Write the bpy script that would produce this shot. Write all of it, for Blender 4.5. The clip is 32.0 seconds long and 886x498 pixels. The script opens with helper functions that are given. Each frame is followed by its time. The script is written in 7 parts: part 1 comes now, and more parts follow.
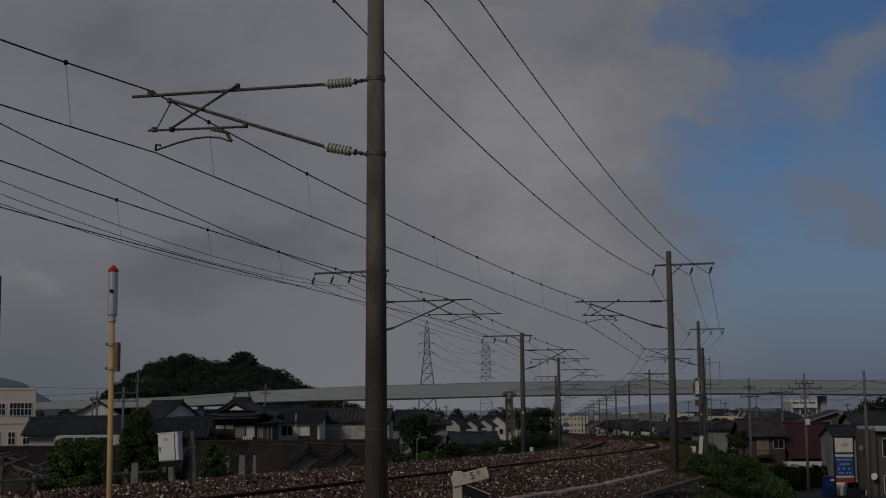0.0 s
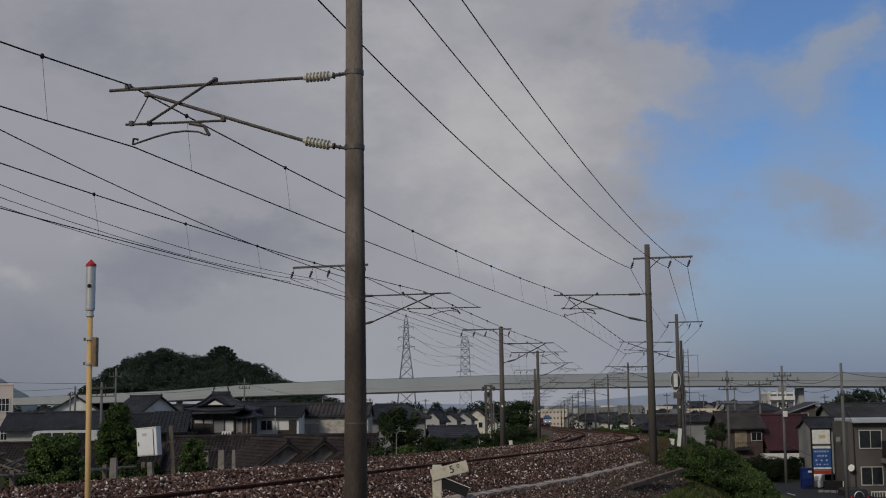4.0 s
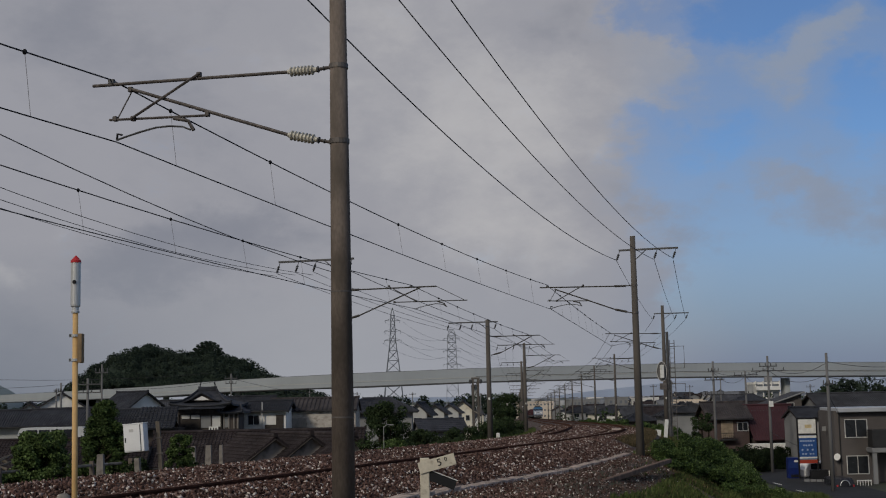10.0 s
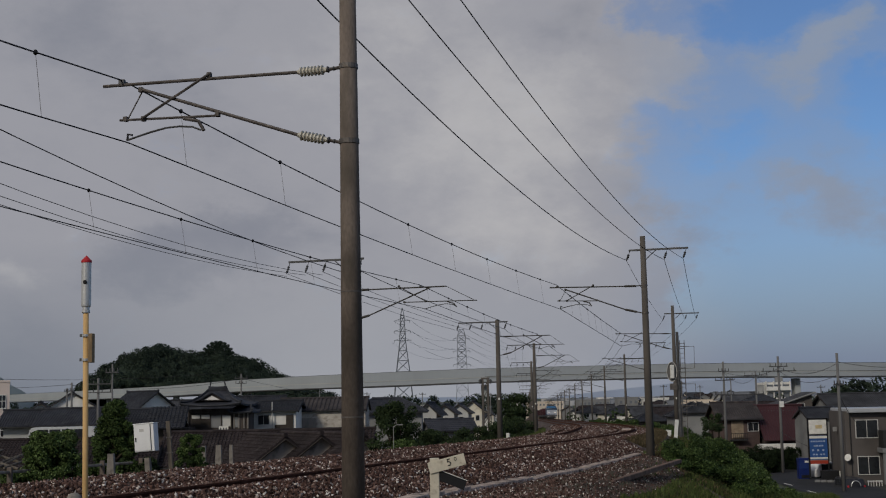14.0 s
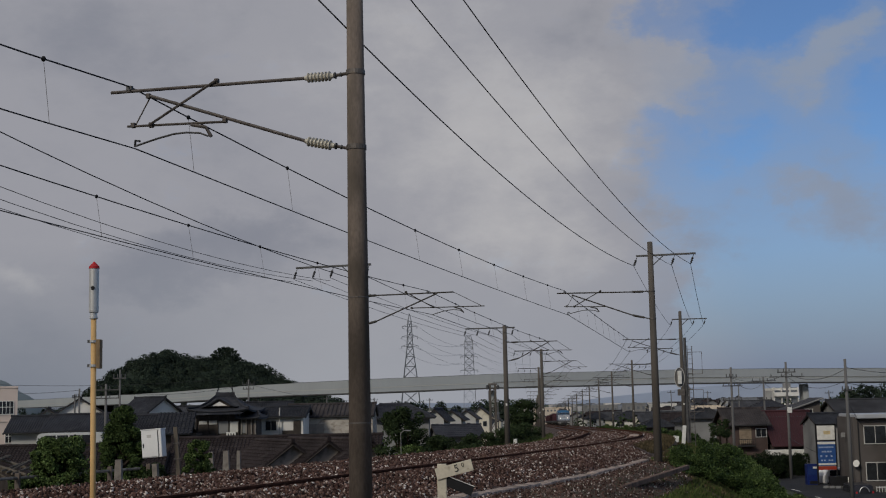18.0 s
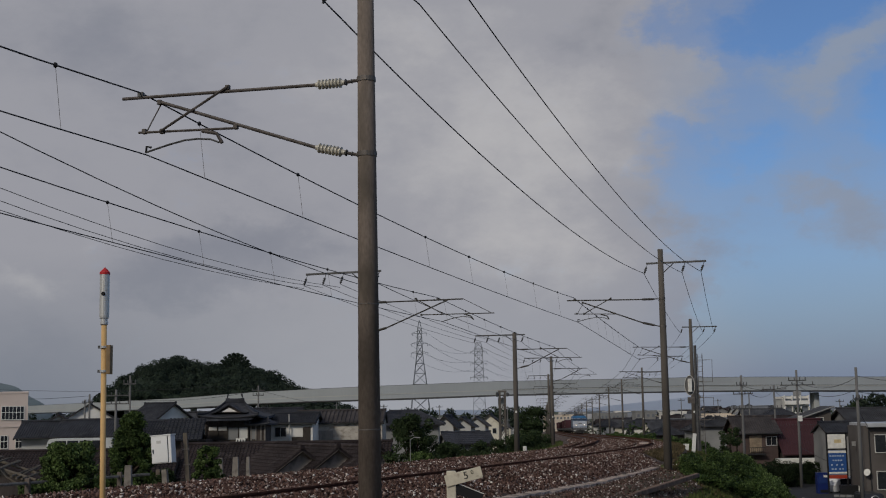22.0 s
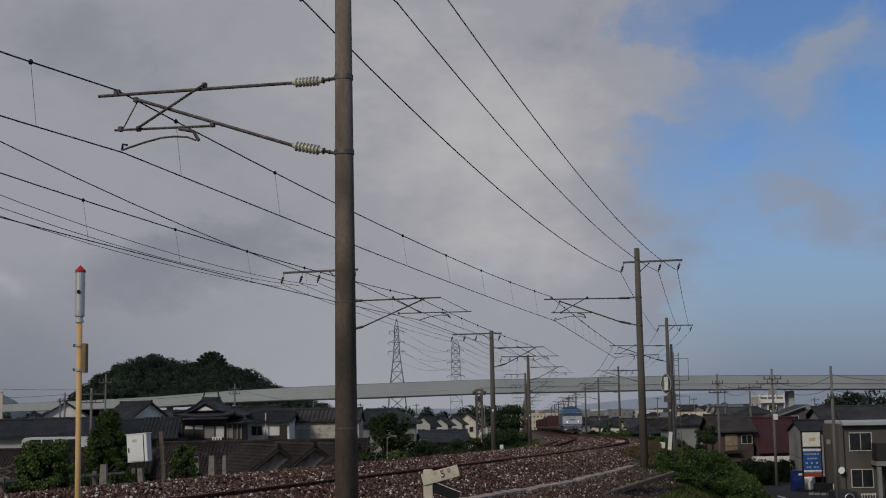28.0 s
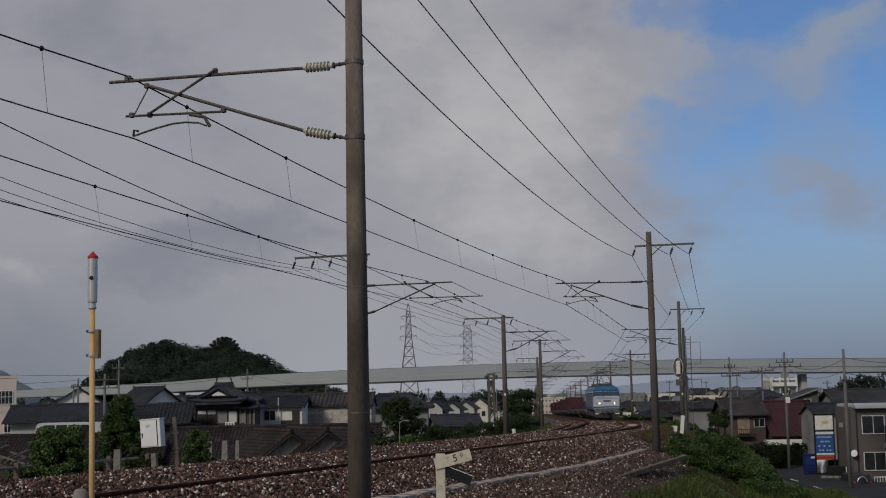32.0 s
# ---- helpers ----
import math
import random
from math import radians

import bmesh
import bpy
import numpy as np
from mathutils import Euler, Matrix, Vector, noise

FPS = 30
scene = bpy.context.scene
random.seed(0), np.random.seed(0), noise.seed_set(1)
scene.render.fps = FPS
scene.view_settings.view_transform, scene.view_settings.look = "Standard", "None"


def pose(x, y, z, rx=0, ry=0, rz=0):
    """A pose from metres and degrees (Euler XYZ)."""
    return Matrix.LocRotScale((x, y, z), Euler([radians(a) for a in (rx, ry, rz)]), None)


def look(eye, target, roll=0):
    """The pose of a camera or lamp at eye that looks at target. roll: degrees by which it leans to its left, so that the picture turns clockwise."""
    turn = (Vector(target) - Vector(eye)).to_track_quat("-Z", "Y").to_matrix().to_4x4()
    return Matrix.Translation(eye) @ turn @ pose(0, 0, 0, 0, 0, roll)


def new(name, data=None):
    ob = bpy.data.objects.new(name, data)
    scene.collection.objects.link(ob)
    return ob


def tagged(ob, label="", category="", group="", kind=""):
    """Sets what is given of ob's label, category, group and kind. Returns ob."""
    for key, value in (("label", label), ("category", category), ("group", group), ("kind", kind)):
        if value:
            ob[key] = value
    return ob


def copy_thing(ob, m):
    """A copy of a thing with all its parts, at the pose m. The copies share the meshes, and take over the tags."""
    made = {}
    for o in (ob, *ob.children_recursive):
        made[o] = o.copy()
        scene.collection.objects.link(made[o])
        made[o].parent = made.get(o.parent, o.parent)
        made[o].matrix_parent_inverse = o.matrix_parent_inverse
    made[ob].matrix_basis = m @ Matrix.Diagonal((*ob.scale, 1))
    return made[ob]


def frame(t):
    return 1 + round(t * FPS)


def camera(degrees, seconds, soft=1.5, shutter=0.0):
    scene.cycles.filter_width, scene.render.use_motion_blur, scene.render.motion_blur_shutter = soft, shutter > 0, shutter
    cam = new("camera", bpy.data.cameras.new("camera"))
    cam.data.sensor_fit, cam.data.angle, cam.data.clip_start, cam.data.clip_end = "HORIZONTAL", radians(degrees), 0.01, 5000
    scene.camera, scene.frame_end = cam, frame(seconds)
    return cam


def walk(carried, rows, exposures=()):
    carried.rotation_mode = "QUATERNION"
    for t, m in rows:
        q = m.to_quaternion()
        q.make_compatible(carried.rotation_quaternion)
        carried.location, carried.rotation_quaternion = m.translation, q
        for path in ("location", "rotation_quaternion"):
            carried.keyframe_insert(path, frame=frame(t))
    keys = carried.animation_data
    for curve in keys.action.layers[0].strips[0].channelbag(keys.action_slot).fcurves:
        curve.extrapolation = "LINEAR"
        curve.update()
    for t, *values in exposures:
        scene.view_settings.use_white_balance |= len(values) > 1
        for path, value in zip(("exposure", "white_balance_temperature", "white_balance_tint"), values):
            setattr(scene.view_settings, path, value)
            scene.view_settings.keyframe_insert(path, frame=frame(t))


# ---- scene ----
cam = camera(37.65, 32.0, soft=1.1)
# the camera is held by hand at one spot: seconds, tilt, lean and turn in degrees
EYE = (0.0, 0.0, 1.265)
SWAY = [
    (0, 97.16, 0.43, 1.53), (0.5, 96.96, 0.58, 1.50), (1, 96.73, 0.68, 1.20), (1.5, 96.55, 0.84, 1.20),
    (2, 96.66, 0.76, 1.17), (2.5, 96.70, 0.66, 0.96), (3, 96.92, 0.66, 0.60), (3.5, 96.96, 0.67, 0.64),
    (5.5, 96.37, 0.82, 0.40), (6, 96.35, 0.70, 0.13), (6.5, 96.53, 0.73, 0.21), (7, 96.57, 0.90, 0.22),
    (7.5, 96.48, 1.03, 0.20), (8, 96.46, 1.14, 0.24), (8.5, 96.50, 1.17, 0.21), (9, 96.57, 1.17, 0.14),
    (9.5, 96.57, 1.16, 0.03), (10, 96.57, 1.21, 0.06), (10.5, 96.57, 1.35, 0.16), (11, 96.54, 1.28, 0.17),
    (11.5, 96.43, 1.31, 0.15), (12, 96.50, 1.32, 0.31), (12.5, 96.42, 1.26, 0.46), (13, 96.44, 1.24, 0.51),
    (13.5, 96.48, 1.20, 0.55), (14, 96.58, 1.16, 0.49), (14.5, 96.61, 1.13, 0.67), (16.5, 96.86, 0.96, 0.62),
    (17, 96.84, 1.04, 0.80), (17.5, 96.84, 1.12, 0.90), (18, 96.84, 1.17, 0.81), (18.5, 96.85, 1.10, 0.90),
    (19, 96.93, 1.17, 1.11), (19.5, 96.89, 1.17, 1.21), (20, 96.84, 1.17, 1.61), (20.5, 97.01, 1.14, 1.81),
    (21, 97.05, 1.07, 1.76), (21.5, 97.05, 0.95, 1.63), (22, 97.15, 0.94, 1.23), (22.5, 97.23, 0.87, 0.73),
    (23, 97.29, 0.82, 0.47), (23.5, 97.32, 0.91, 0.44), (24, 97.31, 0.95, 0.44), (24.5, 97.37, 1.10, 0.42),
    (25, 97.45, 1.10, 0.37), (25.5, 97.35, 1.02, 0.34), (27.5, 96.98, 1.03, 0.24), (28, 97.07, 0.96, 0.22),
    (28.5, 97.00, 0.86, 0.33), (29, 96.84, 0.85, 0.58), (29.5, 96.83, 1.00, 0.83), (30, 96.82, 1.11, 0.77),
    (30.5, 96.76, 1.16, 0.70), (31, 96.70, 1.16, 0.61), (31.5, 96.59, 1.08, 0.70), (32, 96.40, 1.15, 0.75),
]
walk(cam, [(t, pose(*EYE, rx, ry, rz)) for t, rx, ry, rz in SWAY],
     exposures=[(0.0, -1.08), (0.2, -0.85), (0.5, -0.4), (0.8, -0.27), (1.0, -0.12), (1.3, 0.0), (32.0, 0.0)])

# ---------------------------------------------------------------- light
SUN_ELEV, SUN_AZ = 32.0, 214.0     # degrees; azimuth clockwise from +y


def make_world():
    w = bpy.data.worlds.new("sky")
    scene.world = w
    w.use_nodes = True
    n, l = w.node_tree.nodes, w.node_tree.links
    n.clear()

    def math_node(op, a, b=None, clamp=False):
        m = n.new("ShaderNodeMath")
        m.operation, m.use_clamp = op, clamp
        for i, v in enumerate((a, b)):
            if v is None:
                continue
            if isinstance(v, (int, float)):
                m.inputs[i].default_value = v
            else:
                l.new(v, m.inputs[i])
        return m.outputs[0]

    def ramp(fac, stops):
        r = n.new("ShaderNodeValToRGB")
        r.color_ramp.interpolation = "EASE"
        while len(r.color_ramp.elements) < len(stops):
            r.color_ramp.elements.new(0.5)
        for e, (p, c) in zip(r.color_ramp.elements, stops):
            e.position, e.color = p, (*c, 1)
        l.new(fac, r.inputs[0])
        return r.outputs[0]

    out = n.new("ShaderNodeOutputWorld")
    sky = n.new("ShaderNodeTexSky")
    sky.sky_type, sky.sun_disc = "NISHITA", False
    sky.sun_elevation, sky.sun_rotation = radians(SUN_ELEV), radians(SUN_AZ)
    sky.air_density, sky.dust_density, sky.ozone_density = 1.0, 0.4, 4.0
    blue = n.new("ShaderNodeBackground")
    blue.inputs[1].default_value = 0.070
    tint = n.new("ShaderNodeMix")
    tint.data_type, tint.blend_type = "RGBA", "MULTIPLY"
    tint.inputs["Factor"].default_value = 1.0
    tint.inputs["B"].default_value = (0.73, 0.93, 1.18, 1)
    l.new(sky.outputs[0], tint.inputs["A"])
    l.new(tint.outputs["Result"], blue.inputs[0])
    # the cloud deck is laid out over the dome: a closed grey bank that breaks up towards the east
    tc = n.new("ShaderNodeTexCoord")
    sep = n.new("ShaderNodeSeparateXYZ")
    l.new(tc.outputs["Generated"], sep.inputs[0])
    x, y, z = sep.outputs

    def cloud(scale, detail, rough, stretch=1.0, shift=0.0):
        mp = n.new("ShaderNodeMapping")
        mp.inputs["Scale"].default_value = (1, 1, stretch)
        mp.inputs["Location"].default_value = (shift, shift, shift)
        l.new(tc.outputs["Generated"], mp.inputs[0])
        t = n.new("ShaderNodeTexNoise")
        t.inputs["Scale"].default_value, t.inputs["Detail"].default_value = scale, detail
        t.inputs["Roughness"].default_value = rough
        l.new(mp.outputs[0], t.inputs[0])
        return t.outputs[0]

    def warped(amount, scale, shift):
        """The direction, ruffled by noise, so that cloud edges fray."""
        mp = n.new("ShaderNodeMapping")
        mp.inputs["Location"].default_value = (shift, 2 * shift, -shift)
        mp.inputs["Scale"].default_value = (1, 1, 1.5)
        l.new(tc.outputs["Generated"], mp.inputs[0])
        t = n.new("ShaderNodeTexNoise")
        t.inputs["Scale"].default_value, t.inputs["Detail"].default_value, t.inputs["Roughness"].default_value = scale, 7, 0.62
        l.new(mp.outputs[0], t.inputs[0])
        s = n.new("ShaderNodeSeparateXYZ")
        l.new(t.outputs["Color"], s.inputs[0])
        push = lambda p, q: math_node("ADD", p, math_node("MULTIPLY", math_node("SUBTRACT", q, 0.5), amount))
        return push(x, s.outputs[0]), push(z, s.outputs[1])

    big = cloud(4.5, 5, 0.55, 1.5, 3.1)
    mid = cloud(11.0, 7, 0.6, 1.7, 7.7)
    fine = cloud(34.0, 5, 0.65, 1.9, 1.3)
    wx, wz = warped(0.16, 7.0, 4.3)

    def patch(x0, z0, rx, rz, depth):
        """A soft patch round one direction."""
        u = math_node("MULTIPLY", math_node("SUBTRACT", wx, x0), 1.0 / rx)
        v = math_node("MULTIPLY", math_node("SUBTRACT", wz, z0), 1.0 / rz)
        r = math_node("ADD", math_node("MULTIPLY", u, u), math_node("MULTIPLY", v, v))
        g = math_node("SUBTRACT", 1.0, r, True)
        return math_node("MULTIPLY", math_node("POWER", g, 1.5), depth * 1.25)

    def total(parts):
        s = parts[0]
        for p in parts[1:]:
            s = math_node("ADD", s, p)
        return s

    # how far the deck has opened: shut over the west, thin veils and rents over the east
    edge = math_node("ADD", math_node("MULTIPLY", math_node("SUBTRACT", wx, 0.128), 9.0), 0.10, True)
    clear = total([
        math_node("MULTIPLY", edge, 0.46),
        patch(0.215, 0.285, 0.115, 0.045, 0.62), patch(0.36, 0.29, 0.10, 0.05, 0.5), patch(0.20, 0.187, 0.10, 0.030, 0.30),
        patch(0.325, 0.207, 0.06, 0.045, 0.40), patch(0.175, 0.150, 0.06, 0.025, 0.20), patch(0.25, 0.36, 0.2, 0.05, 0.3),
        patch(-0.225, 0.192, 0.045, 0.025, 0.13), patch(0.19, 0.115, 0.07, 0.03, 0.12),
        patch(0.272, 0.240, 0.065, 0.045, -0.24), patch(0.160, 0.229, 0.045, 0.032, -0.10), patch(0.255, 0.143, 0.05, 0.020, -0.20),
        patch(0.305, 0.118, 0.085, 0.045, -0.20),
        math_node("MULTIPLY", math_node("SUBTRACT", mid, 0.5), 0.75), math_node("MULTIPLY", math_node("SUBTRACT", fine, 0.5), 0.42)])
    low = math_node("MULTIPLY", math_node("SUBTRACT", 0.19, z), 6.0, True)      # haze closes the sky near the ground
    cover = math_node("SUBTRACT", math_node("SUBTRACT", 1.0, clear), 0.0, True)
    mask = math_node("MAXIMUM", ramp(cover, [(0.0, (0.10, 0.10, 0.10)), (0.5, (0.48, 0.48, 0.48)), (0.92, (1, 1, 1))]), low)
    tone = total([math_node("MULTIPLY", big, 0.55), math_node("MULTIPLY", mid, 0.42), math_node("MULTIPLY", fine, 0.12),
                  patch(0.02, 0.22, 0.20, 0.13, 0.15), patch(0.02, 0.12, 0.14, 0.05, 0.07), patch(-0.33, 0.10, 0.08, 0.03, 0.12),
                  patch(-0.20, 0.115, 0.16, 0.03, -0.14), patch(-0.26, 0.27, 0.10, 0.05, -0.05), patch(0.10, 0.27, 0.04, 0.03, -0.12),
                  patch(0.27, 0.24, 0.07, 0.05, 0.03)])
    tone = math_node("SUBTRACT", tone, 0.10)
    grey = ramp(tone, [(0.2, (0.228, 0.239, 0.282)), (0.5, (0.314, 0.317, 0.352)), (0.8, (0.446, 0.440, 0.452))])
    # thin eastern veils let the blue through
    veil = n.new("ShaderNodeMix")
    veil.data_type = "RGBA"
    veil.inputs["B"].default_value = (0.222, 0.290, 0.410, 1)
    l.new(math_node("MULTIPLY", edge, 0.72), veil.inputs["Factor"])
    l.new(grey, veil.inputs["A"])
    haze = n.new("ShaderNodeMix")
    haze.data_type = "RGBA"
    across = math_node("MULTIPLY", math_node("ADD", x, 0.4), 1.25, True)
    l.new(ramp(across, [(0.09, (0.175, 0.198, 0.24)), (0.38, (0.325, 0.338, 0.372)), (0.60, (0.30, 0.315, 0.358)), (0.80, (0.178, 0.218, 0.298))]), haze.inputs["B"])
    l.new(math_node("MULTIPLY", math_node("SUBTRACT", 0.125, z), 8.0, True), haze.inputs["Factor"])
    l.new(veil.outputs["Result"], haze.inputs["A"])
    clouds = n.new("ShaderNodeBackground")
    l.new(haze.outputs["Result"], clouds.inputs[0])
    mix = n.new("ShaderNodeMixShader")
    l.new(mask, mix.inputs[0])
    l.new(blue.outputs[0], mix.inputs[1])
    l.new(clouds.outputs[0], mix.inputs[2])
    l.new(mix.outputs[0], out.inputs[0])


make_world()
sun_data = bpy.data.lights.new("sun", "SUN")
sun_data.energy, sun_data.angle, sun_data.color = 1.6, radians(9), (1.0, 0.93, 0.82)
sun = new("sun", sun_data)
az, el = radians(SUN_AZ), radians(SUN_ELEV)
sun_from = Vector((math.sin(az) * math.cos(el), math.cos(az) * math.cos(el), math.sin(el)))
sun.matrix_world = look(sun_from * 50, (0, 0, 0))

# ---------------------------------------------------------------- materials
MATS = {}


def mat(name, col, rough=0.8, metal=0.0, var=0.25, scale=3.0, fine=40.0, bump=0.0, stain=None, stain_at=0.55, vary=0.0,
        emit=None, spec=0.2, stretch=(1, 1, 1), coords="Object"):
    """A procedural surface: colour with stains at a large scale and grain at a small one."""
    if name in MATS:
        return MATS[name]
    m = bpy.data.materials.new(name)
    m.use_nodes = True
    n, l = m.node_tree.nodes, m.node_tree.links
    b = n["Principled BSDF"]
    b.inputs["Roughness"].default_value, b.inputs["Metallic"].default_value = rough, metal
    b.inputs["Specular IOR Level"].default_value = spec
    tc = n.new("ShaderNodeTexCoord")
    mp = n.new("ShaderNodeMapping")
    mp.inputs["Scale"].default_value = stretch
    l.new(tc.outputs[coords], mp.inputs[0])

    def tex(s, d):
        t = n.new("ShaderNodeTexNoise")
        t.inputs["Scale"].default_value, t.inputs["Detail"].default_value = s, d
        l.new(mp.outputs[0], t.inputs[0])
        return t.outputs[0]

    def mixed(kind, fac, a, bb):
        x = n.new("ShaderNodeMix")
        x.data_type, x.blend_type = "RGBA", kind
        if isinstance(fac, float):
            x.inputs["Factor"].default_value = fac
        else:
            l.new(fac, x.inputs["Factor"])
        for key, v in (("A", a), ("B", bb)):
            if isinstance(v, tuple):
                x.inputs[key].default_value = (*v, 1)
            else:
                l.new(v, x.inputs[key])
        return x.outputs["Result"]

    def curve(fac, lo, hi):
        r = n.new("ShaderNodeMapRange")
        r.inputs["From Min"].default_value, r.inputs["From Max"].default_value = lo, hi
        l.new(fac, r.inputs[0])
        return r.outputs[0]

    big, small = tex(scale, 4), tex(fine, 3)
    dark = tuple(max(0, c * (1 - var)) for c in col)
    light = tuple(min(1, c * (1 + var)) for c in col)
    colour = mixed("MIX", curve(big, 0.3, 0.7), dark, light)
    grain = mixed("MIX", curve(small, 0.25, 0.75), tuple([1 - var * 0.8] * 3), (1, 1, 1))
    colour = mixed("MULTIPLY", 1.0, colour, grain)
    if stain:
        colour = mixed("MIX", curve(tex(scale * 1.7, 6), stain_at, stain_at + 0.18), colour, stain)
    if vary:
        oi = n.new("ShaderNodeObjectInfo")
        hs = n.new("ShaderNodeHueSaturation")
        l.new(colour, hs.inputs["Color"])
        r = n.new("ShaderNodeMapRange")
        r.inputs["To Min"].default_value, r.inputs["To Max"].default_value = 1 - vary, 1 + vary
        l.new(oi.outputs["Random"], r.inputs[0])
        l.new(r.outputs[0], hs.inputs["Value"])
        colour = hs.outputs[0]
    l.new(colour, b.inputs["Base Color"])
    if bump:
        bp = n.new("ShaderNodeBump")
        bp.inputs["Strength"].default_value, bp.inputs["Distance"].default_value = 0.6, bump
        l.new(small, bp.inputs["Height"])
        l.new(bp.outputs[0], b.inputs["Normal"])
    if emit:
        b.inputs["Emission Color"].default_value = (*emit[:3], 1)
        b.inputs["Emission Strength"].default_value = emit[3]
    MATS[name] = m
    return m


def island_mat(name, cols, rough=0.9, patch=0.8):
    """Colour by piece, for joined leaves and stones."""
    m = bpy.data.materials.new(name)
    m.use_nodes = True
    n, l = m.node_tree.nodes, m.node_tree.links
    b = n["Principled BSDF"]
    b.inputs["Roughness"].default_value = rough
    b.inputs["Specular IOR Level"].default_value = 0.1
    g = n.new("ShaderNodeNewGeometry")
    r = n.new("ShaderNodeValToRGB")
    while len(r.color_ramp.elements) < len(cols):
        r.color_ramp.elements.new(0.5)
    for e, (p, c) in zip(r.color_ramp.elements, cols):
        e.position, e.color = p, (*c, 1)
    l.new(g.outputs["Random Per Island"], r.inputs[0])
    tc = n.new("ShaderNodeTexCoord")
    t = n.new("ShaderNodeTexNoise")
    t.inputs["Scale"].default_value = patch
    l.new(tc.outputs["Object"], t.inputs[0])
    mr = n.new("ShaderNodeMapRange")
    mr.inputs["From Min"].default_value, mr.inputs["From Max"].default_value = 0.3, 0.7
    mr.inputs["To Min"].default_value, mr.inputs["To Max"].default_value = 0.7, 1.25
    l.new(t.outputs[0], mr.inputs[0])
    hs = n.new("ShaderNodeHueSaturation")
    l.new(r.outputs[0], hs.inputs["Color"])
    l.new(mr.outputs[0], hs.inputs["Value"])
    l.new(hs.outputs[0], b.inputs["Base Color"])
    MATS[name] = m
    return m


CONCRETE = mat("weathered_concrete", (0.178, 0.145, 0.120), 0.9, var=0.42, scale=1.6, fine=34, bump=0.004,
               stain=(0.088, 0.074, 0.060), stain_at=0.48, stretch=(1, 1, 0.35))
POLE_FAR = mat("pole_concrete", (0.115, 0.102, 0.088), 0.9, var=0.25, scale=0.8, stain=(0.075, 0.066, 0.056), stretch=(1, 1, 0.3))
POLE_TOWN = mat("town_pole_concrete", (0.15, 0.147, 0.143), 0.9, var=0.2, scale=0.8, stain=(0.10, 0.098, 0.095), stretch=(1, 1, 0.3))
ARM_DARK = mat("tarnished_arm_steel", (0.07, 0.066, 0.06), 0.7, 0.3, var=0.3, scale=5)
GALV = mat("galvanised_steel", (0.145, 0.130, 0.118), 0.6, 0.45, var=0.3, scale=6, stain=(0.16, 0.13, 0.10))
DARK_STEEL = mat("dark_steel", (0.10, 0.10, 0.10), 0.6, 0.5, var=0.3, scale=8)
WIRE = mat("oxidised_wire", (0.045, 0.045, 0.047), 0.6, 0.3, var=0.2)
PORCELAIN = mat("porcelain", (0.52, 0.49, 0.41), 0.35, var=0.15, scale=5, stain=(0.35, 0.33, 0.27))
RAIL = mat("rusty_rail", (0.085, 0.040, 0.027), 0.95, 0.0, var=0.35, scale=4, stain=(0.12, 0.06, 0.04), spec=0.03)
RAIL_TOP = mat("dull_railhead", (0.105, 0.056, 0.040), 0.85, 0.0, var=0.2, spec=0.05, stretch=(1, 1, 1))
BALLAST = mat("ballast_bed", (0.074, 0.050, 0.041), 0.95, var=0.45, scale=1.2, fine=22, bump=0.03,
              stain=(0.20, 0.17, 0.15), stain_at=0.52)
DIRT = mat("bare_soil", (0.098, 0.072, 0.050), 0.95, var=0.4, scale=0.7, fine=18, bump=0.03, stain=(0.058, 0.060, 0.028), stain_at=0.5)
GROUND = mat("town_ground", (0.07, 0.07, 0.058), 0.95, var=0.4, scale=0.05, fine=2.0, stain=(0.06, 0.09, 0.04), stain_at=0.45)
ASPHALT = mat("asphalt", (0.030, 0.031, 0.034), 0.9, var=0.25, scale=0.6, fine=60, bump=0.004)
VIADUCT = mat("viaduct_concrete", (0.36, 0.37, 0.36), 0.9, var=0.08, scale=0.08, fine=1.5, stain=(0.27, 0.28, 0.27), stain_at=0.6,
              stretch=(1, 1, 0.2))
WALL_WHITE = mat("white_render", (0.70, 0.68, 0.63), 0.9, var=0.12, scale=0.6, stain=(0.40, 0.38, 0.33), stain_at=0.62)
WALL_CREAM = mat("cream_render", (0.60, 0.56, 0.46), 0.9, var=0.14, scale=0.6, stain=(0.32, 0.28, 0.22), stain_at=0.6)
WALL_GREY = mat("grey_render", (0.22, 0.22, 0.215), 0.9, var=0.12, scale=0.6, stain=(0.19, 0.18, 0.17), stain_at=0.6)
WALL_TAUPE = mat("taupe_siding", (0.098, 0.087, 0.080), 0.85, var=0.12, scale=0.6)
WALL_PINK = mat("pale_pink_render", (0.62, 0.52, 0.46), 0.9, var=0.08, scale=0.4, stain=(0.5, 0.42, 0.37), stain_at=0.62)
WALL_BROWN = mat("reddish_board_wall", (0.098, 0.070, 0.062), 0.9, var=0.25, scale=0.8, fine=9)
WALL_WOOD = mat("dark_board_wall", (0.075, 0.062, 0.055), 0.9, var=0.3, scale=1.0, fine=8, stretch=(3, 3, 0.4))
TILE_BLACK = mat("dark_roof_tile", (0.029, 0.031, 0.038), 0.75, var=0.35, scale=0.9, fine=7, stain=(0.045, 0.046, 0.05), vary=0.15, spec=0.2)
TILE_BROWN = mat("brown_roof_tile", (0.029, 0.022, 0.022), 0.85, var=0.4, scale=0.8, fine=7, stain=(0.052, 0.043, 0.042), vary=0.15, spec=0.2)
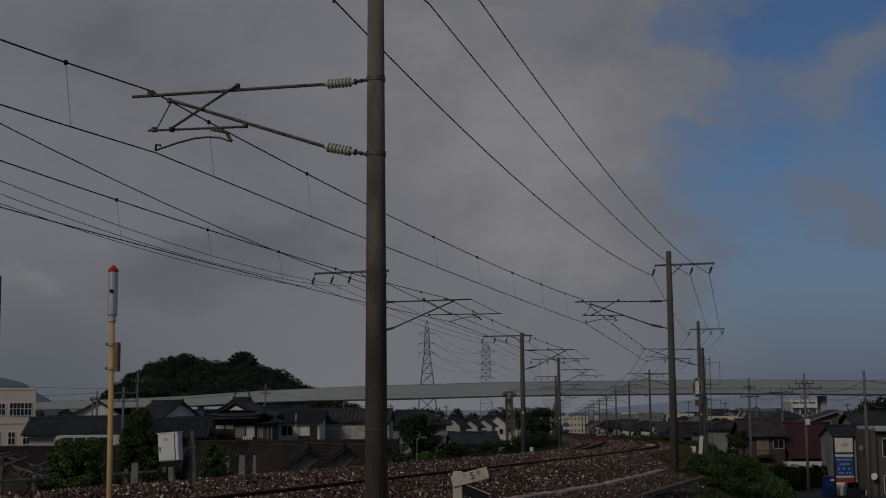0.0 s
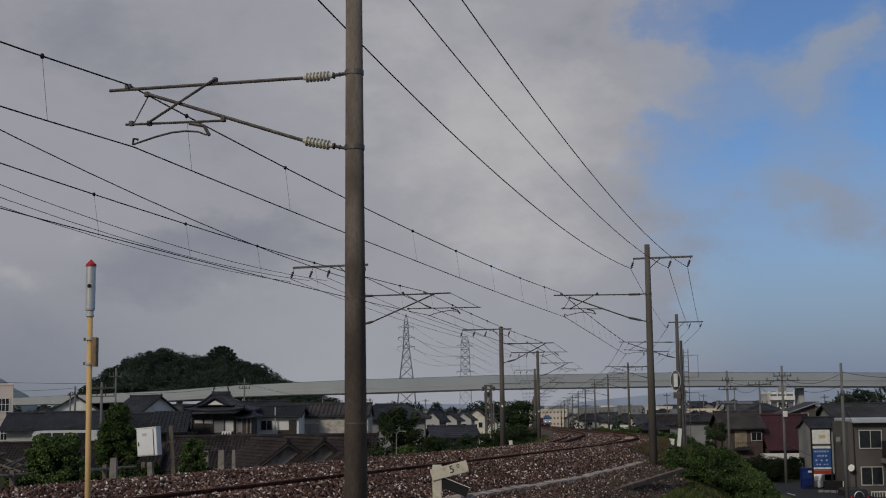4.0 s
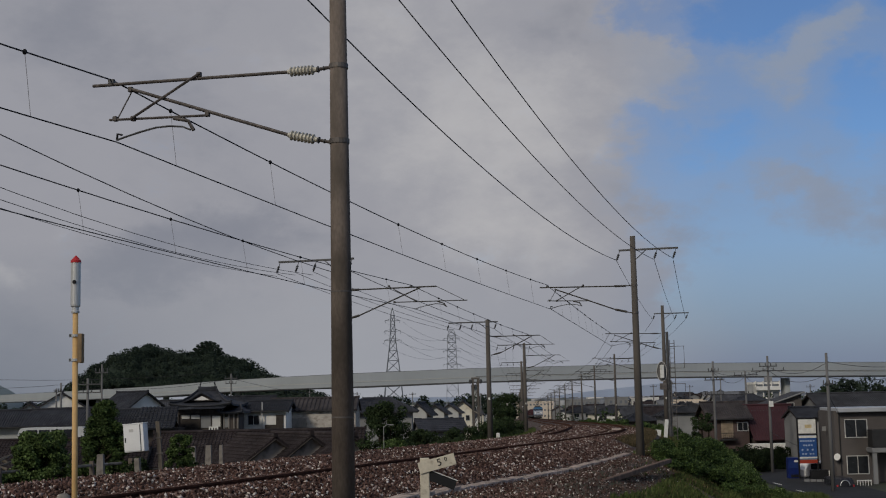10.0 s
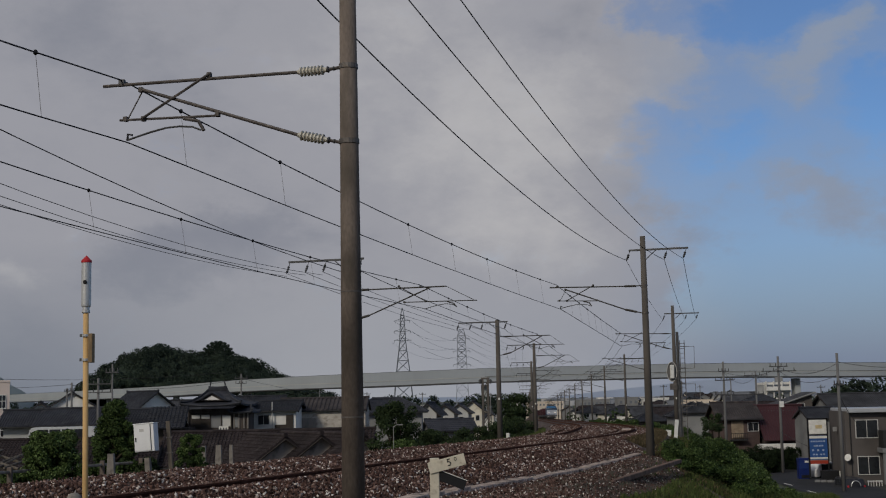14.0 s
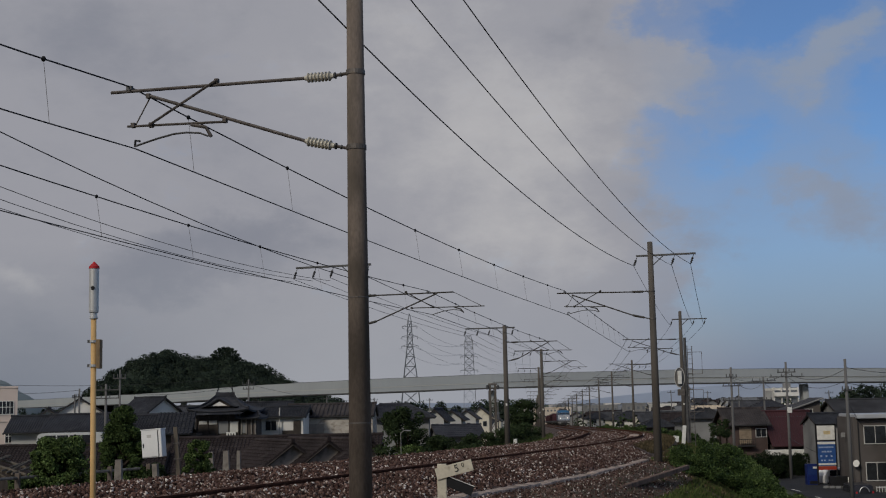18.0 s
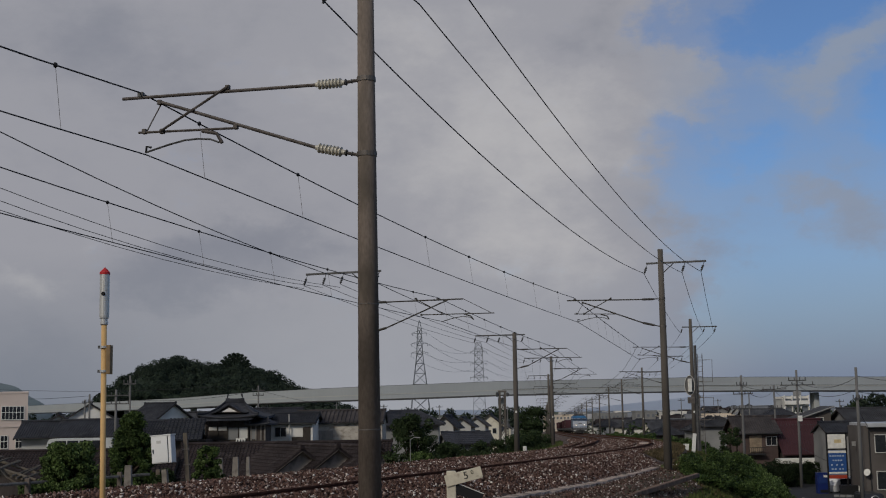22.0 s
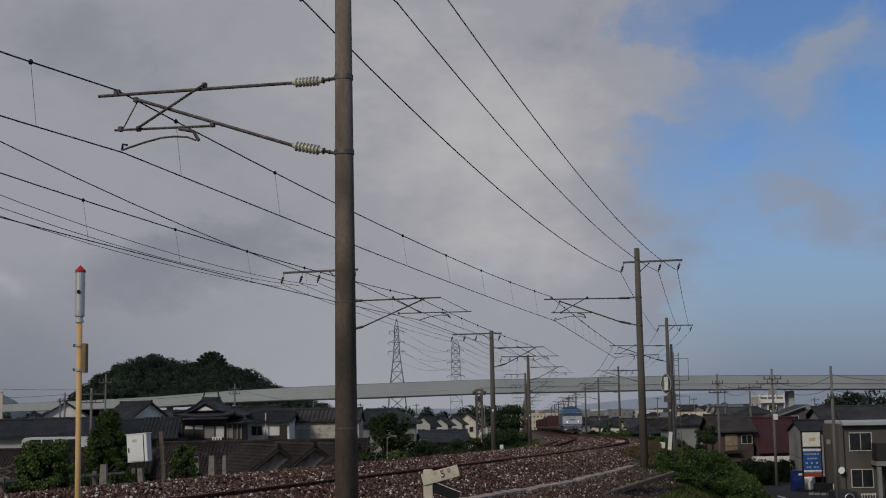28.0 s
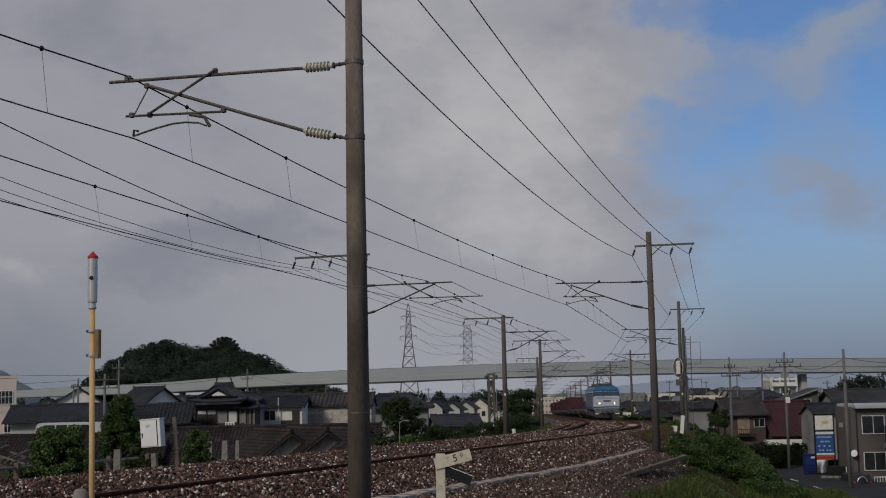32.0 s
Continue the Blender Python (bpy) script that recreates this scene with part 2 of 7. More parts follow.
TILE_SLATE = mat("slate_blue_tile", (0.040, 0.043, 0.054), 0.75, var=0.3, scale=0.8, fine=6, stain=(0.058, 0.060, 0.070), spec=0.25)
TILE_GREY = mat("grey_roof_tile", (0.050, 0.051, 0.056), 0.8, var=0.35, scale=0.7, fine=6, vary=0.2, spec=0.2)
ROOF_MAROON = mat("maroon_sheet_roof", (0.054, 0.021, 0.024), 0.6, var=0.2, scale=0.5, stain=(0.055, 0.022, 0.024))
ROOF_PALE = mat("far_pale_roof", (0.15, 0.155, 0.16), 0.7, 0.0, var=0.15, scale=0.6)
ROOF_LIGHT = mat("pale_sheet_roof", (0.42, 0.43, 0.44), 0.5, 0.2, var=0.15, scale=0.6)
WHITE_PAINT = mat("white_paint", (0.70, 0.69, 0.64), 0.6, var=0.12, scale=3, stain=(0.45, 0.42, 0.36), stain_at=0.62)
GLASS = mat("window_glass", (0.02, 0.022, 0.025), 0.12, var=0.2, spec=0.6)
FRAME_WHITE = mat("window_frame", (0.5, 0.49, 0.46), 0.6, var=0.1)
FRAME_DARK = mat("dark_frame", (0.03, 0.03, 0.03), 0.6, var=0.1)
BLACK = mat("black_paint", (0.015, 0.015, 0.016), 0.6, var=0.2)
POST_CREAM = mat("weathered_cream_paint", (0.56, 0.51, 0.40), 0.8, var=0.14, scale=6, stain=(0.30, 0.26, 0.20), stain_at=0.58)
YELLOW = mat("ochre_paint", (0.60, 0.385, 0.165), 0.6, var=0.12, scale=2.5, stain=(0.42, 0.26, 0.12), stain_at=0.62)
RED = mat("red_paint", (0.45, 0.03, 0.035), 0.5, var=0.15)
SILVER = mat("silver_paint", (0.55, 0.55, 0.53), 0.4, 0.5, var=0.12, scale=3)
STUB = mat("pale_stub_concrete", (0.26, 0.235, 0.205), 0.95, var=0.3, scale=3, fine=40, bump=0.006, stain=(0.13, 0.115, 0.10), stain_at=0.5)
BARK = mat("bark", (0.06, 0.045, 0.033), 0.95, var=0.4, scale=4, fine=25, bump=0.01)
LEAF_BUSH = island_mat("bush_leaf", [(0.0, (0.023, 0.038, 0.012)), (0.5, (0.040, 0.066, 0.019)), (0.85, (0.072, 0.113, 0.033)), (1.0, (0.125, 0.18, 0.065))], 0.7)
LEAF_NEAR = island_mat("near_bush_leaf", [(0.0, (0.024, 0.038, 0.012)), (0.5, (0.052, 0.082, 0.024)), (0.85, (0.092, 0.142, 0.042)), (1.0, (0.16, 0.215, 0.085))], 0.7, 2.5)
LEAF_DARK = island_mat("tree_leaf", [(0.0, (0.015, 0.025, 0.010)), (0.6, (0.027, 0.044, 0.017)), (1.0, (0.05, 0.072, 0.030))], 0.75)
LEAF_HEDGE = island_mat("hedge_leaf", [(0.0, (0.008, 0.014, 0.007)), (0.7, (0.016, 0.027, 0.011)), (1.0, (0.035, 0.052, 0.022))], 0.8)
# distant greens, lifted and blued so the colour holds a slight haze
LEAF_HILL = island_mat("hazed_hill_leaf", [(0.0, (0.016, 0.025, 0.019)), (0.6, (0.027, 0.039, 0.028)), (1.0, (0.042, 0.056, 0.037))], 0.95, 0.09)
GRASS = island_mat("grass_blade", [(0.0, (0.038, 0.052, 0.017)), (0.6, (0.060, 0.082, 0.025)), (0.9, (0.088, 0.108, 0.036)), (1.0, (0.13, 0.105, 0.052))], 0.85)
GRASS_DRY = island_mat("dry_grass_blade", [(0.0, (0.045, 0.040, 0.020)), (0.6, (0.085, 0.065, 0.036)), (1.0, (0.13, 0.10, 0.06))], 0.9)
STONE = island_mat("ballast_stone", [(0.0, (0.018, 0.012, 0.010)), (0.42, (0.088, 0.049, 0.039)), (0.83, (0.175, 0.108, 0.087)), (0.93, (0.37, 0.29, 0.25)), (1.0, (0.78, 0.73, 0.66))], 0.95)

# ---------------------------------------------------------------- mesh helpers


def link(name, bm, material, parent=None, label="", smooth=False):
    me = bpy.data.meshes.new(name)
    bmesh.ops.recalc_face_normals(bm, faces=bm.faces)
    bm.to_mesh(me)
    bm.free()
    me.materials.append(material)
    if smooth:
        me.polygons.foreach_set("use_smooth", [True] * len(me.polygons))
    ob = new(name, me)
    if parent is not None:
        ob.parent = parent
    if label:
        tagged(ob, label)
    return ob


part = link


def pydata(name, verts, faces, material, parent=None, smooth=False):
    me = bpy.data.meshes.new(name)
    me.from_pydata([tuple(v) for v in verts], [], [tuple(f) for f in faces])
    me.materials.append(material)
    if smooth:
        me.polygons.foreach_set("use_smooth", [True] * len(me.polygons))
    ob = new(name, me)
    if parent is not None:
        ob.parent = parent
    return ob


def add_box(bm, c, size, m=None, bevel=0.0):
    r = bmesh.ops.create_cube(bm, size=1.0)
    vs = r["verts"]
    mm = Matrix.Translation(c) @ Matrix.Diagonal((*size, 1))
    if m is not None:
        mm = m @ mm
    bmesh.ops.transform(bm, matrix=mm, verts=vs)
    if bevel > 0:
        es = list({e for v in vs for e in v.link_edges})
        bmesh.ops.bevel(bm, geom=es, offset=bevel, segments=2, affect="EDGES", profile=0.5)
    return vs


def box(c, size, m=None, bevel=0.0):
    bm = bmesh.new()
    add_box(bm, c, size, m, bevel)
    return bm


def add_tube(bm, a, b, r0, r1=None, seg=12):
    """A closed tapered rod from a to b."""
    a, b = Vector(a), Vector(b)
    r1 = r0 if r1 is None else r1
    q = (b - a).to_track_quat("Z", "Y").to_matrix().to_4x4()
    bmesh.ops.create_cone(bm, cap_ends=True, segments=seg, radius1=r0, radius2=r1, depth=(b - a).length,
                          matrix=Matrix.Translation((a + b) / 2) @ q)


def tube(a, b, r0, r1=None, seg=12):
    bm = bmesh.new()
    add_tube(bm, a, b, r0, r1, seg)
    return bm


def add_path(bm, pts, r, seg=6):
    """A round bar that follows points."""
    pts = [Vector(p) for p in pts]
    rings = []
    for i, p in enumerate(pts):
        d = (pts[min(i + 1, len(pts) - 1)] - pts[max(i - 1, 0)]).normalized()
        side = d.cross(Vector((0, 0, 1)))
        if side.length < 1e-3:
            side = d.cross(Vector((0, 1, 0)))
        side.normalize()
        up = side.cross(d)
        rings.append([bm.verts.new(p + r * (math.cos(2 * math.pi * k / seg) * side + math.sin(2 * math.pi * k / seg) * up)) for k in range(seg)])
    for r0, r1 in zip(rings, rings[1:]):
        for k in range(seg):
            bm.faces.new((r0[k], r0[(k + 1) % seg], r1[(k + 1) % seg], r1[k]))
    bm.faces.new(rings[0][::-1])
    bm.faces.new(rings[-1])


def path(pts, r, seg=6):
    bm = bmesh.new()
    add_path(bm, pts, r, seg)
    return bm


def add_lathe(bm, a, b, profile, seg=14):
    """profile: (fraction along a to b, radius)."""
    a, b = Vector(a), Vector(b)
    q = (b - a).to_track_quat("Z", "Y").to_matrix()
    ln = (b - a).length
    rings = []
    for f, r in profile:
        rings.append([bm.verts.new(a + q @ Vector((r * math.cos(2 * math.pi * k / seg), r * math.sin(2 * math.pi * k / seg), f * ln))) for k in range(seg)])
    for r0, r1 in zip(rings, rings[1:]):
        for k in range(seg):
            bm.faces.new((r0[k], r0[(k + 1) % seg], r1[(k + 1) % seg], r1[k]))
    bm.faces.new(rings[0][::-1])
    bm.faces.new(rings[-1])


def lathe(a, b, profile, seg=14):
    bm = bmesh.new()
    add_lathe(bm, a, b, profile, seg)
    return bm


def empty(name, m, label="", category="", group="", kind=""):
    ob = new(name)
    ob.matrix_basis = m
    return tagged(ob, label, category, group, kind)


# ---------------------------------------------------------------- the line of the railway
# curvature by running length, from the straight at the camera through a left-hand bend to a far straight
BEND_S = (-40, 0, 25, 50, 75, 100, 130, 170, 220)
BEND_K = (0.0, 0.00008, 0.0006, 0.0037, 0.00335, 0.00147, 0.00001, -0.00014, 0.0)
STEP = 1.0
RUN = np.arange(-40, 940, STEP)


def lay_line():
    k = np.interp(RUN, BEND_S, BEND_K)
    i0 = int(np.searchsorted(RUN, 0))
    a = -np.concatenate([[0], np.cumsum(k)[:-1]]) * STEP
    a = a - a[i0] + 0.27843
    x, y = np.cumsum(np.sin(a)) * STEP, np.cumsum(np.cos(a)) * STEP
    x, y = x - x[i0] - 5.382, y - y[i0] + 17.755
    z = -(0.01306 * RUN + 0.00333 * RUN * RUN / 1000)
    z = np.where(RUN > 200, -2.745 - 0.01439 * (RUN - 200), z)
    return x, y, z, a


LX, LY, LZ, LA = lay_line()


def at(s, o=0.0, dz=0.0):
    """The point at running length s, o metres to the right of the near track's centre, dz over the rails."""
    x, y, z, a = (float(np.interp(s, RUN, q)) for q in (LX, LY, LZ, LA))
    return Vector((x + o * math.cos(a), y - o * math.sin(a), z + dz))


def heading(s):
    return float(np.interp(s, RUN, LA))


def frame_at(s, o=0.0, dz=0.0):
    """A pose whose y runs along the track and whose x points to its right."""
    return Matrix.Translation(at(s, o, dz)) @ Matrix.Rotation(-heading(s), 4, "Z")


LEFT = -3.8            # centre of the second track


def left_dz(s):
    """Height of the second track over the first."""
    return float(np.interp(s, (35, 75), (-0.30, 0.08)))


def left_wire_dz(s):
    """Height of the second track's wires over those of the first."""
    return float(np.interp(s, (30, 60, 98), (-0.50, -0.54, 0.0)))


def left_centre(s):
    """Middle of the second track's wires; they swing out towards the bend."""
    return float(np.interp(s, (29.35, 59.9), (-3.8, -4.6)))


def right_wire_dz(s):
    return float(np.interp(s, (37, 76, 110, 141), (-0.03, 0.32, 0.05, -0.2)))


def sweep(name, profile, stations, material, parent=None, closed=False, smooth=False, lift=None):
    """A cross-section of (offset, height over the rails) along the line."""
    verts, faces = [], []
    n = len(profile)
    for s in stations:
        for j, (o, dz) in enumerate(profile):
            verts.append(at(s, o, dz + (lift(s) if lift else 0.0)))
    m = n if closed else n - 1
    for i in range(len(stations) - 1):
        for j in range(m):
            a, b = i * n + j, i * n + (j + 1) % n
            faces.append((a, b, b + n, a + n))
    if closed:
        faces.append(tuple(range(n))[::-1])
        faces.append(tuple(range((len(stations) - 1) * n, len(stations) * n)))
    return pydata(name, verts, faces, material, parent, smooth)

# ---------------------------------------------------------------- ground


def ground_z(y):
    return float(np.interp(y, (110, 500), (-5.7, -9.5)))


def rise(x, y):
    """The town east of the line climbs a little with distance."""
    away = x - float(np.interp(y, LY, LX))
    return 4.6 * float(np.interp(away, (26, 62), (0, 1))) * float(np.interp(y, (205, 300), (0, 1)))


def make_ground():
    xs = [-4000, -1500, -600, -300, -150, -80, -40, -20, 0, 10, 20, 30, 40, 50, 60, 70, 80, 100, 125, 150, 200, 300, 600, 1500, 4000]
    ys = [-400, -100, 0, 50, 110, 160, 220, 300, 400, 500, 700, 1000, 1600, 2600, 4800]
    verts = [(x, y, ground_z(y) + rise(x, y) - 0.05) for y in ys for x in xs]
    n = len(xs)
    faces = [(j * n + i, j * n + i + 1, (j + 1) * n + i + 1, (j + 1) * n + i) for j in range(len(ys) - 1) for i in range(n - 1)]
    tagged(pydata("ground", verts, faces, GROUND), "grey-green town ground between the houses", "ground", kind="structure")


def shelf(s):
    """How far the level ground beside the near track reaches before the bank falls away."""
    return float(np.interp(s, (-20, -5, 4, 14, 26, 60), (16, 13, 8.0, 4.2, 3.6, 3.6)))


def trough_dz(s):
    return float(np.interp(s, (4, 22), (-0.36, -0.62)))


def bank_height(s, o):
    """Height of the formation at offset o, over the datum."""
    base = float(np.interp(s, RUN, LZ))
    p = at(s, o)
    low = ground_z(p.y)
    if o > 2.6:
        edge = shelf(s)
        dz = trough_dz(s) - 0.03 - 0.05 * (min(o, edge) - 2.6)
        if o > edge:
            dz -= 0.62 * (o - edge)
    elif o > -6.2:
        # ballast, with a heap between the tracks that hides the second one
        ld = left_dz(s)
        prof = ((-6.2, -0.42), (-5.6, -0.16), (-4.9, -0.09 + ld), (-4.4, -0.10 + ld), (-3.2, -0.10 + ld), (-2.7, -0.02), (-2.2, 0.06),
                (-1.6, 0.03), (-1.1, -0.06), (-0.6, -0.10), (-0.4, -0.07), (0.5, -0.05), (0.75, -0.03), (1.2, -0.03), (1.6, -0.12), (2.6, trough_dz(s) + 0.02))
        dz = float(np.interp(o, [a for a, _ in prof], [b for _, b in prof]))
        dz -= 0.045 * float(np.interp(s, (-10, 0), (0, 1))) * float(np.interp(abs(abs(o) - 0.56), (0.1, 0.5), (1, 0)))
        # round the bend the stone lies lower and both tracks stand clear of it
        flat = ((-6.2, -0.42), (-5.3, -0.19 + ld), (-2.5, -0.17 + ld), (-1.4, -0.17), (1.3, -0.17), (2.6, -0.32))
        g = float(np.interp(s, (42, 66), (0, 1)))
        dz = (1 - g) * dz + g * float(np.interp(o, [a for a, _ in flat], [b for _, b in flat]))
    else:
        dz = -0.42 - 0.3 * min(2.6, -6.2 - o) - 0.62 * max(0.0, -8.8 - o)
    return max(base + dz, low - 0.1)


def bank_sheet(name, stations, offsets, material, rough):
    verts = []
    for s in stations:
        for o in offsets:
            p = at(s, o)
            z = bank_height(s, o)
            q = Vector((p.x, p.y, 0))
            z += rough * (noise.noise(q * 0.7) + 0.5 * noise.noise(q * 2.3) + 0.35 * noise.noise(q * 6.0))
            verts.append((p.x, p.y, z))
    n = len(offsets)
    faces = [(i * n + j, i * n + j + 1, (i + 1) * n + j + 1, (i + 1) * n + j) for i in range(len(stations) - 1) for j in range(n - 1)]
    return pydata(name, verts, faces, material, smooth=True)


def stations(fine_to=70.0, end=620.0):
    s, out = -38.0, []
    while s < end:
        out.append(s)
        s += 0.35 if -5 < s < fine_to else (1.5 if s < 160 else 6.0)
    return out


make_ground()
st = stations()
tagged(bank_sheet("ballast_bed", st, [round(-6.2 + 0.2 * i, 2) for i in range(45)], BALLAST, 0.035),
       "brown crushed-stone bed under both tracks", "ballast", kind="structure")
tagged(bank_sheet("bank_right", st, [2.58, 2.9, 3.3, 3.7, 4.2, 4.8, 5.5, 6.3, 7.2, 8.2, 9.2, 10.5, 12, 14, 16, 19], DIRT, 0.04),
       "bare brown soil slope beside the ballast", "bank", kind="structure")
tagged(bank_sheet("bank_left", st, [-6.19, -6.6, -7.2, -8, -9, -10.5, -12, -14, -16], DIRT, 0.06),
       "overgrown soil slope below the far track", "bank", kind="structure")


def make_stones():
    """Loose stones on the bed, one heap."""
    rng = np.random.default_rng(5)
    zones = ((-3, 22, -3.0, 2.7, 400, 0.034), (22, 42, -3.2, 2.7, 250, 0.040), (42, 75, -3.4, 1.75, 120, 0.045), (75, 120, -5.6, 1.7, 36, 0.05), (44, 75, -5.8, -3.4, 60, 0.045), (-3, 40, -6.2, -3.0, 60, 0.034),
             (3, 30, 2.9, 5.0, 110, 0.026), (30, 50, 2.9, 5.5, 60, 0.03), (-2, 14, 3.0, 8.0, 50, 0.024))
    base = np.array([(1, 0, 0), (-1, 0, 0), (0, 1, 0), (0, -1, 0), (0, 0, 1), (0, 0, -1)], float)
    tri = np.array([(0, 2, 4), (2, 1, 4), (1, 3, 4), (3, 0, 4), (2, 0, 5), (1, 2, 5), (3, 1, 5), (0, 3, 5)])
    vs, fs, k = [], [], 0
    for s0, s1, o0, o1, per, size in zones:
        n = int((s1 - s0) * (o1 - o0) * per)
        s = rng.uniform(s0, s1, n)
        o = rng.uniform(o0, o1, n)
        gs = np.arange(s0 - 0.5, s1 + 1.0, 0.5)
        go = np.arange(o0 - 0.2, o1 + 0.4, 0.2)
        hz = np.array([[bank_height(a, b) for b in go] for a in gs])
        i = np.clip(((s - gs[0]) / 0.5).astype(int), 0, len(gs) - 2)
        j = np.clip(((o - go[0]) / 0.2).astype(int), 0, len(go) - 2)
        fi, fj = (s - gs[i]) / 0.5, (o - go[j]) / 0.2
        z = (hz[i, j] * (1 - fi) * (1 - fj) + hz[i + 1, j] * fi * (1 - fj) + hz[i, j + 1] * (1 - fi) * fj + hz[i + 1, j + 1] * fi * fj)
        keep = ~((np.abs(np.abs(o) - 0.56) < 0.12))
        s, o, z = s[keep], o[keep], z[keep]
        n = len(s)
        a = np.interp(s, RUN, LA)
        c = np.stack([np.interp(s, RUN, LX) + o * np.cos(a), np.interp(s, RUN, LY) - o * np.sin(a), z + rng.uniform(-0.005, 0.045, n)], 1)
        r = size * rng.uniform(0.55, 1.25, n)
        v = base[None] * rng.uniform(0.6, 1.2, (n, 6, 1)) + rng.uniform(-0.25, 0.25, (n, 6, 3))
        q = rng.normal(size=(n, 4))
        q /= np.linalg.norm(q, axis=1)[:, None]
        w, x, y, zz = q.T
        rot = np.stack([1 - 2 * (y * y + zz * zz), 2 * (x * y - zz * w), 2 * (x * zz + y * w), 2 * (x * y + zz * w), 1 - 2 * (x * x + zz * zz),
                        2 * (y * zz - x * w), 2 * (x * zz - y * w), 2 * (y * zz + x * w), 1 - 2 * (x * x + y * y)], 1).reshape(n, 3, 3)
        v = np.einsum("nij,nkj->nki", rot, v * np.array([1.25, 1.0, 0.8])) * r[:, None, None] + c[:, None]
        vs.append(v.reshape(-1, 3))
        fs.append((tri[None] + (k + 6 * np.arange(n))[:, None, None]).reshape(-1, 3))
        k += 6 * n
    tris_mesh("ballast_stones", np.concatenate(vs), np.concatenate(fs), STONE, "loose brown and grey ballast stones beside the rails", "ballast")


def tris_mesh(name, v, f, material, label="", category="", parent=None, kind="stuff"):
    """A large mesh from arrays; f may hold triangles or quads."""
    me = bpy.data.meshes.new(name)
    n, m = f.shape
    me.vertices.add(len(v))
    me.vertices.foreach_set("co", np.ascontiguousarray(v, dtype=np.float32).ravel())
    me.loops.add(n * m)
    me.loops.foreach_set("vertex_index", np.ascontiguousarray(f, dtype=np.int32).ravel())
    me.polygons.add(n)
    me.polygons.foreach_set("loop_start", np.arange(0, n * m, m, dtype=np.int32))
    me.polygons.foreach_set("loop_total", np.full(n, m, dtype=np.int32))
    me.update(calc_edges=True)
    me.validate()
    me.materials.append(material)
    ob = new(name, me)
    if parent is not None:
        ob.parent = parent
    return tagged(ob, label, category, kind=kind)


make_stones()

# ---------------------------------------------------------------- tracks
RAIL_PROFILE = ((-0.062, -0.15), (0.062, -0.15), (0.062, -0.135), (0.012, -0.12), (0.010, -0.045), (0.032, -0.035), (0.032, -0.004), (0.026, 0.0),
                (-0.026, 0.0), (-0.032, -0.004), (-0.032, -0.035), (-0.010, -0.045), (-0.012, -0.12), (-0.062, -0.135))
HALF_GAUGE = 0.56
CANT = 0.05


def make_track(centre, dz_at, label):
    root = empty("railway_track", Matrix.Identity(4), label, "railway track", "tracks of the line")
    ss = [-38 + 2 * i for i in range(140)] + [242 + 8 * i for i in range(60)]
    for side, lift in ((1, CANT), (-1, -CANT)):
        o0 = centre + side * HALF_GAUGE
        prof = [(o0 + a, b + lift) for a, b in RAIL_PROFILE]
        rail = sweep("rail", prof, ss, RAIL, root, closed=True, lift=dz_at)
        top = sweep("running_surface", [(o0 - 0.024, lift + 0.0015), (o0 + 0.024, lift + 0.0015)], ss, RAIL_TOP, rail, lift=dz_at)
        tagged(top, "dull polished running surface")
    me = None
    for i in range(110):
        s = -6 + 0.62 * i * 1.0
        if me is None:
            ob = part("sleeper", box((0, 0, 0), (2.0, 0.24, 0.16), bevel=0.02), CONCRETE, root)
            me = ob.data
        else:
            ob = new("sleeper", me)
            ob.parent = root
        ob.matrix_basis = frame_at(s, centre, dz_at(s) - 0.235) @ pose(0, 0, 0, 0, -2.0, 0)
    return root


make_track(0.0, lambda s: 0.0, "rust-brown rails on a ballasted curve beside the concrete poles")
make_track(LEFT, left_dz, "rust-brown rails of the second track behind the ballast heap")


def make_trough():
    root = empty("cable_trough", Matrix.Identity(4), "pale weathered concrete edging along the ballast foot", "edging", kind="structure")
    me = None
    s = 2.0
    k = 0
    while s < 37.5:
        if me is None:
            ob = part("edge_block", box((0, 0, 0), (0.33, 0.97, 0.22), bevel=0.02), EDGE, root)
            me = ob.data
        else:
            ob = new("edge_block", me)
            ob.parent = root
        rng = random.Random(k)
        ob.matrix_basis = frame_at(s, 2.78 + rng.uniform(-0.02, 0.02), trough_dz(s) - 0.075 + rng.uniform(-0.02, 0.02)) @ pose(0, 0, 0, 0, rng.uniform(-2, 2), rng.uniform(-1, 1))
        s += 1.0
        k += 1


EDGE = mat("edge_concrete", (0.50, 0.395, 0.33), 0.95, spec=0.05, var=0.35, scale=2.5, fine=30, bump=0.01, stain=(0.11, 0.095, 0.08), stain_at=0.5, vary=0.2)
make_trough()


def make_track_plate():
    """A pale walkway plate between the rails at the top of the bend."""
    root = empty("walkway_plate", frame_at(73.5, 0.0, -0.16), "pale concrete walkway plate between the rails", "plate")
    for k in range(3):
        part("slab", box((0, -1.3 + 1.3 * k, 0.06), (0.62, 1.25, 0.12), bevel=0.015), EDGE, root)


make_track_plate()

# ---------------------------------------------------------------- overhead line
RIGHT_POLES = ((-36, 3.2), (1.95, 3.53), (37.1, 3.36), (76.0, 3.5), (110.0, 3.8), (141.0, 4.2), (177.0, 4.2), (213.0, 4.2), (249.0, 4.2), (285.0, 4.2), (321.0, 4.2), (357.0, 4.2), (393.0, 4.2), (430, 4.2))
LEFT_POLES = ((-8, -6.7), (29.35, -6.62), (59.9, -7.0), (98.5, -7.0), (137.0, -7.0), (176.0, -6.3), (215.0, -6.1), (254.0, -6.0), (293, -6.0), (332, -6.0), (371, -6.0))
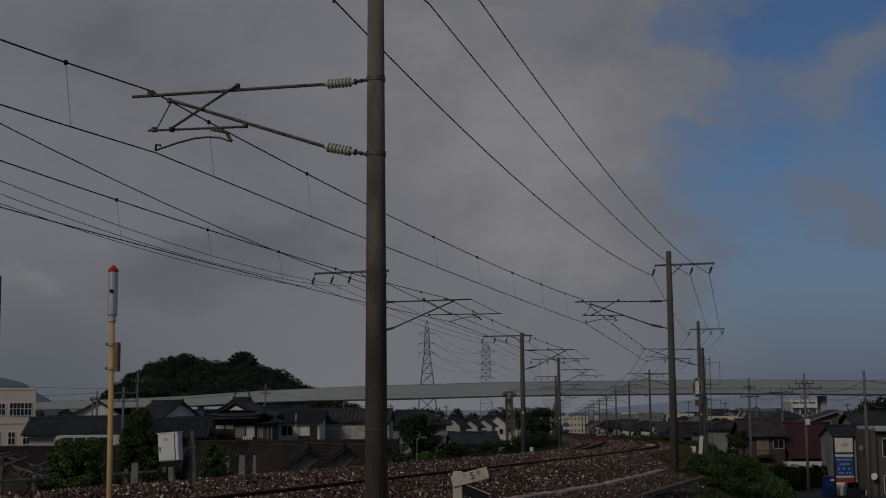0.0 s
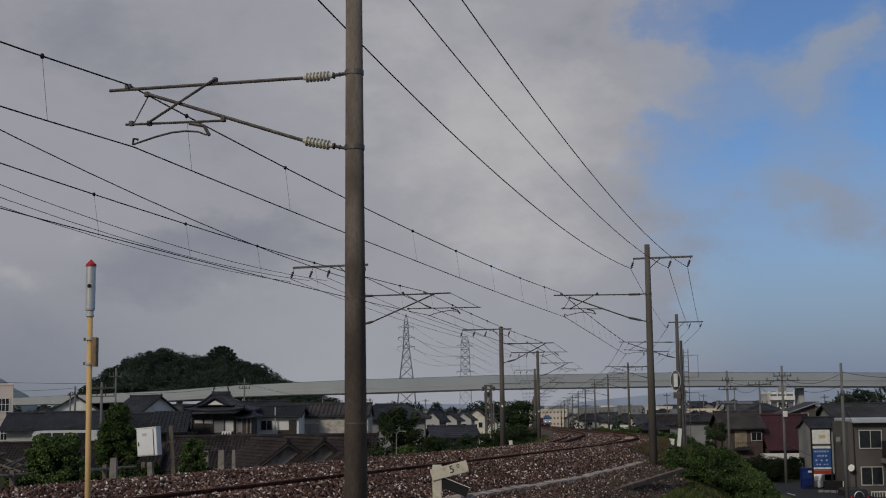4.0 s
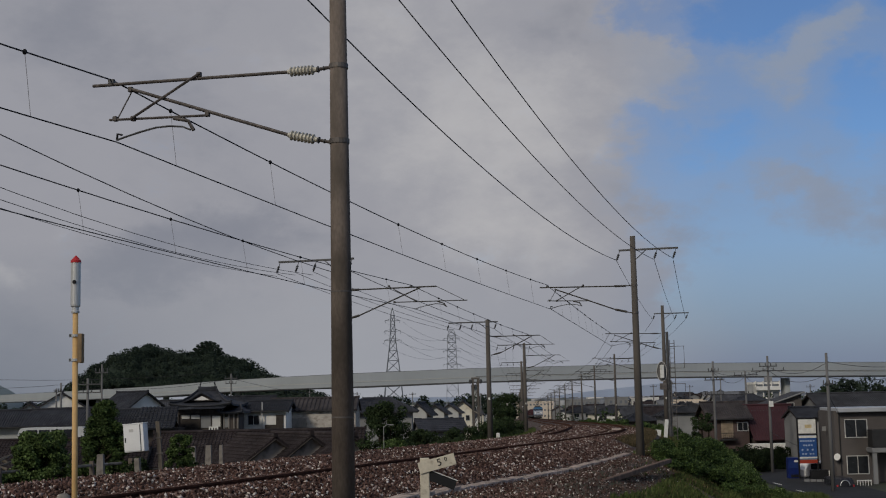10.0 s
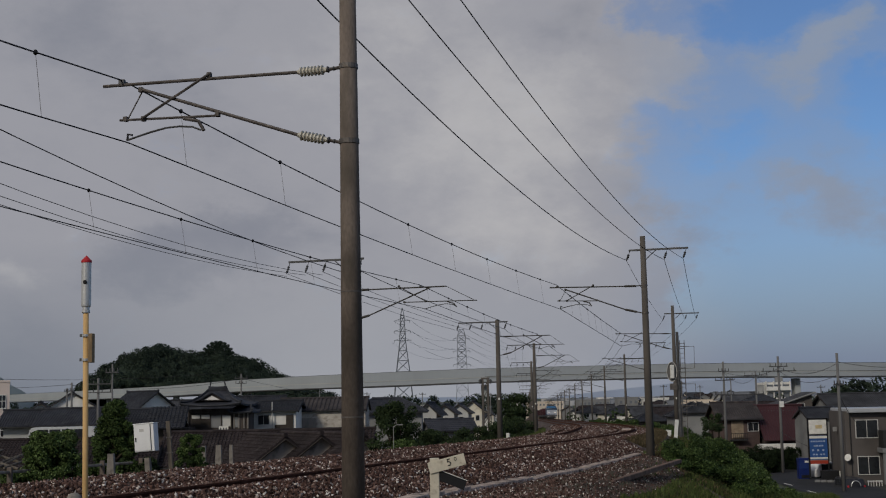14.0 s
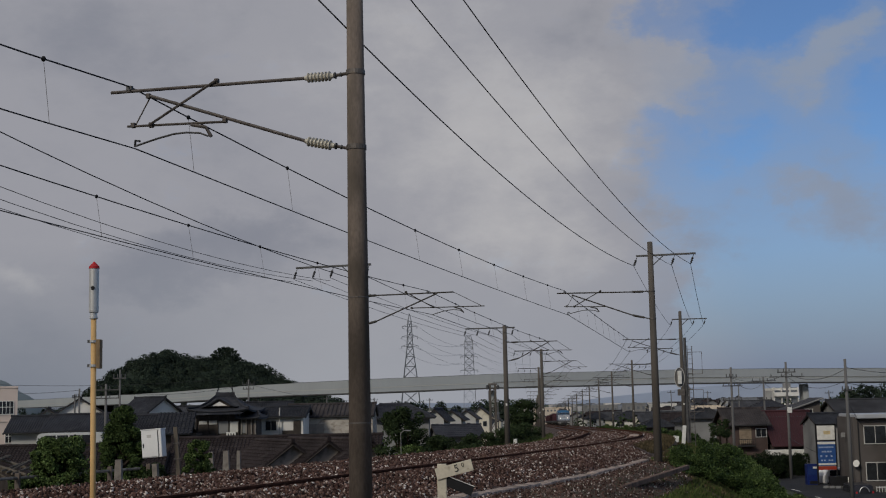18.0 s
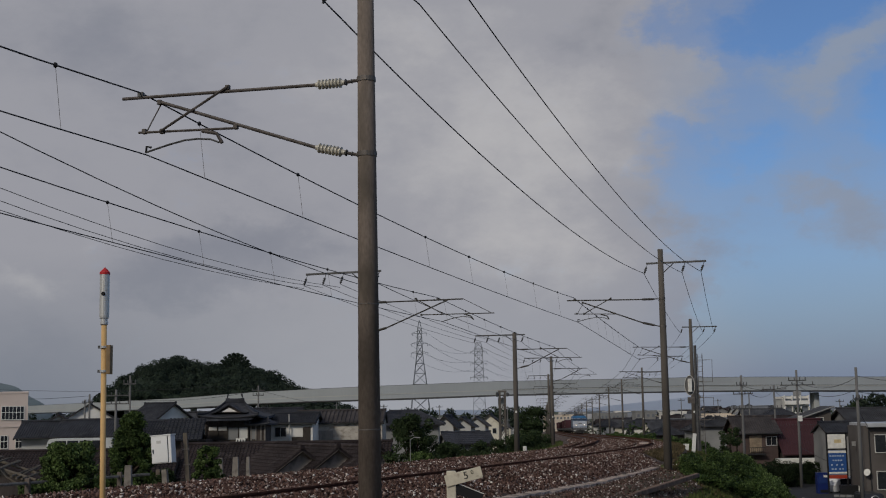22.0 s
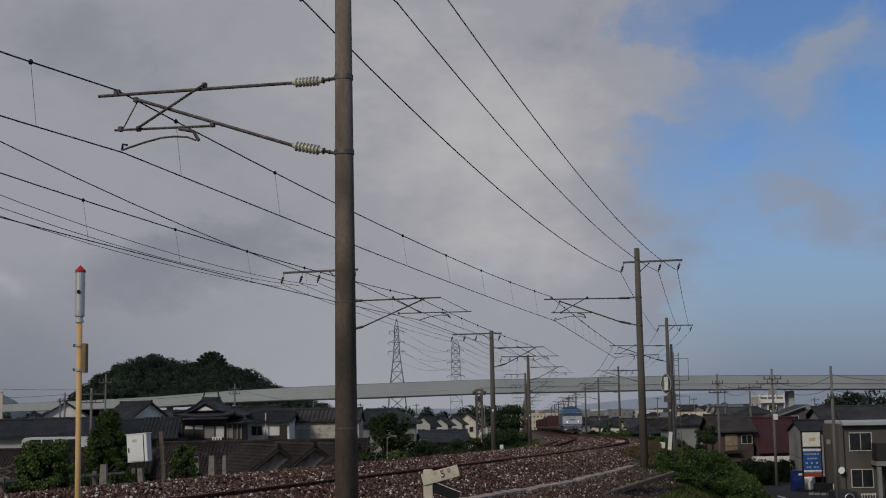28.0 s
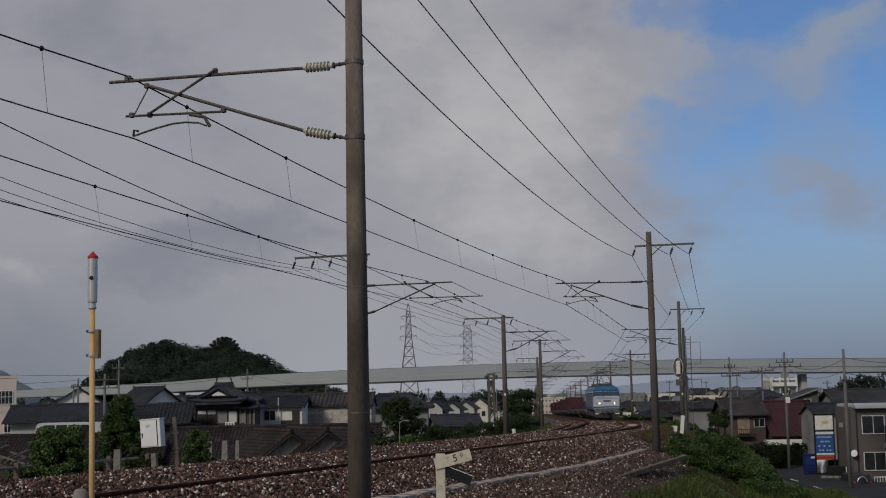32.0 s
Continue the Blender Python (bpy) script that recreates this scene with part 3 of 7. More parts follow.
MESS, CONT = 6.33, 5.36         # heights of the carrying wire and the contact wire over the rails


def insulator(parent, a, b, r=0.075, sheds=7):
    """A ribbed porcelain rod between a and b."""
    prof = [(0.0, r * 0.5), (0.06, r * 0.5)]
    for i in range(sheds):
        f0 = 0.08 + 0.84 * i / sheds
        prof += [(f0, r * 0.55), (f0 + 0.03, r), (f0 + 0.06, r), (f0 + 0.09, r * 0.6)]
    prof += [(0.94, r * 0.5), (1.0, r * 0.5)]
    part("insulator", lathe(a, b, prof, 12), PORCELAIN, parent, "off-white ribbed porcelain insulator", smooth=False)


NEAR_ARM = mat("near_arm_steel", (0.105, 0.092, 0.084), 0.6, 0.35, var=0.35, scale=7, stain=(0.20, 0.17, 0.15), stain_at=0.6)


def cantilever(root, side, reach, detail=True, push=0.0):
    """The swinging arm that carries both wires. The origin is the track's centre at rail level; the pole stands at side * reach.
    push: how far the register tube runs on past the wire, where the steady arm pushes instead of pulls."""
    t = 0.026
    GALV = NEAR_ARM if detail == "near" else ARM_DARK
    X = lambda x: side * x
    e = reach - 0.80
    tip = -0.93 * push if push else -0.53
    arm = part("cantilever", path([(X(e), 0, 6.19), (X(tip), 0, 6.19 if push else 6.26)], t, 8), GALV, root, "grey galvanised cantilever tubes")
    part("stay_tube", path([(X(e), 0, 5.24), (X(-0.33 * push if push else 0.09), 0, 6.17)], t, 8), GALV, arm)
    if push:
        far = -2.07 * push
        part("brace", path([(X(0.89), -0.04, 6.27), (X(-0.17), -0.04, 5.67)], 0.02, 6), GALV, arm)
        part("register_tube", path([(X(0.69), 0, 5.67), (X(far), 0, 5.64)], 0.02, 6), GALV, arm)
        part("end_wire", path([(X(tip), 0, 6.19), (X(far + 0.12), 0, 5.66)], 0.011, 5), GALV, arm)
        pts = [(X(x * push), 0, z) for x, z in ((-1.29, 5.44), (-1.17, 5.52), (-0.91, 5.56), (-0.6, 5.52), (-0.3, 5.45), (-0.10, 5.39))]
        part("steady_arm", path(pts, 0.016, 6), DARK_STEEL, arm, "dark curved steady arm")
        part("drop_bracket", path([(X(-0.95 * push), 0, 5.64), (X(-1.2 * push), 0, 5.56), (X(-1.3 * push), 0, 5.43)], 0.024, 6), GALV, arm)
        part("wire_clamp", box((X(0.03), 0, 6.22), (0.10, 0.06, 0.08), bevel=0.01), DARK_STEEL, arm)
    else:
        part("brace", path([(X(1.30), -0.04, 6.29), (X(0.15), -0.04, 5.68)], 0.02, 6), GALV, arm)
        part("register_tube", path([(X(-0.24), 0, 5.70), (X(1.42), 0, 5.64)], 0.02, 6), GALV, arm)
        part("hanger_wire", path([(X(0.13), 0.02, 6.12), (X(-0.12), 0.02, 5.70)], 0.011, 5), GALV, arm)
        pts = [(X(x), 0, z) for x, z in ((1.14, 5.44), (1.0, 5.50), (0.78, 5.525), (0.56, 5.52), (0.3, 5.475), (0.06, 5.42), (-0.10, 5.38))]
        part("steady_arm", path(pts, 0.016, 6), DARK_STEEL, arm, "dark curved steady arm")
        part("drop_bracket", path([(X(0.85), 0, 5.64), (X(1.1), 0, 5.58), (X(1.19), 0, 5.43)], 0.028, 6), GALV, arm)
        part("contact_clip", path([(X(-0.02), 0, 5.45), (X(-0.10), 0, 5.47), (X(-0.11), 0, 5.37)], 0.02, 5), BLACK, arm)
        part("wire_clamp", box((X(-0.21), 0, 6.30), (0.10, 0.06, 0.08), bevel=0.01), DARK_STEEL, arm)
    for x, z in ((0.86, 6.26), (0.66, 5.67), (-0.15, 5.68)) if push else ((0.12, 6.15), (1.28, 6.28), (1.42, 5.66), (-0.14, 5.71), (0.17, 5.69)):
        part("fitting", box((X(x), 0, z), (0.07, 0.07, 0.08), bevel=0.012), GALV, arm)
    for z0, zb, zp in ((6.19, 6.185, 6.20), (5.24, 5.13, 5.08)):
        a, b = Vector((X(e), 0, z0)), Vector((X(reach - 0.34), 0, zb))
        if detail:
            insulator(arm, a, b)
            d = (Vector((X(reach - 0.14), 0, zp)) - b)
            for f, r in ((0.10, 0.05), (0.55, 0.034)):
                p = b + d * f
                part("clevis", lathe(p - d * 0.09, p + d * 0.09, [(0, r * 0.6), (0.3, r), (0.7, r), (1, r * 0.6)], 10), DARK_STEEL, arm, "dark clevis joint")
        else:
            part("insulator", tube(a, b, 0.045, 0.045, 8), GALV, arm)
        part("hinge", path([b, (X(reach - 0.14), 0, zp)], 0.026, 6), GALV, arm)
    return arm


def concrete_pole(name, s, o, height, r_base, r_top, base_dz, material, label, seg=24, lean=0.0):
    root = empty(name, frame_at(s, o, base_dz), label, "catenary pole", "catenary poles along the line")
    part("shaft", tube((0, 0, -0.6), (lean, 0, height - base_dz), r_base, r_top, seg), material, root, smooth=True)
    return root


def ring_clamp(root, z, r, material=GALV):
    part("clamp", lathe((0, 0, z - 0.035), (0, 0, z + 0.035), [(0, r), (0, r + 0.012), (1, r + 0.012), (1, r)], 20), material, root, "steel band clamp")


def make_pole(s, o, side, track, index):
    near = s < 60
    base = bank_height(s, o) - float(np.interp(s, RUN, LZ))
    top = 8.2 + 0.8 * right_wire_dz(s) if side > 0 else 6.98 + float(np.interp(s, (30, 60, 98), (0.0, -0.33, 0.3)))
    if s == 1.95:
        top = 9.6
    root = concrete_pole("catenary_pole", s, o, top, 0.172 if side > 0 else 0.165, 0.108 if side > 0 else 0.12, base,
                         CONCRETE if s < 20 else POLE_FAR,
                         "weathered round concrete catenary pole with steel cantilever" if s < 45 else "grey concrete catenary pole on the curve")
    h = top - base

    def rad(z):
        return 0.172 + (0.108 - 0.172) * (z + 0.6 - base) / (h + 0.6)
    reach = abs(o - track)
    low = left_wire_dz(s) if side < 0 else right_wire_dz(s)
    m = Matrix.Translation((track - o, 0, -base + low))
    arm = cantilever(root, 1 if o > track else -1, reach, detail="near" if s < 20 else "", push=0.0 if side > 0 else (1.0 if s < 40 else 0.75))
    arm.matrix_basis = m
    if s < 70:
        for z in (6.20, 5.08):
            ring_clamp(root, z + low - base, rad(z))
    if s == 1.95:
        for z in (2.85, 1.06):
            part("band", lathe((0, 0, z - base - 0.009), (0, 0, z - base + 0.009), [(0, rad(z)), (0, rad(z) + 0.004), (1, rad(z) + 0.004), (1, rad(z))], 20), GALV, root, "thin steel band")
    if 25 < s < 180 and (side < 0 or s > 70):
        part("number_plate", box((0.02, -rad(2.0) - 0.008, 2.0 - base), (0.10, 0.02, 0.13), bevel=0.003), WHITE_PAINT, root, "small white plate")
    # cross-arm with the feeders
    if side > 0:
        z, x0, x1, hung = (top - 0.56 if s > 3 else 7.82), -0.58, 1.82, (-0.54, 0.98, 1.74)
    else:
        z, x0, x1, hung = top - 0.13, -2.35, 0.62, (-2.3, -1.55, -0.85, 0.55)
    ca = part("crossarm", box(((x0 + x1) / 2, 0, z - base), (x1 - x0, 0.075, 0.075), bevel=0.008), DARK_STEEL, root, "dark steel crossarm")
    part("crossarm_brace", path([(0.1 * (1 if side > 0 else -1), 0, z - 0.4 - base), (0.55 * (1 if side > 0 else -1), 0, z - base)], 0.02, 5), DARK_STEEL, ca)
    for x in hung:
        a, b = Vector((x, 0, z - base - 0.03)), Vector((x - 0.14, 0, z - base - 0.42))
        bm = lathe(a, b, [(0, 0.012), (0.3, 0.012), (0.32, 0.035), (0.42, 0.055), (0.5, 0.03), (0.6, 0.055), (0.7, 0.03), (0.8, 0.055), (0.9, 0.02), (1, 0.02)], 8)
        part("feeder_insulator", bm, DARK_STEEL, ca, "small hanging feeder insulator")
    return root


for i, (s, o) in enumerate(RIGHT_POLES):
    make_pole(s, o, 1, 0.0, i)
for i, (s, o) in enumerate(LEFT_POLES):
    make_pole(s, o, -1, left_centre(s), i)


def sag(s, s0, s1, depth):
    f = (s - s0) / (s1 - s0)
    return depth * 4 * f * (1 - f)


def span_points(s0, s1, o0, o1, z0, z1, dip, n=14):
    a, b = at(s0, o0, z0), at(s1, o1, z1)
    out = []
    for i in range(n + 1):
        f = i / n
        p = a.lerp(b, f)
        p.z -= dip * 4 * f * (1 - f)
        out.append(p)
    return out


NEAR_SPAN = {-0.68: (7.454, 7.224, 0.588), 0.84: (7.221, 7.184, 0.569), 1.60: (7.199, 7.199, 0.568)}
FIRST_SPAN = {0.41: (9.041, 6.18, 0.713), -0.99: (8.413, 6.31, 0.988), -1.69: (8.386, 6.339, 1.011), -2.44: (8.285, 6.326, 0.90)}


def make_wires():
    for name, poles, track, dzt in (("near", RIGHT_POLES, 0.0, right_wire_dz), ("far", LEFT_POLES, LEFT, left_wire_dz)):
        sgn = 1 if name == "near" else -1
        root = empty("overhead_wire", Matrix.Identity(4), "dark contact and carrying wires hung over the track", "overhead wire", "overhead wires")
        for (s0, _), (s1, _) in zip(poles, poles[1:]):
            r = 0.0105 if s0 < 35 else 0.013
            h0, h1 = dzt(s0), dzt(s1)
            if sgn > 0:
                o0, o1, c0, c1 = -0.21, -0.21, -0.10, -0.10
                d0, d1 = (0.75, 0.45) if s0 < -30 else (0.31, 0.09) if s0 < 35 else (0.06, 0.0)
                z0, z1, y0, y1 = MESS + h0, MESS + h1, CONT + h0, CONT + h1
                if s0 < 0:
                    z1, y1 = 6.30, 5.31
                if 0 < s0 < 3:
                    z0, z1, y0, y1, d0, d1 = 6.30, 6.327, 5.31, 5.327, 0.265, 0.07
            else:
                o0, o1 = left_centre(s0) - 0.03, left_centre(s1) - 0.03
                c0, c1 = o0 + 0.13, o1 + 0.13
                d0, d1 = (0.293, 0.162) if s0 < 0 else (0.12, 0.03)
                z0, z1 = (6.0 if s0 < 0 else 6.274 + h0), 6.274 + h1
                y0, y1 = (5.009 if s0 < 0 else 5.409 + h0), 5.409 + h1
            mess = span_points(s0, s1, o0, o1, z0, z1, d0)
            cont = span_points(s0, s1, c0, c1, y0, y1, d1)
            part("carrying_wire", path(mess, r * 1.15, 6), WIRE, root)
            part("contact_wire", path(cont, r, 6), WIRE, root)
            if s0 < 40:
                gap = 4.25 if sgn > 0 else 3.9
                first = 3.9 if sgn > 0 else 3.1
                hung = [q for q in (first + gap * i for i in range(-12, 60)) if s0 + 0.8 < q < s1 - 0.8]
                for q in hung:
                    f = (q - s0) / (s1 - s0)
                    k = f * 14
                    j = min(int(k), 13)
                    a, b = mess[j].lerp(mess[j + 1], k - j), cont[j].lerp(cont[j + 1], k - j)
                    dr = part("dropper", path([a, b], 0.0035, 5), GALV, root, "thin dropper wire")
                    clip = bmesh.new()
                    bmesh.ops.create_uvsphere(clip, u_segments=8, v_segments=6, radius=0.034, matrix=Matrix.Translation(a) @ Matrix.Diagonal((1, 1, 1.2, 1)))
                    part("dropper_clip", clip, BLACK, dr)
    root = empty("feeder_lines", Matrix.Identity(4), "dark feeder cables strung between the crossarms", "cable", "overhead wires")
    for (s0, a0), (s1, a1) in zip(RIGHT_POLES, RIGHT_POLES[1:]):
        for x in (-0.68, 0.84, 1.60):
            za, zb = 7.22 + 0.8 * right_wire_dz(s0), 7.22 + 0.8 * right_wire_dz(s1)
            dip = 0.42 if s0 < 0 else 0.2
            if 0 < s0 < 3:
                za, zb, dip = NEAR_SPAN[x]
            elif s0 < 0:
                zb = NEAR_SPAN[x][0]
            part("feeder", path(span_points(s0, s1, a0 + x, a1 + x, za, zb, dip, 20), (0.0125 if x < 0 else 0.0105) if s0 < 35 else 0.011, 6), WIRE, root)
    for (s0, a0), (s1, a1) in zip(LEFT_POLES, LEFT_POLES[1:]):
        z0, z1 = (6.43 + float(np.interp(q, (30, 60, 98), (0.0, -0.33, 0.3))) for q in (s0, s1))
        for x in (-2.44, -1.69, -0.99, 0.41):
            za, zb, dip = (*FIRST_SPAN[x],) if s0 < 0 else (z0, z1, 0.15)
            part("feeder", path(span_points(s0, s1, a0 + x, a1 + x, za, zb, dip), 0.0125 if x > 0 else 0.0085 if s0 < 35 else 0.009, 6), WIRE, root)


make_wires()

# ---------------------------------------------------------------- trackside things


def make_marker_post():
    """Ochre post with a silver signal lamp under a red cap."""
    x, y = -3.79, 13.4
    root = empty("signal_lamp_post", Matrix.Translation((x, y, -0.55)), "ochre steel post with silver lamp cylinder and red cap", "signal lamp")
    z = lambda h: h + 0.55
    part("post", tube((0.02, 0, -0.3), (0, 0, z(2.27)), 0.030, 0.028, 16), YELLOW, root, smooth=True)
    part("lamp_housing", lathe((0, 0, z(2.28)), (0, 0, z(2.75)), [(0, 0.03), (0.02, 0.048), (0.06, 0.05), (0.95, 0.05), (1, 0.05)], 20), SILVER, root, "silver cylindrical lamp housing", smooth=False)
    part("cap", lathe((0, 0, z(2.745)), (0, 0, z(2.82)), [(0, 0.054), (0.3, 0.054), (1, 0.004)], 20), RED, root, "red conical cap")
    part("collar", lathe((0, 0, z(2.22)), (0, 0, z(2.285)), [(0, 0.036), (0.1, 0.042), (0.4, 0.042), (0.5, 0.036), (1, 0.036)], 16), SILVER, root)
    part("lens", lathe((0, -0.047, z(2.54)), (0, -0.060, z(2.54)), [(0, 0.021), (0.6, 0.021), (1, 0.015)], 14), BLACK, root, "round dark lens")
    jb = part("junction_case", box((0.055, 0.02, z(1.86)), (0.045, 0.10, 0.30), bevel=0.006), CASE_BROWN, root, "brown junction case strapped to the post")
    for h in (1.74, 1.99):
        part("strap", lathe((0.002, 0, z(h) - 0.012), (0.002, 0, z(h) + 0.012), [(0, 0.036), (0, 0.044), (1, 0.044), (1, 0.036)], 14), SILVER, jb)
        part("strap_bolt", box((-0.045, -0.01, z(h)), (0.02, 0.03, 0.03)), DARK_STEEL, jb)


CASE_BROWN = mat("case_brown", (0.26, 0.18, 0.10), 0.7, var=0.25, scale=6)
make_marker_post()


def glyph_bars(parent, text, size, m, material, name="lettering", depth=0.002):
    cu = bpy.data.curves.new(name, "FONT")
    cu.body, cu.size, cu.extrude = text, size, depth
    cu.align_x, cu.align_y = "CENTER", "CENTER"
    ob = new(name, cu)
    dg = bpy.context.evaluated_depsgraph_get()
    me = bpy.data.meshes.new_from_object(ob.evaluated_get(dg))
    bpy.data.objects.remove(ob)
    me.materials.clear()
    me.materials.append(material)
    o = new(name, me)
    o.parent = parent
    o.matrix_basis = m
    return o


def make_gradient_post():
    x, y = -0.305, 19.0
    gz = -0.55
    root = empty("gradient_post", Matrix.Translation((x, y, gz)), "white concrete gradient post with white arm and black arm", "gradient post")
    top = 0.42 - gz
    part("post", box((0, 0, top / 2 - 0.15), (0.135, 0.12, top + 0.3), bevel=0.012), POST_CREAM, root)
    arm = part("white_arm", box((0.205, -0.075, 0), (0.54, 0.02, 0.165), bevel=0.004), POST_CREAM, root, "white arm marked with black figures")
    arm.matrix_basis = Matrix.Translation((-0.02, 0, top - 0.13)) @ pose(0, 0, 0, 0, -14, 0)
    glyph_bars(arm, "5", 0.15, Matrix.Translation((0.24, -0.088, 0.005)) @ pose(0, 0, 0, 90, 0, 0), BLACK)
    glyph_bars(arm, "0", 0.085, Matrix.Translation((0.34, -0.088, 0.03)) @ pose(0, 0, 0, 90, 0, 0), BLACK)
    low = part("black_arm", box((0.25, -0.04, 0), (0.45, 0.02, 0.14), bevel=0.004), BLACK, root, "black arm sloping down")
    low.matrix_basis = Matrix.Translation((0.0, 0, top - 0.22)) @ pose(0, 0, 0, 0, 22, 0)
    part("arm_edge", box((0.25, -0.042, 0.074), (0.455, 0.026, 0.008)), WHITE_PAINT, low, "white edge strip")


make_gradient_post()


def make_marker_stone():
    root = empty("marker_stone", frame_at(58.6, -6.35, -0.55), "small white marker stone at a pole's foot", "post")
    part("stone", box((0, 0, 0.25), (0.20, 0.16, 0.62), bevel=0.03), WHITE_PAINT, root)


make_marker_stone()


def make_cap_post():
    root = empty("boundary_post", Matrix.Translation((-3.57, 12.3, -0.2)), "short grey concrete post beside the track", "post")
    part("post", lathe((0, 0, -0.2), (0, 0, 0.66), [(0, 0.064), (0.8, 0.064), (0.82, 0.078), (0.92, 0.077), (0.97, 0.06), (1, 0.03)], 20), STUB, root, smooth=True)


make_cap_post()


def make_loops():
    """Two grey jumper loops on the second track's wires."""
    root = empty("jumper_loop", Matrix.Identity(4), "grey coiled jumper hanging on the far wires", "cable")
    c = at(2.6, -3.6, 5.62)
    part("coil", path([c + Vector((0.09 * math.cos(a), 0.02 * math.sin(a), 0.09 * math.sin(a))) for a in [0.5 * k for k in range(13)]], 0.016, 6), GALV, root)
    c = at(2.7, -3.6, 5.30)
    part("hook", path([c + Vector((0.09 * math.cos(a), 0.0, 0.08 * math.sin(a))) for a in [0.4 * k for k in range(9)]], 0.02, 6), GALV, root)
    part("tail", path([at(2.6, -3.6, 5.53), at(2.7, -3.6, 5.36)], 0.008, 5), GALV, root)


make_loops()

# ---------------------------------------------------------------- distance


def make_viaduct():
    """A long railway viaduct: girder, deck edge and noise walls on piers."""
    # plan of the centre line and the rise or fall of the deck
    pts = [(-420, 900, -1.5), (-261, 765, -1.5), (-160, 606, -1.5), (-114, 536, -1.4), (-75, 476, -0.6), (-49.6, 446, -0.4), (-26.2, 410, -0.5), (9.7, 406, 0.2),
           (42, 406, 0.3), (67.6, 406, 0.4), (93, 406, 0.15), (127, 406, -0.4), (270, 425, -2.2)]
    root = empty("viaduct", Matrix.Identity(4), "long pale concrete railway viaduct with noise walls", "viaduct")

    def strip(name, prof, material, label="", start=0):
        verts, faces = [], []
        line = pts[start:]
        for i, (x, y, lift) in enumerate(line):
            a, b = Vector(line[max(i - 1, 0)][:2]), Vector(line[min(i + 1, len(line) - 1)][:2])
            d = (b - a).normalized()
            nrm = Vector((d.y, -d.x))
            for o, z in prof:
                verts.append((x + nrm.x * o, y + nrm.y * o, z + lift))
        n = len(prof)
        for i in range(len(line) - 1):
            for j in range(n):
                p, q = i * n + j, i * n + (j + 1) % n
                faces.append((p, q, q + n, p + n))
        ob = pydata(name, verts, faces, material, root)
        if label:
            tagged(ob, label)
        return ob

    strip("noise_wall", [(5.9, 7.6), (6.1, 7.6), (6.1, 10.05), (5.9, 10.05)], NOISE_WALL, "grey-green noise wall panels")
    strip("noise_wall", [(-5.9, 7.6), (-6.1, 7.6), (-6.1, 10.0), (-5.9, 10.0)], NOISE_WALL, "grey-green noise wall panels")
    strip("deck", [(6.13, 7.28), (6.13, 7.56), (-6.13, 7.56), (-6.13, 7.28)], VIADUCT)
    strip("girder", [(6.06, 6.05), (6.06, 7.27), (-6.06, 7.27), (-6.06, 6.05)], NOISE_WALL, "deep concrete girder")
    strip("girder_foot", [(6.1, 5.72), (6.1, 6.04), (-6.1, 6.04), (-6.1, 5.72)], DARK_STEEL, "dark girder foot")
    strip("cable_rail", [(6.14, 7.56), (6.2, 7.56), (6.2, 7.66), (6.14, 7.66)], DARK_STEEL, "dark rail along the deck edge", 7)
    strip("coping", [(5.85, 10.06), (6.15, 10.06), (6.15, 10.14), (5.85, 10.14)], DARK_STEEL, "dark coping rail")
    for x, y in ((-225, 710), (-160, 606), (-114, 536), (-75, 476), (-33, 420), (9.3, 406), (69.6, 406), (106, 406), (150, 409), (200, 416)):
        z = ground_z(y)
        part("pier", box((x, y, (5.6 + z) / 2 - 0.2), (1.7, 5.0, 5.6 - z), bevel=0.2), VIADUCT, root, "square concrete pier")


NOISE_WALL = mat("noise_wall", (0.315, 0.338, 0.350), 0.8, var=0.06, scale=0.05, fine=0.8, stain=(0.27, 0.295, 0.305), stain_at=0.62, stretch=(1, 1, 0.15))
make_viaduct()


def leaf_mesh(name, centres, radii, per, size, material, seed=1, label="", category="", parent=None, kind="stuff", flat=0.8, hollow=0.45, lie=0.0):
    """Leaves scattered through overlapping clumps; each leaf is a small folded quad."""
    rng = np.random.default_rng(seed)
    vs = []
    for c, r, n in zip(centres, radii, per):
        d = rng.normal(size=(n, 3))
        d /= np.linalg.norm(d, axis=1)[:, None]
        rad = (hollow + (1 - hollow) * rng.uniform(0, 1, n)) ** 0.7
        p = np.array(c) + d * rad[:, None] * np.array((r, r, r * flat)) * rng.uniform(0.85, 1.12, (n, 1))
        u = rng.normal(size=(n, 3))
        u -= d * (lie * np.sum(u * d, axis=1))[:, None]
        u /= np.linalg.norm(u, axis=1)[:, None]
        w = np.cross(u, d + rng.normal(scale=0.5, size=(n, 3)))
        w /= np.linalg.norm(w, axis=1)[:, None] + 1e-6
        s = size * rng.uniform(0.6, 1.4, (n, 1))
        vs.append(np.stack([p - u * s, p + w * s * 0.55 + d * s * 0.15, p + u * s, p - w * s * 0.55 + d * s * 0.15], 1).reshape(-1, 3))
    v = np.concatenate(vs)
    f = np.arange(len(v)).reshape(-1, 4)
    return tris_mesh(name, v, f, material, label, category, parent, kind)


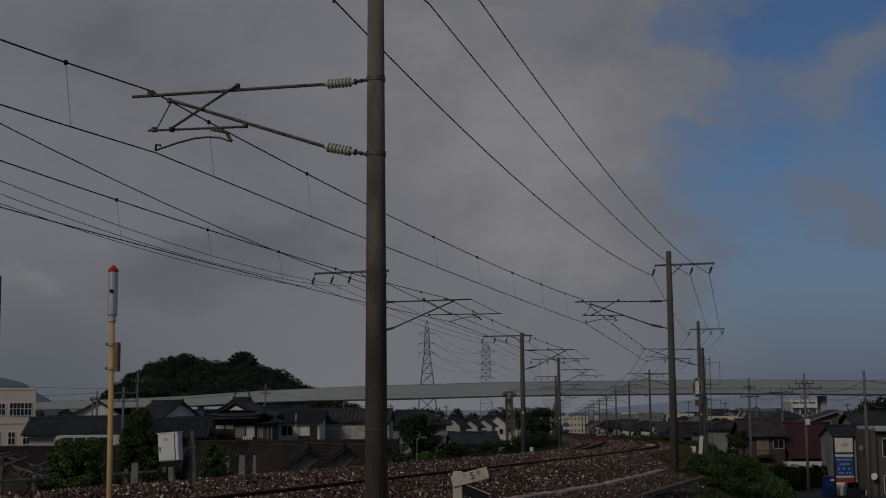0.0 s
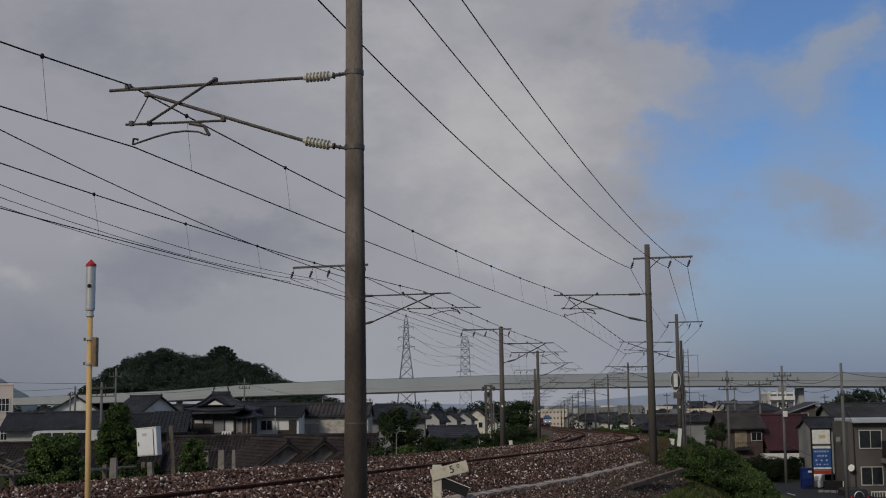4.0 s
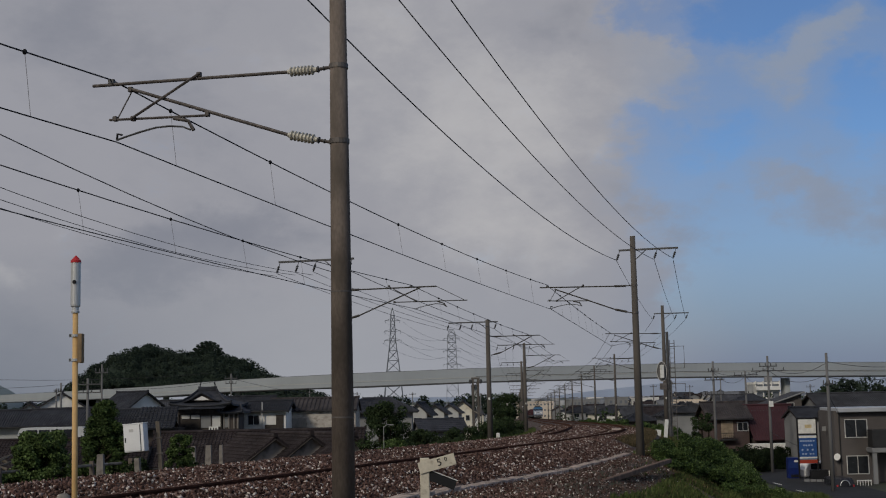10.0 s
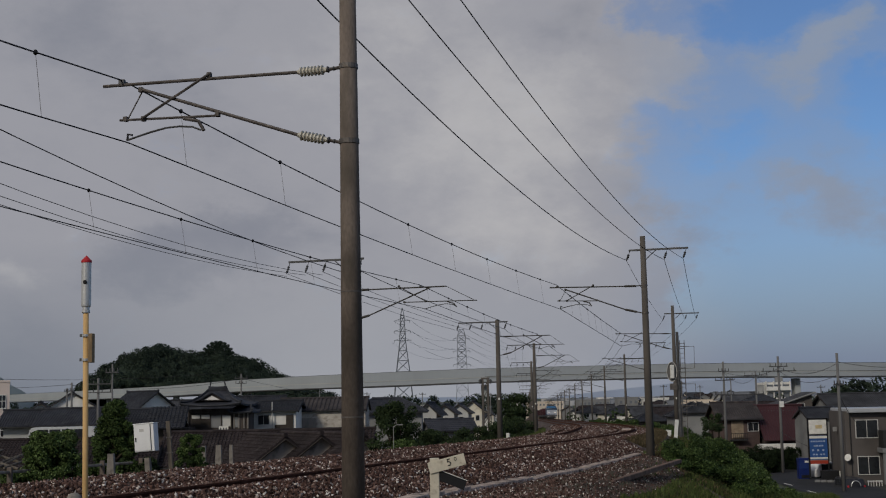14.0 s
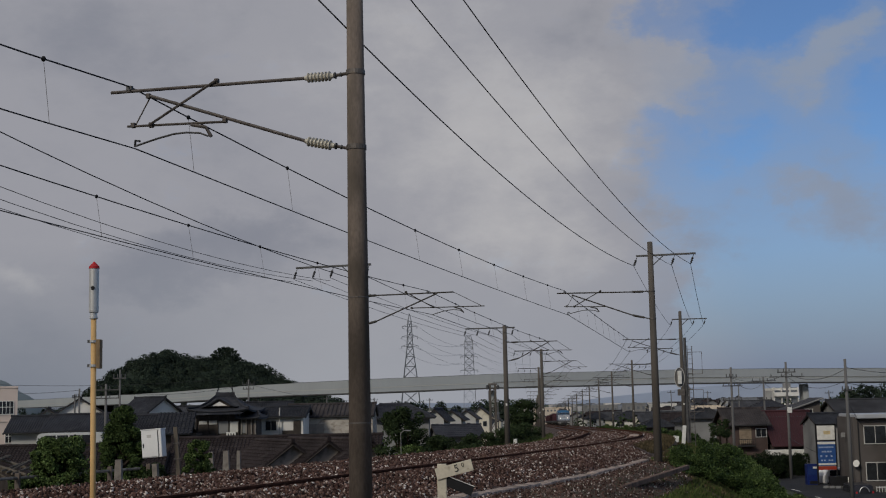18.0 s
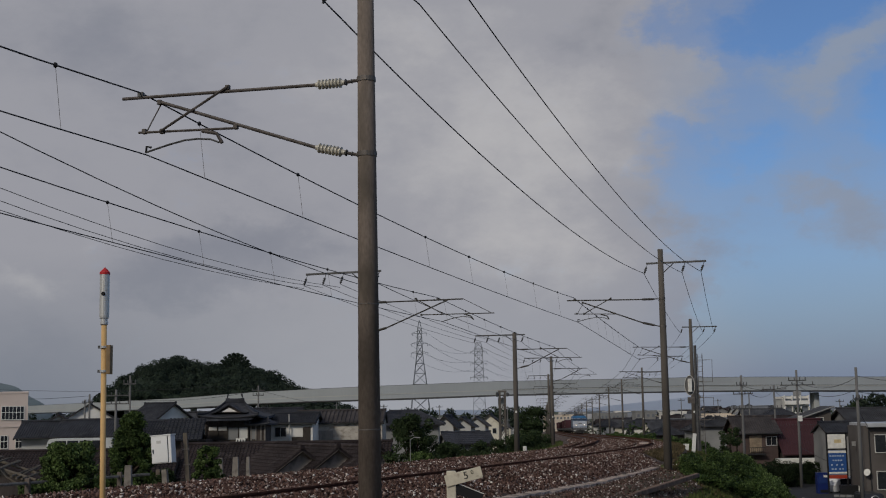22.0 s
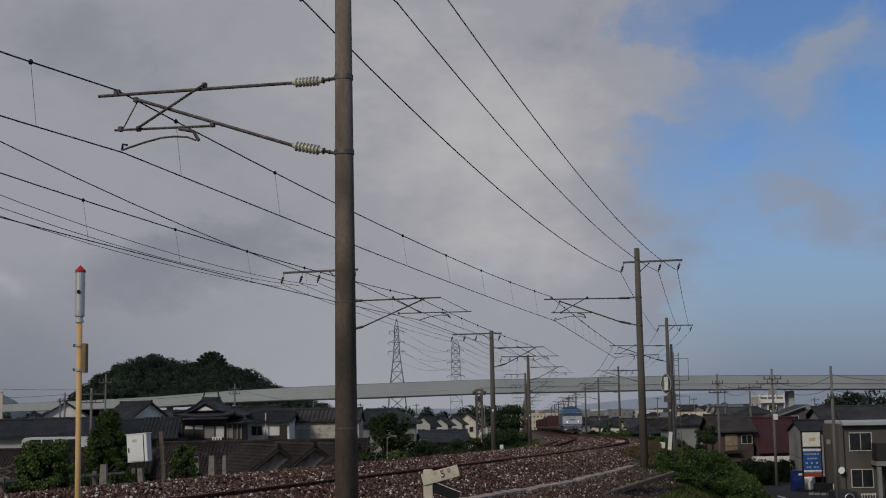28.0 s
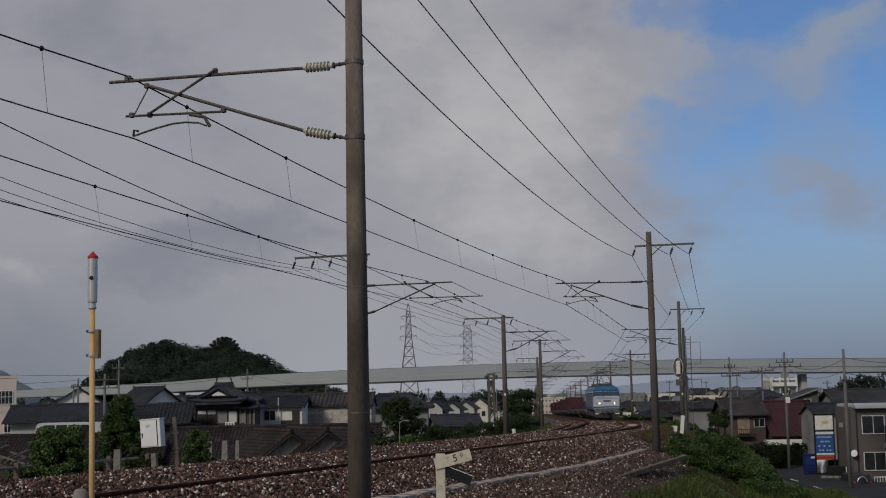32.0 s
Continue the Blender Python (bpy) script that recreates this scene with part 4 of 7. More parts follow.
def make_hill():
    """A wooded mound behind the viaduct."""
    def height(x):
        return float(np.interp(x, (-312, -293, -280, -268, -252, -240, -226, -213, -199, -177, -166, -158, -147, -138, -129, -118, -100),
                               (2, 10, 25, 36, 46, 48, 45, 41.5, 41, 39, 36, 32, 24, 21, 18, 12, 5)) + 1.0)
    verts, n = [], 56
    cs, rs, per = [], [], []
    rng = np.random.default_rng(3)
    for j in range(17):
        f = j / 16
        for i in range(n):
            x = -318 + 220 * i / (n - 1)
            y = 960 + 190 * f
            z = -10 + (height(x) + 5) * math.sin(math.pi * (0.10 + 0.76 * f)) ** 0.6
            verts.append((x, y, z))
            if j < 12 and rng.random() < 0.8:
                r = rng.uniform(3.2, 7.0)
                cs.append((x + rng.uniform(-3, 3), y + rng.uniform(-8, 8), z + rng.uniform(0.2, 0.55) * r - 1.0))
                rs.append(r)
                per.append(int(9.5 * r * r))
    faces = [(j * n + i, j * n + i + 1, (j + 1) * n + i + 1, (j + 1) * n + i) for j in range(16) for i in range(n - 1)]
    tagged(pydata("hill", verts, faces, HILL_SOIL, smooth=True), "low wooded hill behind the viaduct", "hill", kind="structure")
    leaf_mesh("hill_wood", cs, rs, per, 0.72, LEAF_HILL, 4, "dense dark green woodland covering the hill", "woodland", flat=0.85, hollow=0.72, lie=0.92)
    # the tall tree that stands out on the ridge
    t = empty("tree", Matrix.Translation((-190, 1050, 35.5)) @ Matrix.Diagonal((1.35, 1.35, 1.25, 1)), "tall dark tree standing out on the hill ridge", "tree")
    part("trunk", tube((0, 0, -6), (0, 0, 9), 0.7, 0.3, 8), BARK, t)
    fan = [(q * math.sin(a), 0.6 * math.cos(3 * a), 2.5 + q * math.cos(a) * 1.05, 2.5 - 0.13 * q) for a in (-1.3, -1.0, -0.7, -0.4, -0.12, 0.16, 0.45, 0.75, 1.05, 1.3) for q in (1.5, 3.0, 4.4, 5.7, 6.9, 8.0, 9.0)]
    cr = leaf_mesh("crown", [c[:3] for c in fan], [c[3] for c in fan], [100] * len(fan), 0.45, LEAF_HILL, 9, parent=t, kind="part")
    tagged(cr, "fan-shaped dark green crown")


HILL_SOIL = mat("hill_soil", (0.022, 0.034, 0.022), 0.95, var=0.3, scale=0.05)
make_hill()


def make_far_hills():
    for name, cx, y, w, h, label in (("distant_hill", -786, 2000, 115, 62, "blue-grey hill far behind the town"),
                                     ("distant_ridge", 1550, 4400, 1250, 62, "hazy blue mountain ridge on the horizon"),
                                     ("distant_ridge", -600, 4500, 1100, 12, "hazy blue mountain ridge on the horizon")):
        verts, n = [], 36
        for j in range(2):
            for i in range(n):
                f = i / (n - 1)
                z = -12 + (h + 12) * math.sin(math.pi * f) ** 0.7 * (1 + 0.12 * noise.noise(Vector((f * 7, cx, 0)))) if j else -14
                verts.append((cx - w + 2 * w * f, y + 120 * j, z))
        faces = [(i, i + 1, n + i + 1, n + i) for i in range(n - 1)]
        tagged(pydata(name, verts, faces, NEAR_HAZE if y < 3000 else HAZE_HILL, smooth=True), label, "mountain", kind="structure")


# distance haze is mixed into both hill colours
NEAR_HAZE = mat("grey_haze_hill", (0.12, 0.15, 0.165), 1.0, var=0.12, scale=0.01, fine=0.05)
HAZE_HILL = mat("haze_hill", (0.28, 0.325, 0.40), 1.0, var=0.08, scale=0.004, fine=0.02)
make_far_hills()

# ---------------------------------------------------------------- houses


def add_slope(bm, e0, e1, r1, r0, pitch=0.27, rib=0.035, thick=0.10, course=0.0):
    """A roof plane from the eave e0-e1 up to the ridge r0-r1, with upright ribs and, where course is given, stepped rows of tiles."""
    e0, e1, r1, r0 = (Vector(p) for p in (e0, e1, r1, r0))
    nrm = (e1 - e0).cross(r0 - e0).normalized()
    if nrm.z < 0:
        nrm.negate()
    count = max(1, int((e1 - e0).length / pitch))
    fs = [((k + u) / count, up) for k in range(count) for u, up in ((0.0, 0.0), (0.3, 0.0), (0.45, 1.0), (0.85, 1.0))] + [(1.0, 0.0)]
    n = len(fs) - 1
    rows = max(1, int((r0 - e0).length / course)) if course else 1
    lows, tops = [], []
    for k in range(rows):
        a, b = k / rows, (k + 1) / rows
        step = 0.035 if course else 0.0
        lo, hi = [], []
        for f, up in fs:
            base, peak = e0.lerp(e1, f), r0.lerp(r1, f)
            lo.append(bm.verts.new(base.lerp(peak, a) + nrm * (rib * up + step)))
            hi.append(bm.verts.new(base.lerp(peak, b) + nrm * (rib * up)))
        for i in range(n):
            bm.faces.new((lo[i], lo[i + 1], hi[i + 1], hi[i]))
            if tops:
                bm.faces.new((tops[i], tops[i + 1], lo[i + 1], lo[i]))
        if k == 0:
            lows = lo
        tops = hi
    q = [bm.verts.new(p - nrm * thick) for p in (e0, e1, r1, r0)]
    bm.faces.new(q)
    bm.faces.new((*lows[::-1], q[0], q[1]))
    bm.faces.new((*tops, q[2], q[3]))
    bm.faces.new((lows[0], tops[0], q[3], q[0]))
    bm.faces.new((lows[-1], q[1], q[2], tops[-1]))


def window(parent, x, y, z, w, h, panes=2, frame_mat=None, face=-1):
    """A framed window on a wall whose outside faces face * y."""
    fm = frame_mat or FRAME_WHITE
    t = 0.06
    bm = bmesh.new()
    yy = y + face * 0.03
    add_box(bm, (x, yy, z + h / 2), (w + t, 0.09, t))
    add_box(bm, (x, yy, z - h / 2), (w + t, 0.11, t))
    for i in range(panes + 1):
        add_box(bm, (x - w / 2 + w * i / panes, yy, z), (t if i in (0, panes) else t * 0.7, 0.08, h - t))
    win = part("window", bm, fm, parent)
    for i in range(panes):
        part("pane", box((x - w / 2 + w * (i + 0.5) / panes, y + face * 0.015, z), (w / panes - t * 0.6, 0.03, h - t)), GLASS, win, "dark reflecting window pane")
    return win


def gable_body(w, d, h, rh):
    """Walls under a gabled roof whose ridge runs along x."""
    bm = bmesh.new()
    p = [(-w / 2, -d / 2), (w / 2, -d / 2), (w / 2, d / 2), (-w / 2, d / 2)]
    lo = [bm.verts.new((x, y, -0.3)) for x, y in p]
    hi = [bm.verts.new((x, y, h)) for x, y in p]
    g0, g1 = bm.verts.new((-w / 2, 0, h + rh * 0.97)), bm.verts.new((w / 2, 0, h + rh * 0.97))
    bm.faces.new((lo[0], lo[1], hi[1], hi[0]))
    bm.faces.new((lo[2], lo[3], hi[3], hi[2]))
    bm.faces.new((lo[1], lo[2], hi[2], g1, hi[1]))
    bm.faces.new((lo[3], lo[0], hi[0], g0, hi[3]))
    bm.faces.new((hi[0], hi[1], g1, g0))
    bm.faces.new((hi[2], hi[3], g0, g1))
    return bm


def add_ridge(parent, a, b, r, material, ends=True):
    rd = part("ridge", path([a, b], r, 8), material, parent)
    if ends:
        for p in (a, b):
            part("ridge_end", box(Vector(p) + Vector((0, 0, 0.03)), (r * 1.0, r * 1.9, r * 2.2), bevel=0.02), material, rd)
    return rd


def house(x, y, w, d, h, rh, rot, wall, roof, label, style="gable", wins=(), over=0.5, z=None, pitch=0.22, name="house", group="", rib=0.04, course=0.0):
    """A house on the ground: wall block, tiled roof with overhang, ridge, gutters and windows.
    wins: (side, along, height, width, tall, panes); side f, b, l or r."""
    root = empty(name, Matrix.Translation((x, y, ground_z(y) if z is None else z)) @ Matrix.Rotation(radians(rot), 4, "Z"), label, "house", group)
    slope = rh / (d / 2)
    drop = over * slope
    hip = style == "hip"
    if hip:
        body = part("wall", box((0, 0, h / 2 - 0.15), (w, d, h + 0.3)), wall, root)
    else:
        body = part("wall", gable_body(w, d, h, rh), wall, root)
    ex, ey, ez, zr = w / 2 + over * (1 if hip else 0.8), d / 2 + over, h - drop + 0.06, h + rh + 0.06
    rx = max(w / 2 - d / 2, 0.25) if hip else ex
    bm = bmesh.new()
    add_slope(bm, (-ex, -ey, ez), (ex, -ey, ez), (rx, 0, zr), (-rx, 0, zr), pitch, rib, course=course)
    add_slope(bm, (ex, ey, ez), (-ex, ey, ez), (-rx, 0, zr), (rx, 0, zr), pitch, rib, course=course)
    if hip:
        add_slope(bm, (ex, -ey, ez), (ex, ey, ez), (rx, 0.01, zr), (rx, -0.01, zr), pitch, rib, course=course)
        add_slope(bm, (-ex, ey, ez), (-ex, -ey, ez), (-rx, -0.01, zr), (-rx, 0.01, zr), pitch, rib, course=course)
    rf = part("roof", bm, roof, root)
    add_ridge(rf, (-rx, 0, zr + 0.05), (rx, 0, zr + 0.05), 0.11, roof)
    if hip:
        for sx in (-1, 1):
            for sy in (-1, 1):
                part("hip_ridge", path([(sx * rx, 0, zr + 0.03), (sx * ex, sy * ey, ez + 0.05)], 0.08, 6), roof, rf)
    else:
        for sx in (-1, 1):
            part("barge_board", path([(sx * (ex - 0.03), -ey, ez - 0.12), (sx * (ex - 0.03), 0, zr - 0.14), (sx * (ex - 0.03), ey, ez - 0.12)], 0.06, 5), FRAME_WOOD, rf)
    part("gutter", path([(-ex, -ey - 0.05, ez - 0.06), (ex, -ey - 0.05, ez - 0.06)], 0.05, 6), FRAME_DARK, rf)
    for side, u, zz, ww, hh, panes in wins:
        if side in "fb":
            window(root, u, -d / 2 if side == "f" else d / 2, zz, ww, hh, panes, face=-1 if side == "f" else 1)
        else:
            wo = window(root, 0, 0, zz, ww, hh, panes, face=-1)
            sx = -1 if side == "l" else 1
            wo.matrix_basis = Matrix.Translation((sx * w / 2, u, 0)) @ Matrix.Rotation(radians(90 * sx), 4, "Z")
    return root


WALL_PALE = mat("pale_grey_render", (0.40, 0.40, 0.385), 0.9, var=0.1, scale=0.6, stain=(0.3, 0.29, 0.27), stain_at=0.62)
WALL_DIM = mat("dim_grey_render", (0.24, 0.24, 0.23), 0.9, var=0.12, scale=0.6, stain=(0.18, 0.175, 0.165), stain_at=0.6)
WALL_SHED = mat("shed_plaster", (0.27, 0.24, 0.21), 0.95, var=0.25, scale=0.9, stain=(0.09, 0.08, 0.07), stain_at=0.5)
FRAME_WOOD = mat("dark_timber", (0.05, 0.042, 0.036), 0.85, var=0.3, scale=3)


TILE_RUST = mat("weathered_brown_tile", (0.052, 0.046, 0.046), 0.85, var=0.35, scale=0.8, fine=7, stain=(0.075, 0.062, 0.058), spec=0.15)
SHUTTER = mat("tan_shutter", (0.30, 0.235, 0.165), 0.8, var=0.2, scale=3)
PAPER = mat("paper_screen", (0.55, 0.54, 0.50), 0.9, var=0.08)
WALL_WORN = mat("worn_plaster", (0.44, 0.40, 0.345), 0.95, var=0.2, scale=1.1, fine=12, stain=(0.22, 0.19, 0.16), stain_at=0.5, stretch=(1, 1, 1.6))
OLD_WOOD = mat("old_wood", (0.25, 0.225, 0.20), 0.9, var=0.25, scale=3, stretch=(1, 1, 0.3))


def sweep_roof(root, ridge, eave, zr, ze, curve=1.75, turn=0.22, steps=9, name="roof"):
    """A hipped roof whose four faces sag like a hung sheet and turn up at the corners.
    ridge: (x0, x1) at y 0; eave: (x0, x1, y0, y1)."""
    bm = bmesh.new()
    rings = []
    n = 10
    for k in range(steps):
        f = k / (steps - 1)
        x0, x1 = eave[0] + (ridge[0] - eave[0]) * f, eave[1] + (ridge[1] - eave[1]) * f
        y0, y1 = eave[2] * (1 - f) - 0.02, eave[3] * (1 - f) + 0.02
        z = ze + (zr - ze) * f ** curve
        pts = []
        for a, b in (((x0, y0), (x1, y0)), ((x1, y0), (x1, y1)), ((x1, y1), (x0, y1)), ((x0, y1), (x0, y0))):
            for i in range(n):
                u = i / n
                up = turn * (1 - f) ** 2 * abs(2 * u - 1) ** 3
                pts.append(bm.verts.new((a[0] + (b[0] - a[0]) * u, a[1] + (b[1] - a[1]) * u, z + up)))
        rings.append(pts)
    for r0, r1 in zip(rings, rings[1:]):
        for i in range(len(r0)):
            j = (i + 1) % len(r0)
            bm.faces.new((r0[i], r0[j], r1[j], r1[i]))
    bm.faces.new(rings[-1])
    low = [bm.verts.new(v.co - Vector((0, 0, 0.16))) for v in rings[0]]
    for i in range(len(low)):
        j = (i + 1) % len(low)
        bm.faces.new((low[i], low[j], rings[0][j], rings[0][i]))
    bm.faces.new(low[::-1])
    edge = [v.co.copy() for v in rings[0]]
    rf = part(name, bm, TILE_BLACK, root)
    part("eave_tiles", path([p + Vector((0, -0.02, -0.05)) for p in edge[:n + 1]], 0.06, 6), TILE_GREY, rf, "grey row of eave tiles")
    for sx in (0, 1):
        pts = []
        for k in range(steps):
            f = k / (steps - 1)
            pts.append((eave[sx] + (ridge[sx] - eave[sx]) * f, eave[2] * (1 - f), ze + (zr - ze) * f ** curve + turn * (1 - f) ** 2 + 0.05))
        part("hip_ridge", path(pts, 0.085, 6), TILE_BLACK, rf)
    return rf


def temple_house():
    """The large traditional house: sagging hipped roof, a gablet in its front and a horned ridge."""
    root = empty("traditional_house", Matrix.Translation((-18.85, 105, -5.7)), "traditional house with swept black tiled roof and horned ridge", "house")
    wall = part("wall", box((-0.24, 0.2, 3.1), (3.4, 6.0, 6.9)), WALL_WOOD, root, "dark timber wall")
    for x0, x1, z0, z1, m in ((-1.67, -1.05, 5.83, 6.1, PAPER), (-0.92, -0.26, 5.81, 6.1, PAPER), (-1.67, -0.26, 5.1, 5.76, FRAME_WOOD), (-0.17, 0.62, 5.1, 6.03, WALL_GREY), (0.71, 1.37, 5.17, 6.01, PAPER)):
        part("screen", box(((x0 + x1) / 2, -2.84, (z0 + z1) / 2), (x1 - x0, 0.06, z1 - z0)), m, wall, "pale sliding screen" if m is PAPER else "")
    for x in (-1.9, -0.98, -0.21, 0.66, 1.42):
        part("post", box((x, -2.87, 5.4), (0.09, 0.12, 2.0)), FRAME_WOOD, wall)
    part("lintel", box((-0.24, -2.88, 6.22), (3.4, 0.12, 0.12)), FRAME_WOOD, wall)
    porch = part("porch", box((2.12, -1.4, 3.2), (1.34, 2.6, 6.1)), WALL_WOOD, root, "dark timber porch")
    for x in (1.62, 2.0, 2.4, 2.7):
        part("porch_post", box((x, -2.74, 5.6), (0.1, 0.1, 1.2)), OLD_WOOD, porch)
    part("porch_door", box((1.82, -2.72, 5.5), (0.26, 0.05, 0.8)), WALL_GREY, porch)
    sweep_roof(porch, (1.7, 2.5), (1.2, 3.1, -3.2, 1.6), 6.75, 6.3, 1.4, 0.1, 5, "porch_roof")
    rf = sweep_roof(root, (-0.87, 0.58), (-2.39, 2.4, -4.0, 4.6), 8.05, 6.86)
    rd = part("ridge", box((-0.145, 0, 8.12), (1.5, 0.34, 0.30), bevel=0.05), TILE_BLACK, root, "thick built-up black ridge")
    part("ridge_cap", path([(-0.9, 0, 8.30), (-0.5, 0, 8.27), (-0.145, 0, 8.26), (0.2, 0, 8.27), (0.6, 0, 8.30)], 0.07, 6), TILE_BLACK, rd)
    for x, s in ((-0.72, -1), (0.42, 1)):
        part("ridge_horn", path([(x, 0, 8.2), (x + 0.03 * s, 0, 8.45), (x - 0.03 * s, 0, 8.68)], 0.06, 6), TILE_BLACK, rd)
    # gablet in the front slope
    cx = -0.11

    def prism(x, y0, y1, za, zb):
        b = bmesh.new()
        v = [b.verts.new(p) for p in ((cx - x, y0, za), (cx + x, y0, za), (cx, y0, zb), (cx - x, y1, za), (cx + x, y1, za), (cx, y1, zb))]
        for f in ((0, 1, 2), (3, 5, 4), (0, 2, 5, 3), (1, 4, 5, 2), (0, 3, 4, 1)):
            b.faces.new([v[i] for i in f])
        return b

    gb = part("gablet", prism(0.95, -2.7, 0.0, 7.18, 7.8), WALL_WOOD, rf, "dark timber gablet")
    part("gablet_plaster", prism(0.62, -2.76, -2.68, 7.25, 7.58), WALL_WHITE, gb, "white plaster triangle")
    for s in (-1, 1):
        bm = bmesh.new()
        prof = [(0.0, 7.86), (0.35, 7.68), (0.75, 7.42), (1.12, 7.27), (1.45, 7.22)]
        up = [[bm.verts.new((cx + s * x, y, z)) for x, z in prof] for y in (-2.95, 0.3)]
        dn = [[bm.verts.new((cx + s * x, y, z - 0.09)) for x, z in prof] for y in (-2.95, 0.3)]
        for i in range(len(prof) - 1):
            bm.faces.new((up[0][i], up[0][i + 1], up[1][i + 1], up[1][i]))
            bm.faces.new((dn[0][i], dn[1][i], dn[1][i + 1], dn[0][i + 1]))
            bm.faces.new((up[0][i], dn[0][i], dn[0][i + 1], up[0][i + 1]))
        part("gablet_roof", bm, TILE_BLACK, gb)
    # white board on a low post before the house
    board = empty("notice_board", Matrix.Translation((-18.0, 102.0, -5.7)), "white board with dark marks before the house", "sign")
    part("panel", box((0, 0, 4.94), (0.74, 0.06, 0.5), bevel=0.02), WHITE_PAINT, board)
    part("post", box((0, 0.06, 2.4), (0.08, 0.06, 4.7)), FRAME_WOOD, board)
    for x, z in ((-0.22, 4.94), (0.0, 4.94), (0.2, 4.94)):
        part("mark", box((x, -0.036, z), (0.09, 0.01, 0.3)), BLACK, board)
    # long dark lean of tiles down to the yard
    side = empty("outbuilding", Matrix.Translation((-21.4, 99, -5.7)), "dark tiled outbuilding beside the traditional house", "shed")
    part("wall", box((0, 1.2, 2.5), (2.6, 2.4, 5.4)), WALL_WOOD, side)
    bm = bmesh.new()
    add_slope(bm, (-1.9, -0.9, 5.2), (1.15, -0.9, 5.2), (1.0, 1.4, 6.8), (-1.9, 1.4, 6.8), 0.28, 0.05, course=0.3)
    part("roof", bm, TILE_BLACK, side)
    pile = empty("tile_stack", Matrix.Translation((-19.4, 100.6, -5.7)), "leaning stack of dark roof tiles", "tiles")
    for k in range(5):
        b = part("tile_row", box((0, 0, 0), (0.10, 0.5, 1.5), bevel=0.02), TILE_BLACK, pile)
        b.matrix_basis = Matrix.Translation((-0.5 + 0.24 * k, 0.1 * k, 4.35 - 0.05 * k)) @ pose(0, 0, 0, 0, -38, 0)
    part("plinth", box((0.2, 0.4, 1.8), (1.8, 1.2, 3.8)), WALL_SHED, pile)


temple_house()

# the town beyond the railway, behind the far track
white = house(-14.9, 111, 3.6, 6, 6.3, 0.7, 0, WALL_WHITE, TILE_BLACK, "white house with low black tiled roof", wins=(("f", -0.85, 5.55, 0.95, 0.8, 2),), over=0.35, course=0.3)
part("door", box((1.3, -3.03, 5.3), (0.6, 0.08, 1.3)), FRAME_WOOD, white, "dark timber door")
part("drain_pipe", tube((-0.1, -3.3, 3.5), (-0.1, -3.3, 7.0), 0.05), FRAME_WHITE, white, "pale drain pipe")
part("fence_panel", box((0.9, -3.6, 4.9), (1.5, 0.08, 0.5)), FRAME_WOOD, white)
cream = house(-11.35, 115, 7.4, 5.4, 6.25, 0.95, 0, WALL_WORN, TILE_RUST, "worn cream plastered house with brown ribbed roof", over=0.2, pitch=0.36, rib=0.07)
for x, w in ((-1.35, 1.7), (2.4, 1.0)):
    sh = part("window", box((x, -2.73, 5.2), (w, 0.1, 0.8), bevel=0.01), OLD_WOOD, cream, "weathered boarded window")
    part("sill", box((x, -2.78, 4.76), (w + 0.16, 0.16, 0.08)), OLD_WOOD, sh)
    for k in range(4):
        part("board", box((x - w / 2 + w * (k + 0.5) / 4, -2.79, 5.2), (w / 4 - 0.05, 0.03, 0.68)), OLD_WOOD, sh)
house(-11.0, 78, 11.6, 5.0, 3.7, 1.5, 0, WALL_WOOD, TILE_BROWN, "long low house with weathered brown tiled roof", over=0.6, pitch=0.21, rib=0.045, course=0.26)
house(-9.8, 68, 5.2, 3.2, 4.05, 1.15, -62, WALL_SHED, TILE_BROWN, "brown tiled shed with grey gable end", over=0.35, pitch=0.21, rib=0.045, course=0.26)
house(-8.0, 68, 5.2, 3.0, 4.15, 1.1, -62, WALL_SHED, TILE_BROWN, "brown tiled shed with grey gable end", over=0.35, pitch=0.21, rib=0.045, course=0.26)
house(-5.8, 67, 5.2, 3.0, 4.1, 1.1, -62, WALL_SHED, TILE_BROWN, "brown tiled shed with grey gable end", over=0.35, pitch=0.21, rib=0.045, course=0.26)
house(-23.6, 103, 3.4, 5.0, 5.3, 1.25, 0, WALL_WOOD, TILE_BLACK, "wide house under a black tiled roof", over=0.5, course=0.3)
house(-33.4, 140, 4.4, 4.2, 7.25, 1.35, -38, WALL_WHITE, TILE_BLACK, "white house with black tiled roof", over=0.5)
house(-37.9, 118, 4.4, 4.2, 5.65, 1.05, 4, WALL_PALE, TILE_BLACK, "low house with dark tiled roof and grey wall", over=0.7)
house(-33.4, 115, 4.6, 4.2, 5.7, 1.05, -4, WALL_PALE, TILE_BLACK, "house with dark tiled roof beside the twin poles", over=0.7)
house(-30.2, 124, 4.6, 4.4, 5.2, 1.1, 8, WALL_WOOD, TILE_BLACK, "house with dark tiled roof beside the lane", over=0.7)
house(-48.0, 152, 7.0, 3.4, 6.65, 1.2, 106, WALL_WHITE, TILE_BLACK, "white gabled house with black tiles", over=0.6)
house(-47.6, 163, 7.0, 5.4, 7.5, 1.7, 105, WALL_WHITE, TILE_BLACK, "tall white gable under black tiled roof", over=0.5)
house(-18.2, 50, 4.0, 2.8, 4.75, 0.6, 110, WALL_WOOD, TILE_BROWN, "old low shed with weathered dark roof", over=0.3, pitch=0.25, rib=0.05)
house(-28.0, 84, 9.5, 4.5, 3.5, 1.3, 0, WALL_WOOD, TILE_BROWN, "low shed with weathered brown roof", over=0.5, course=0.28)
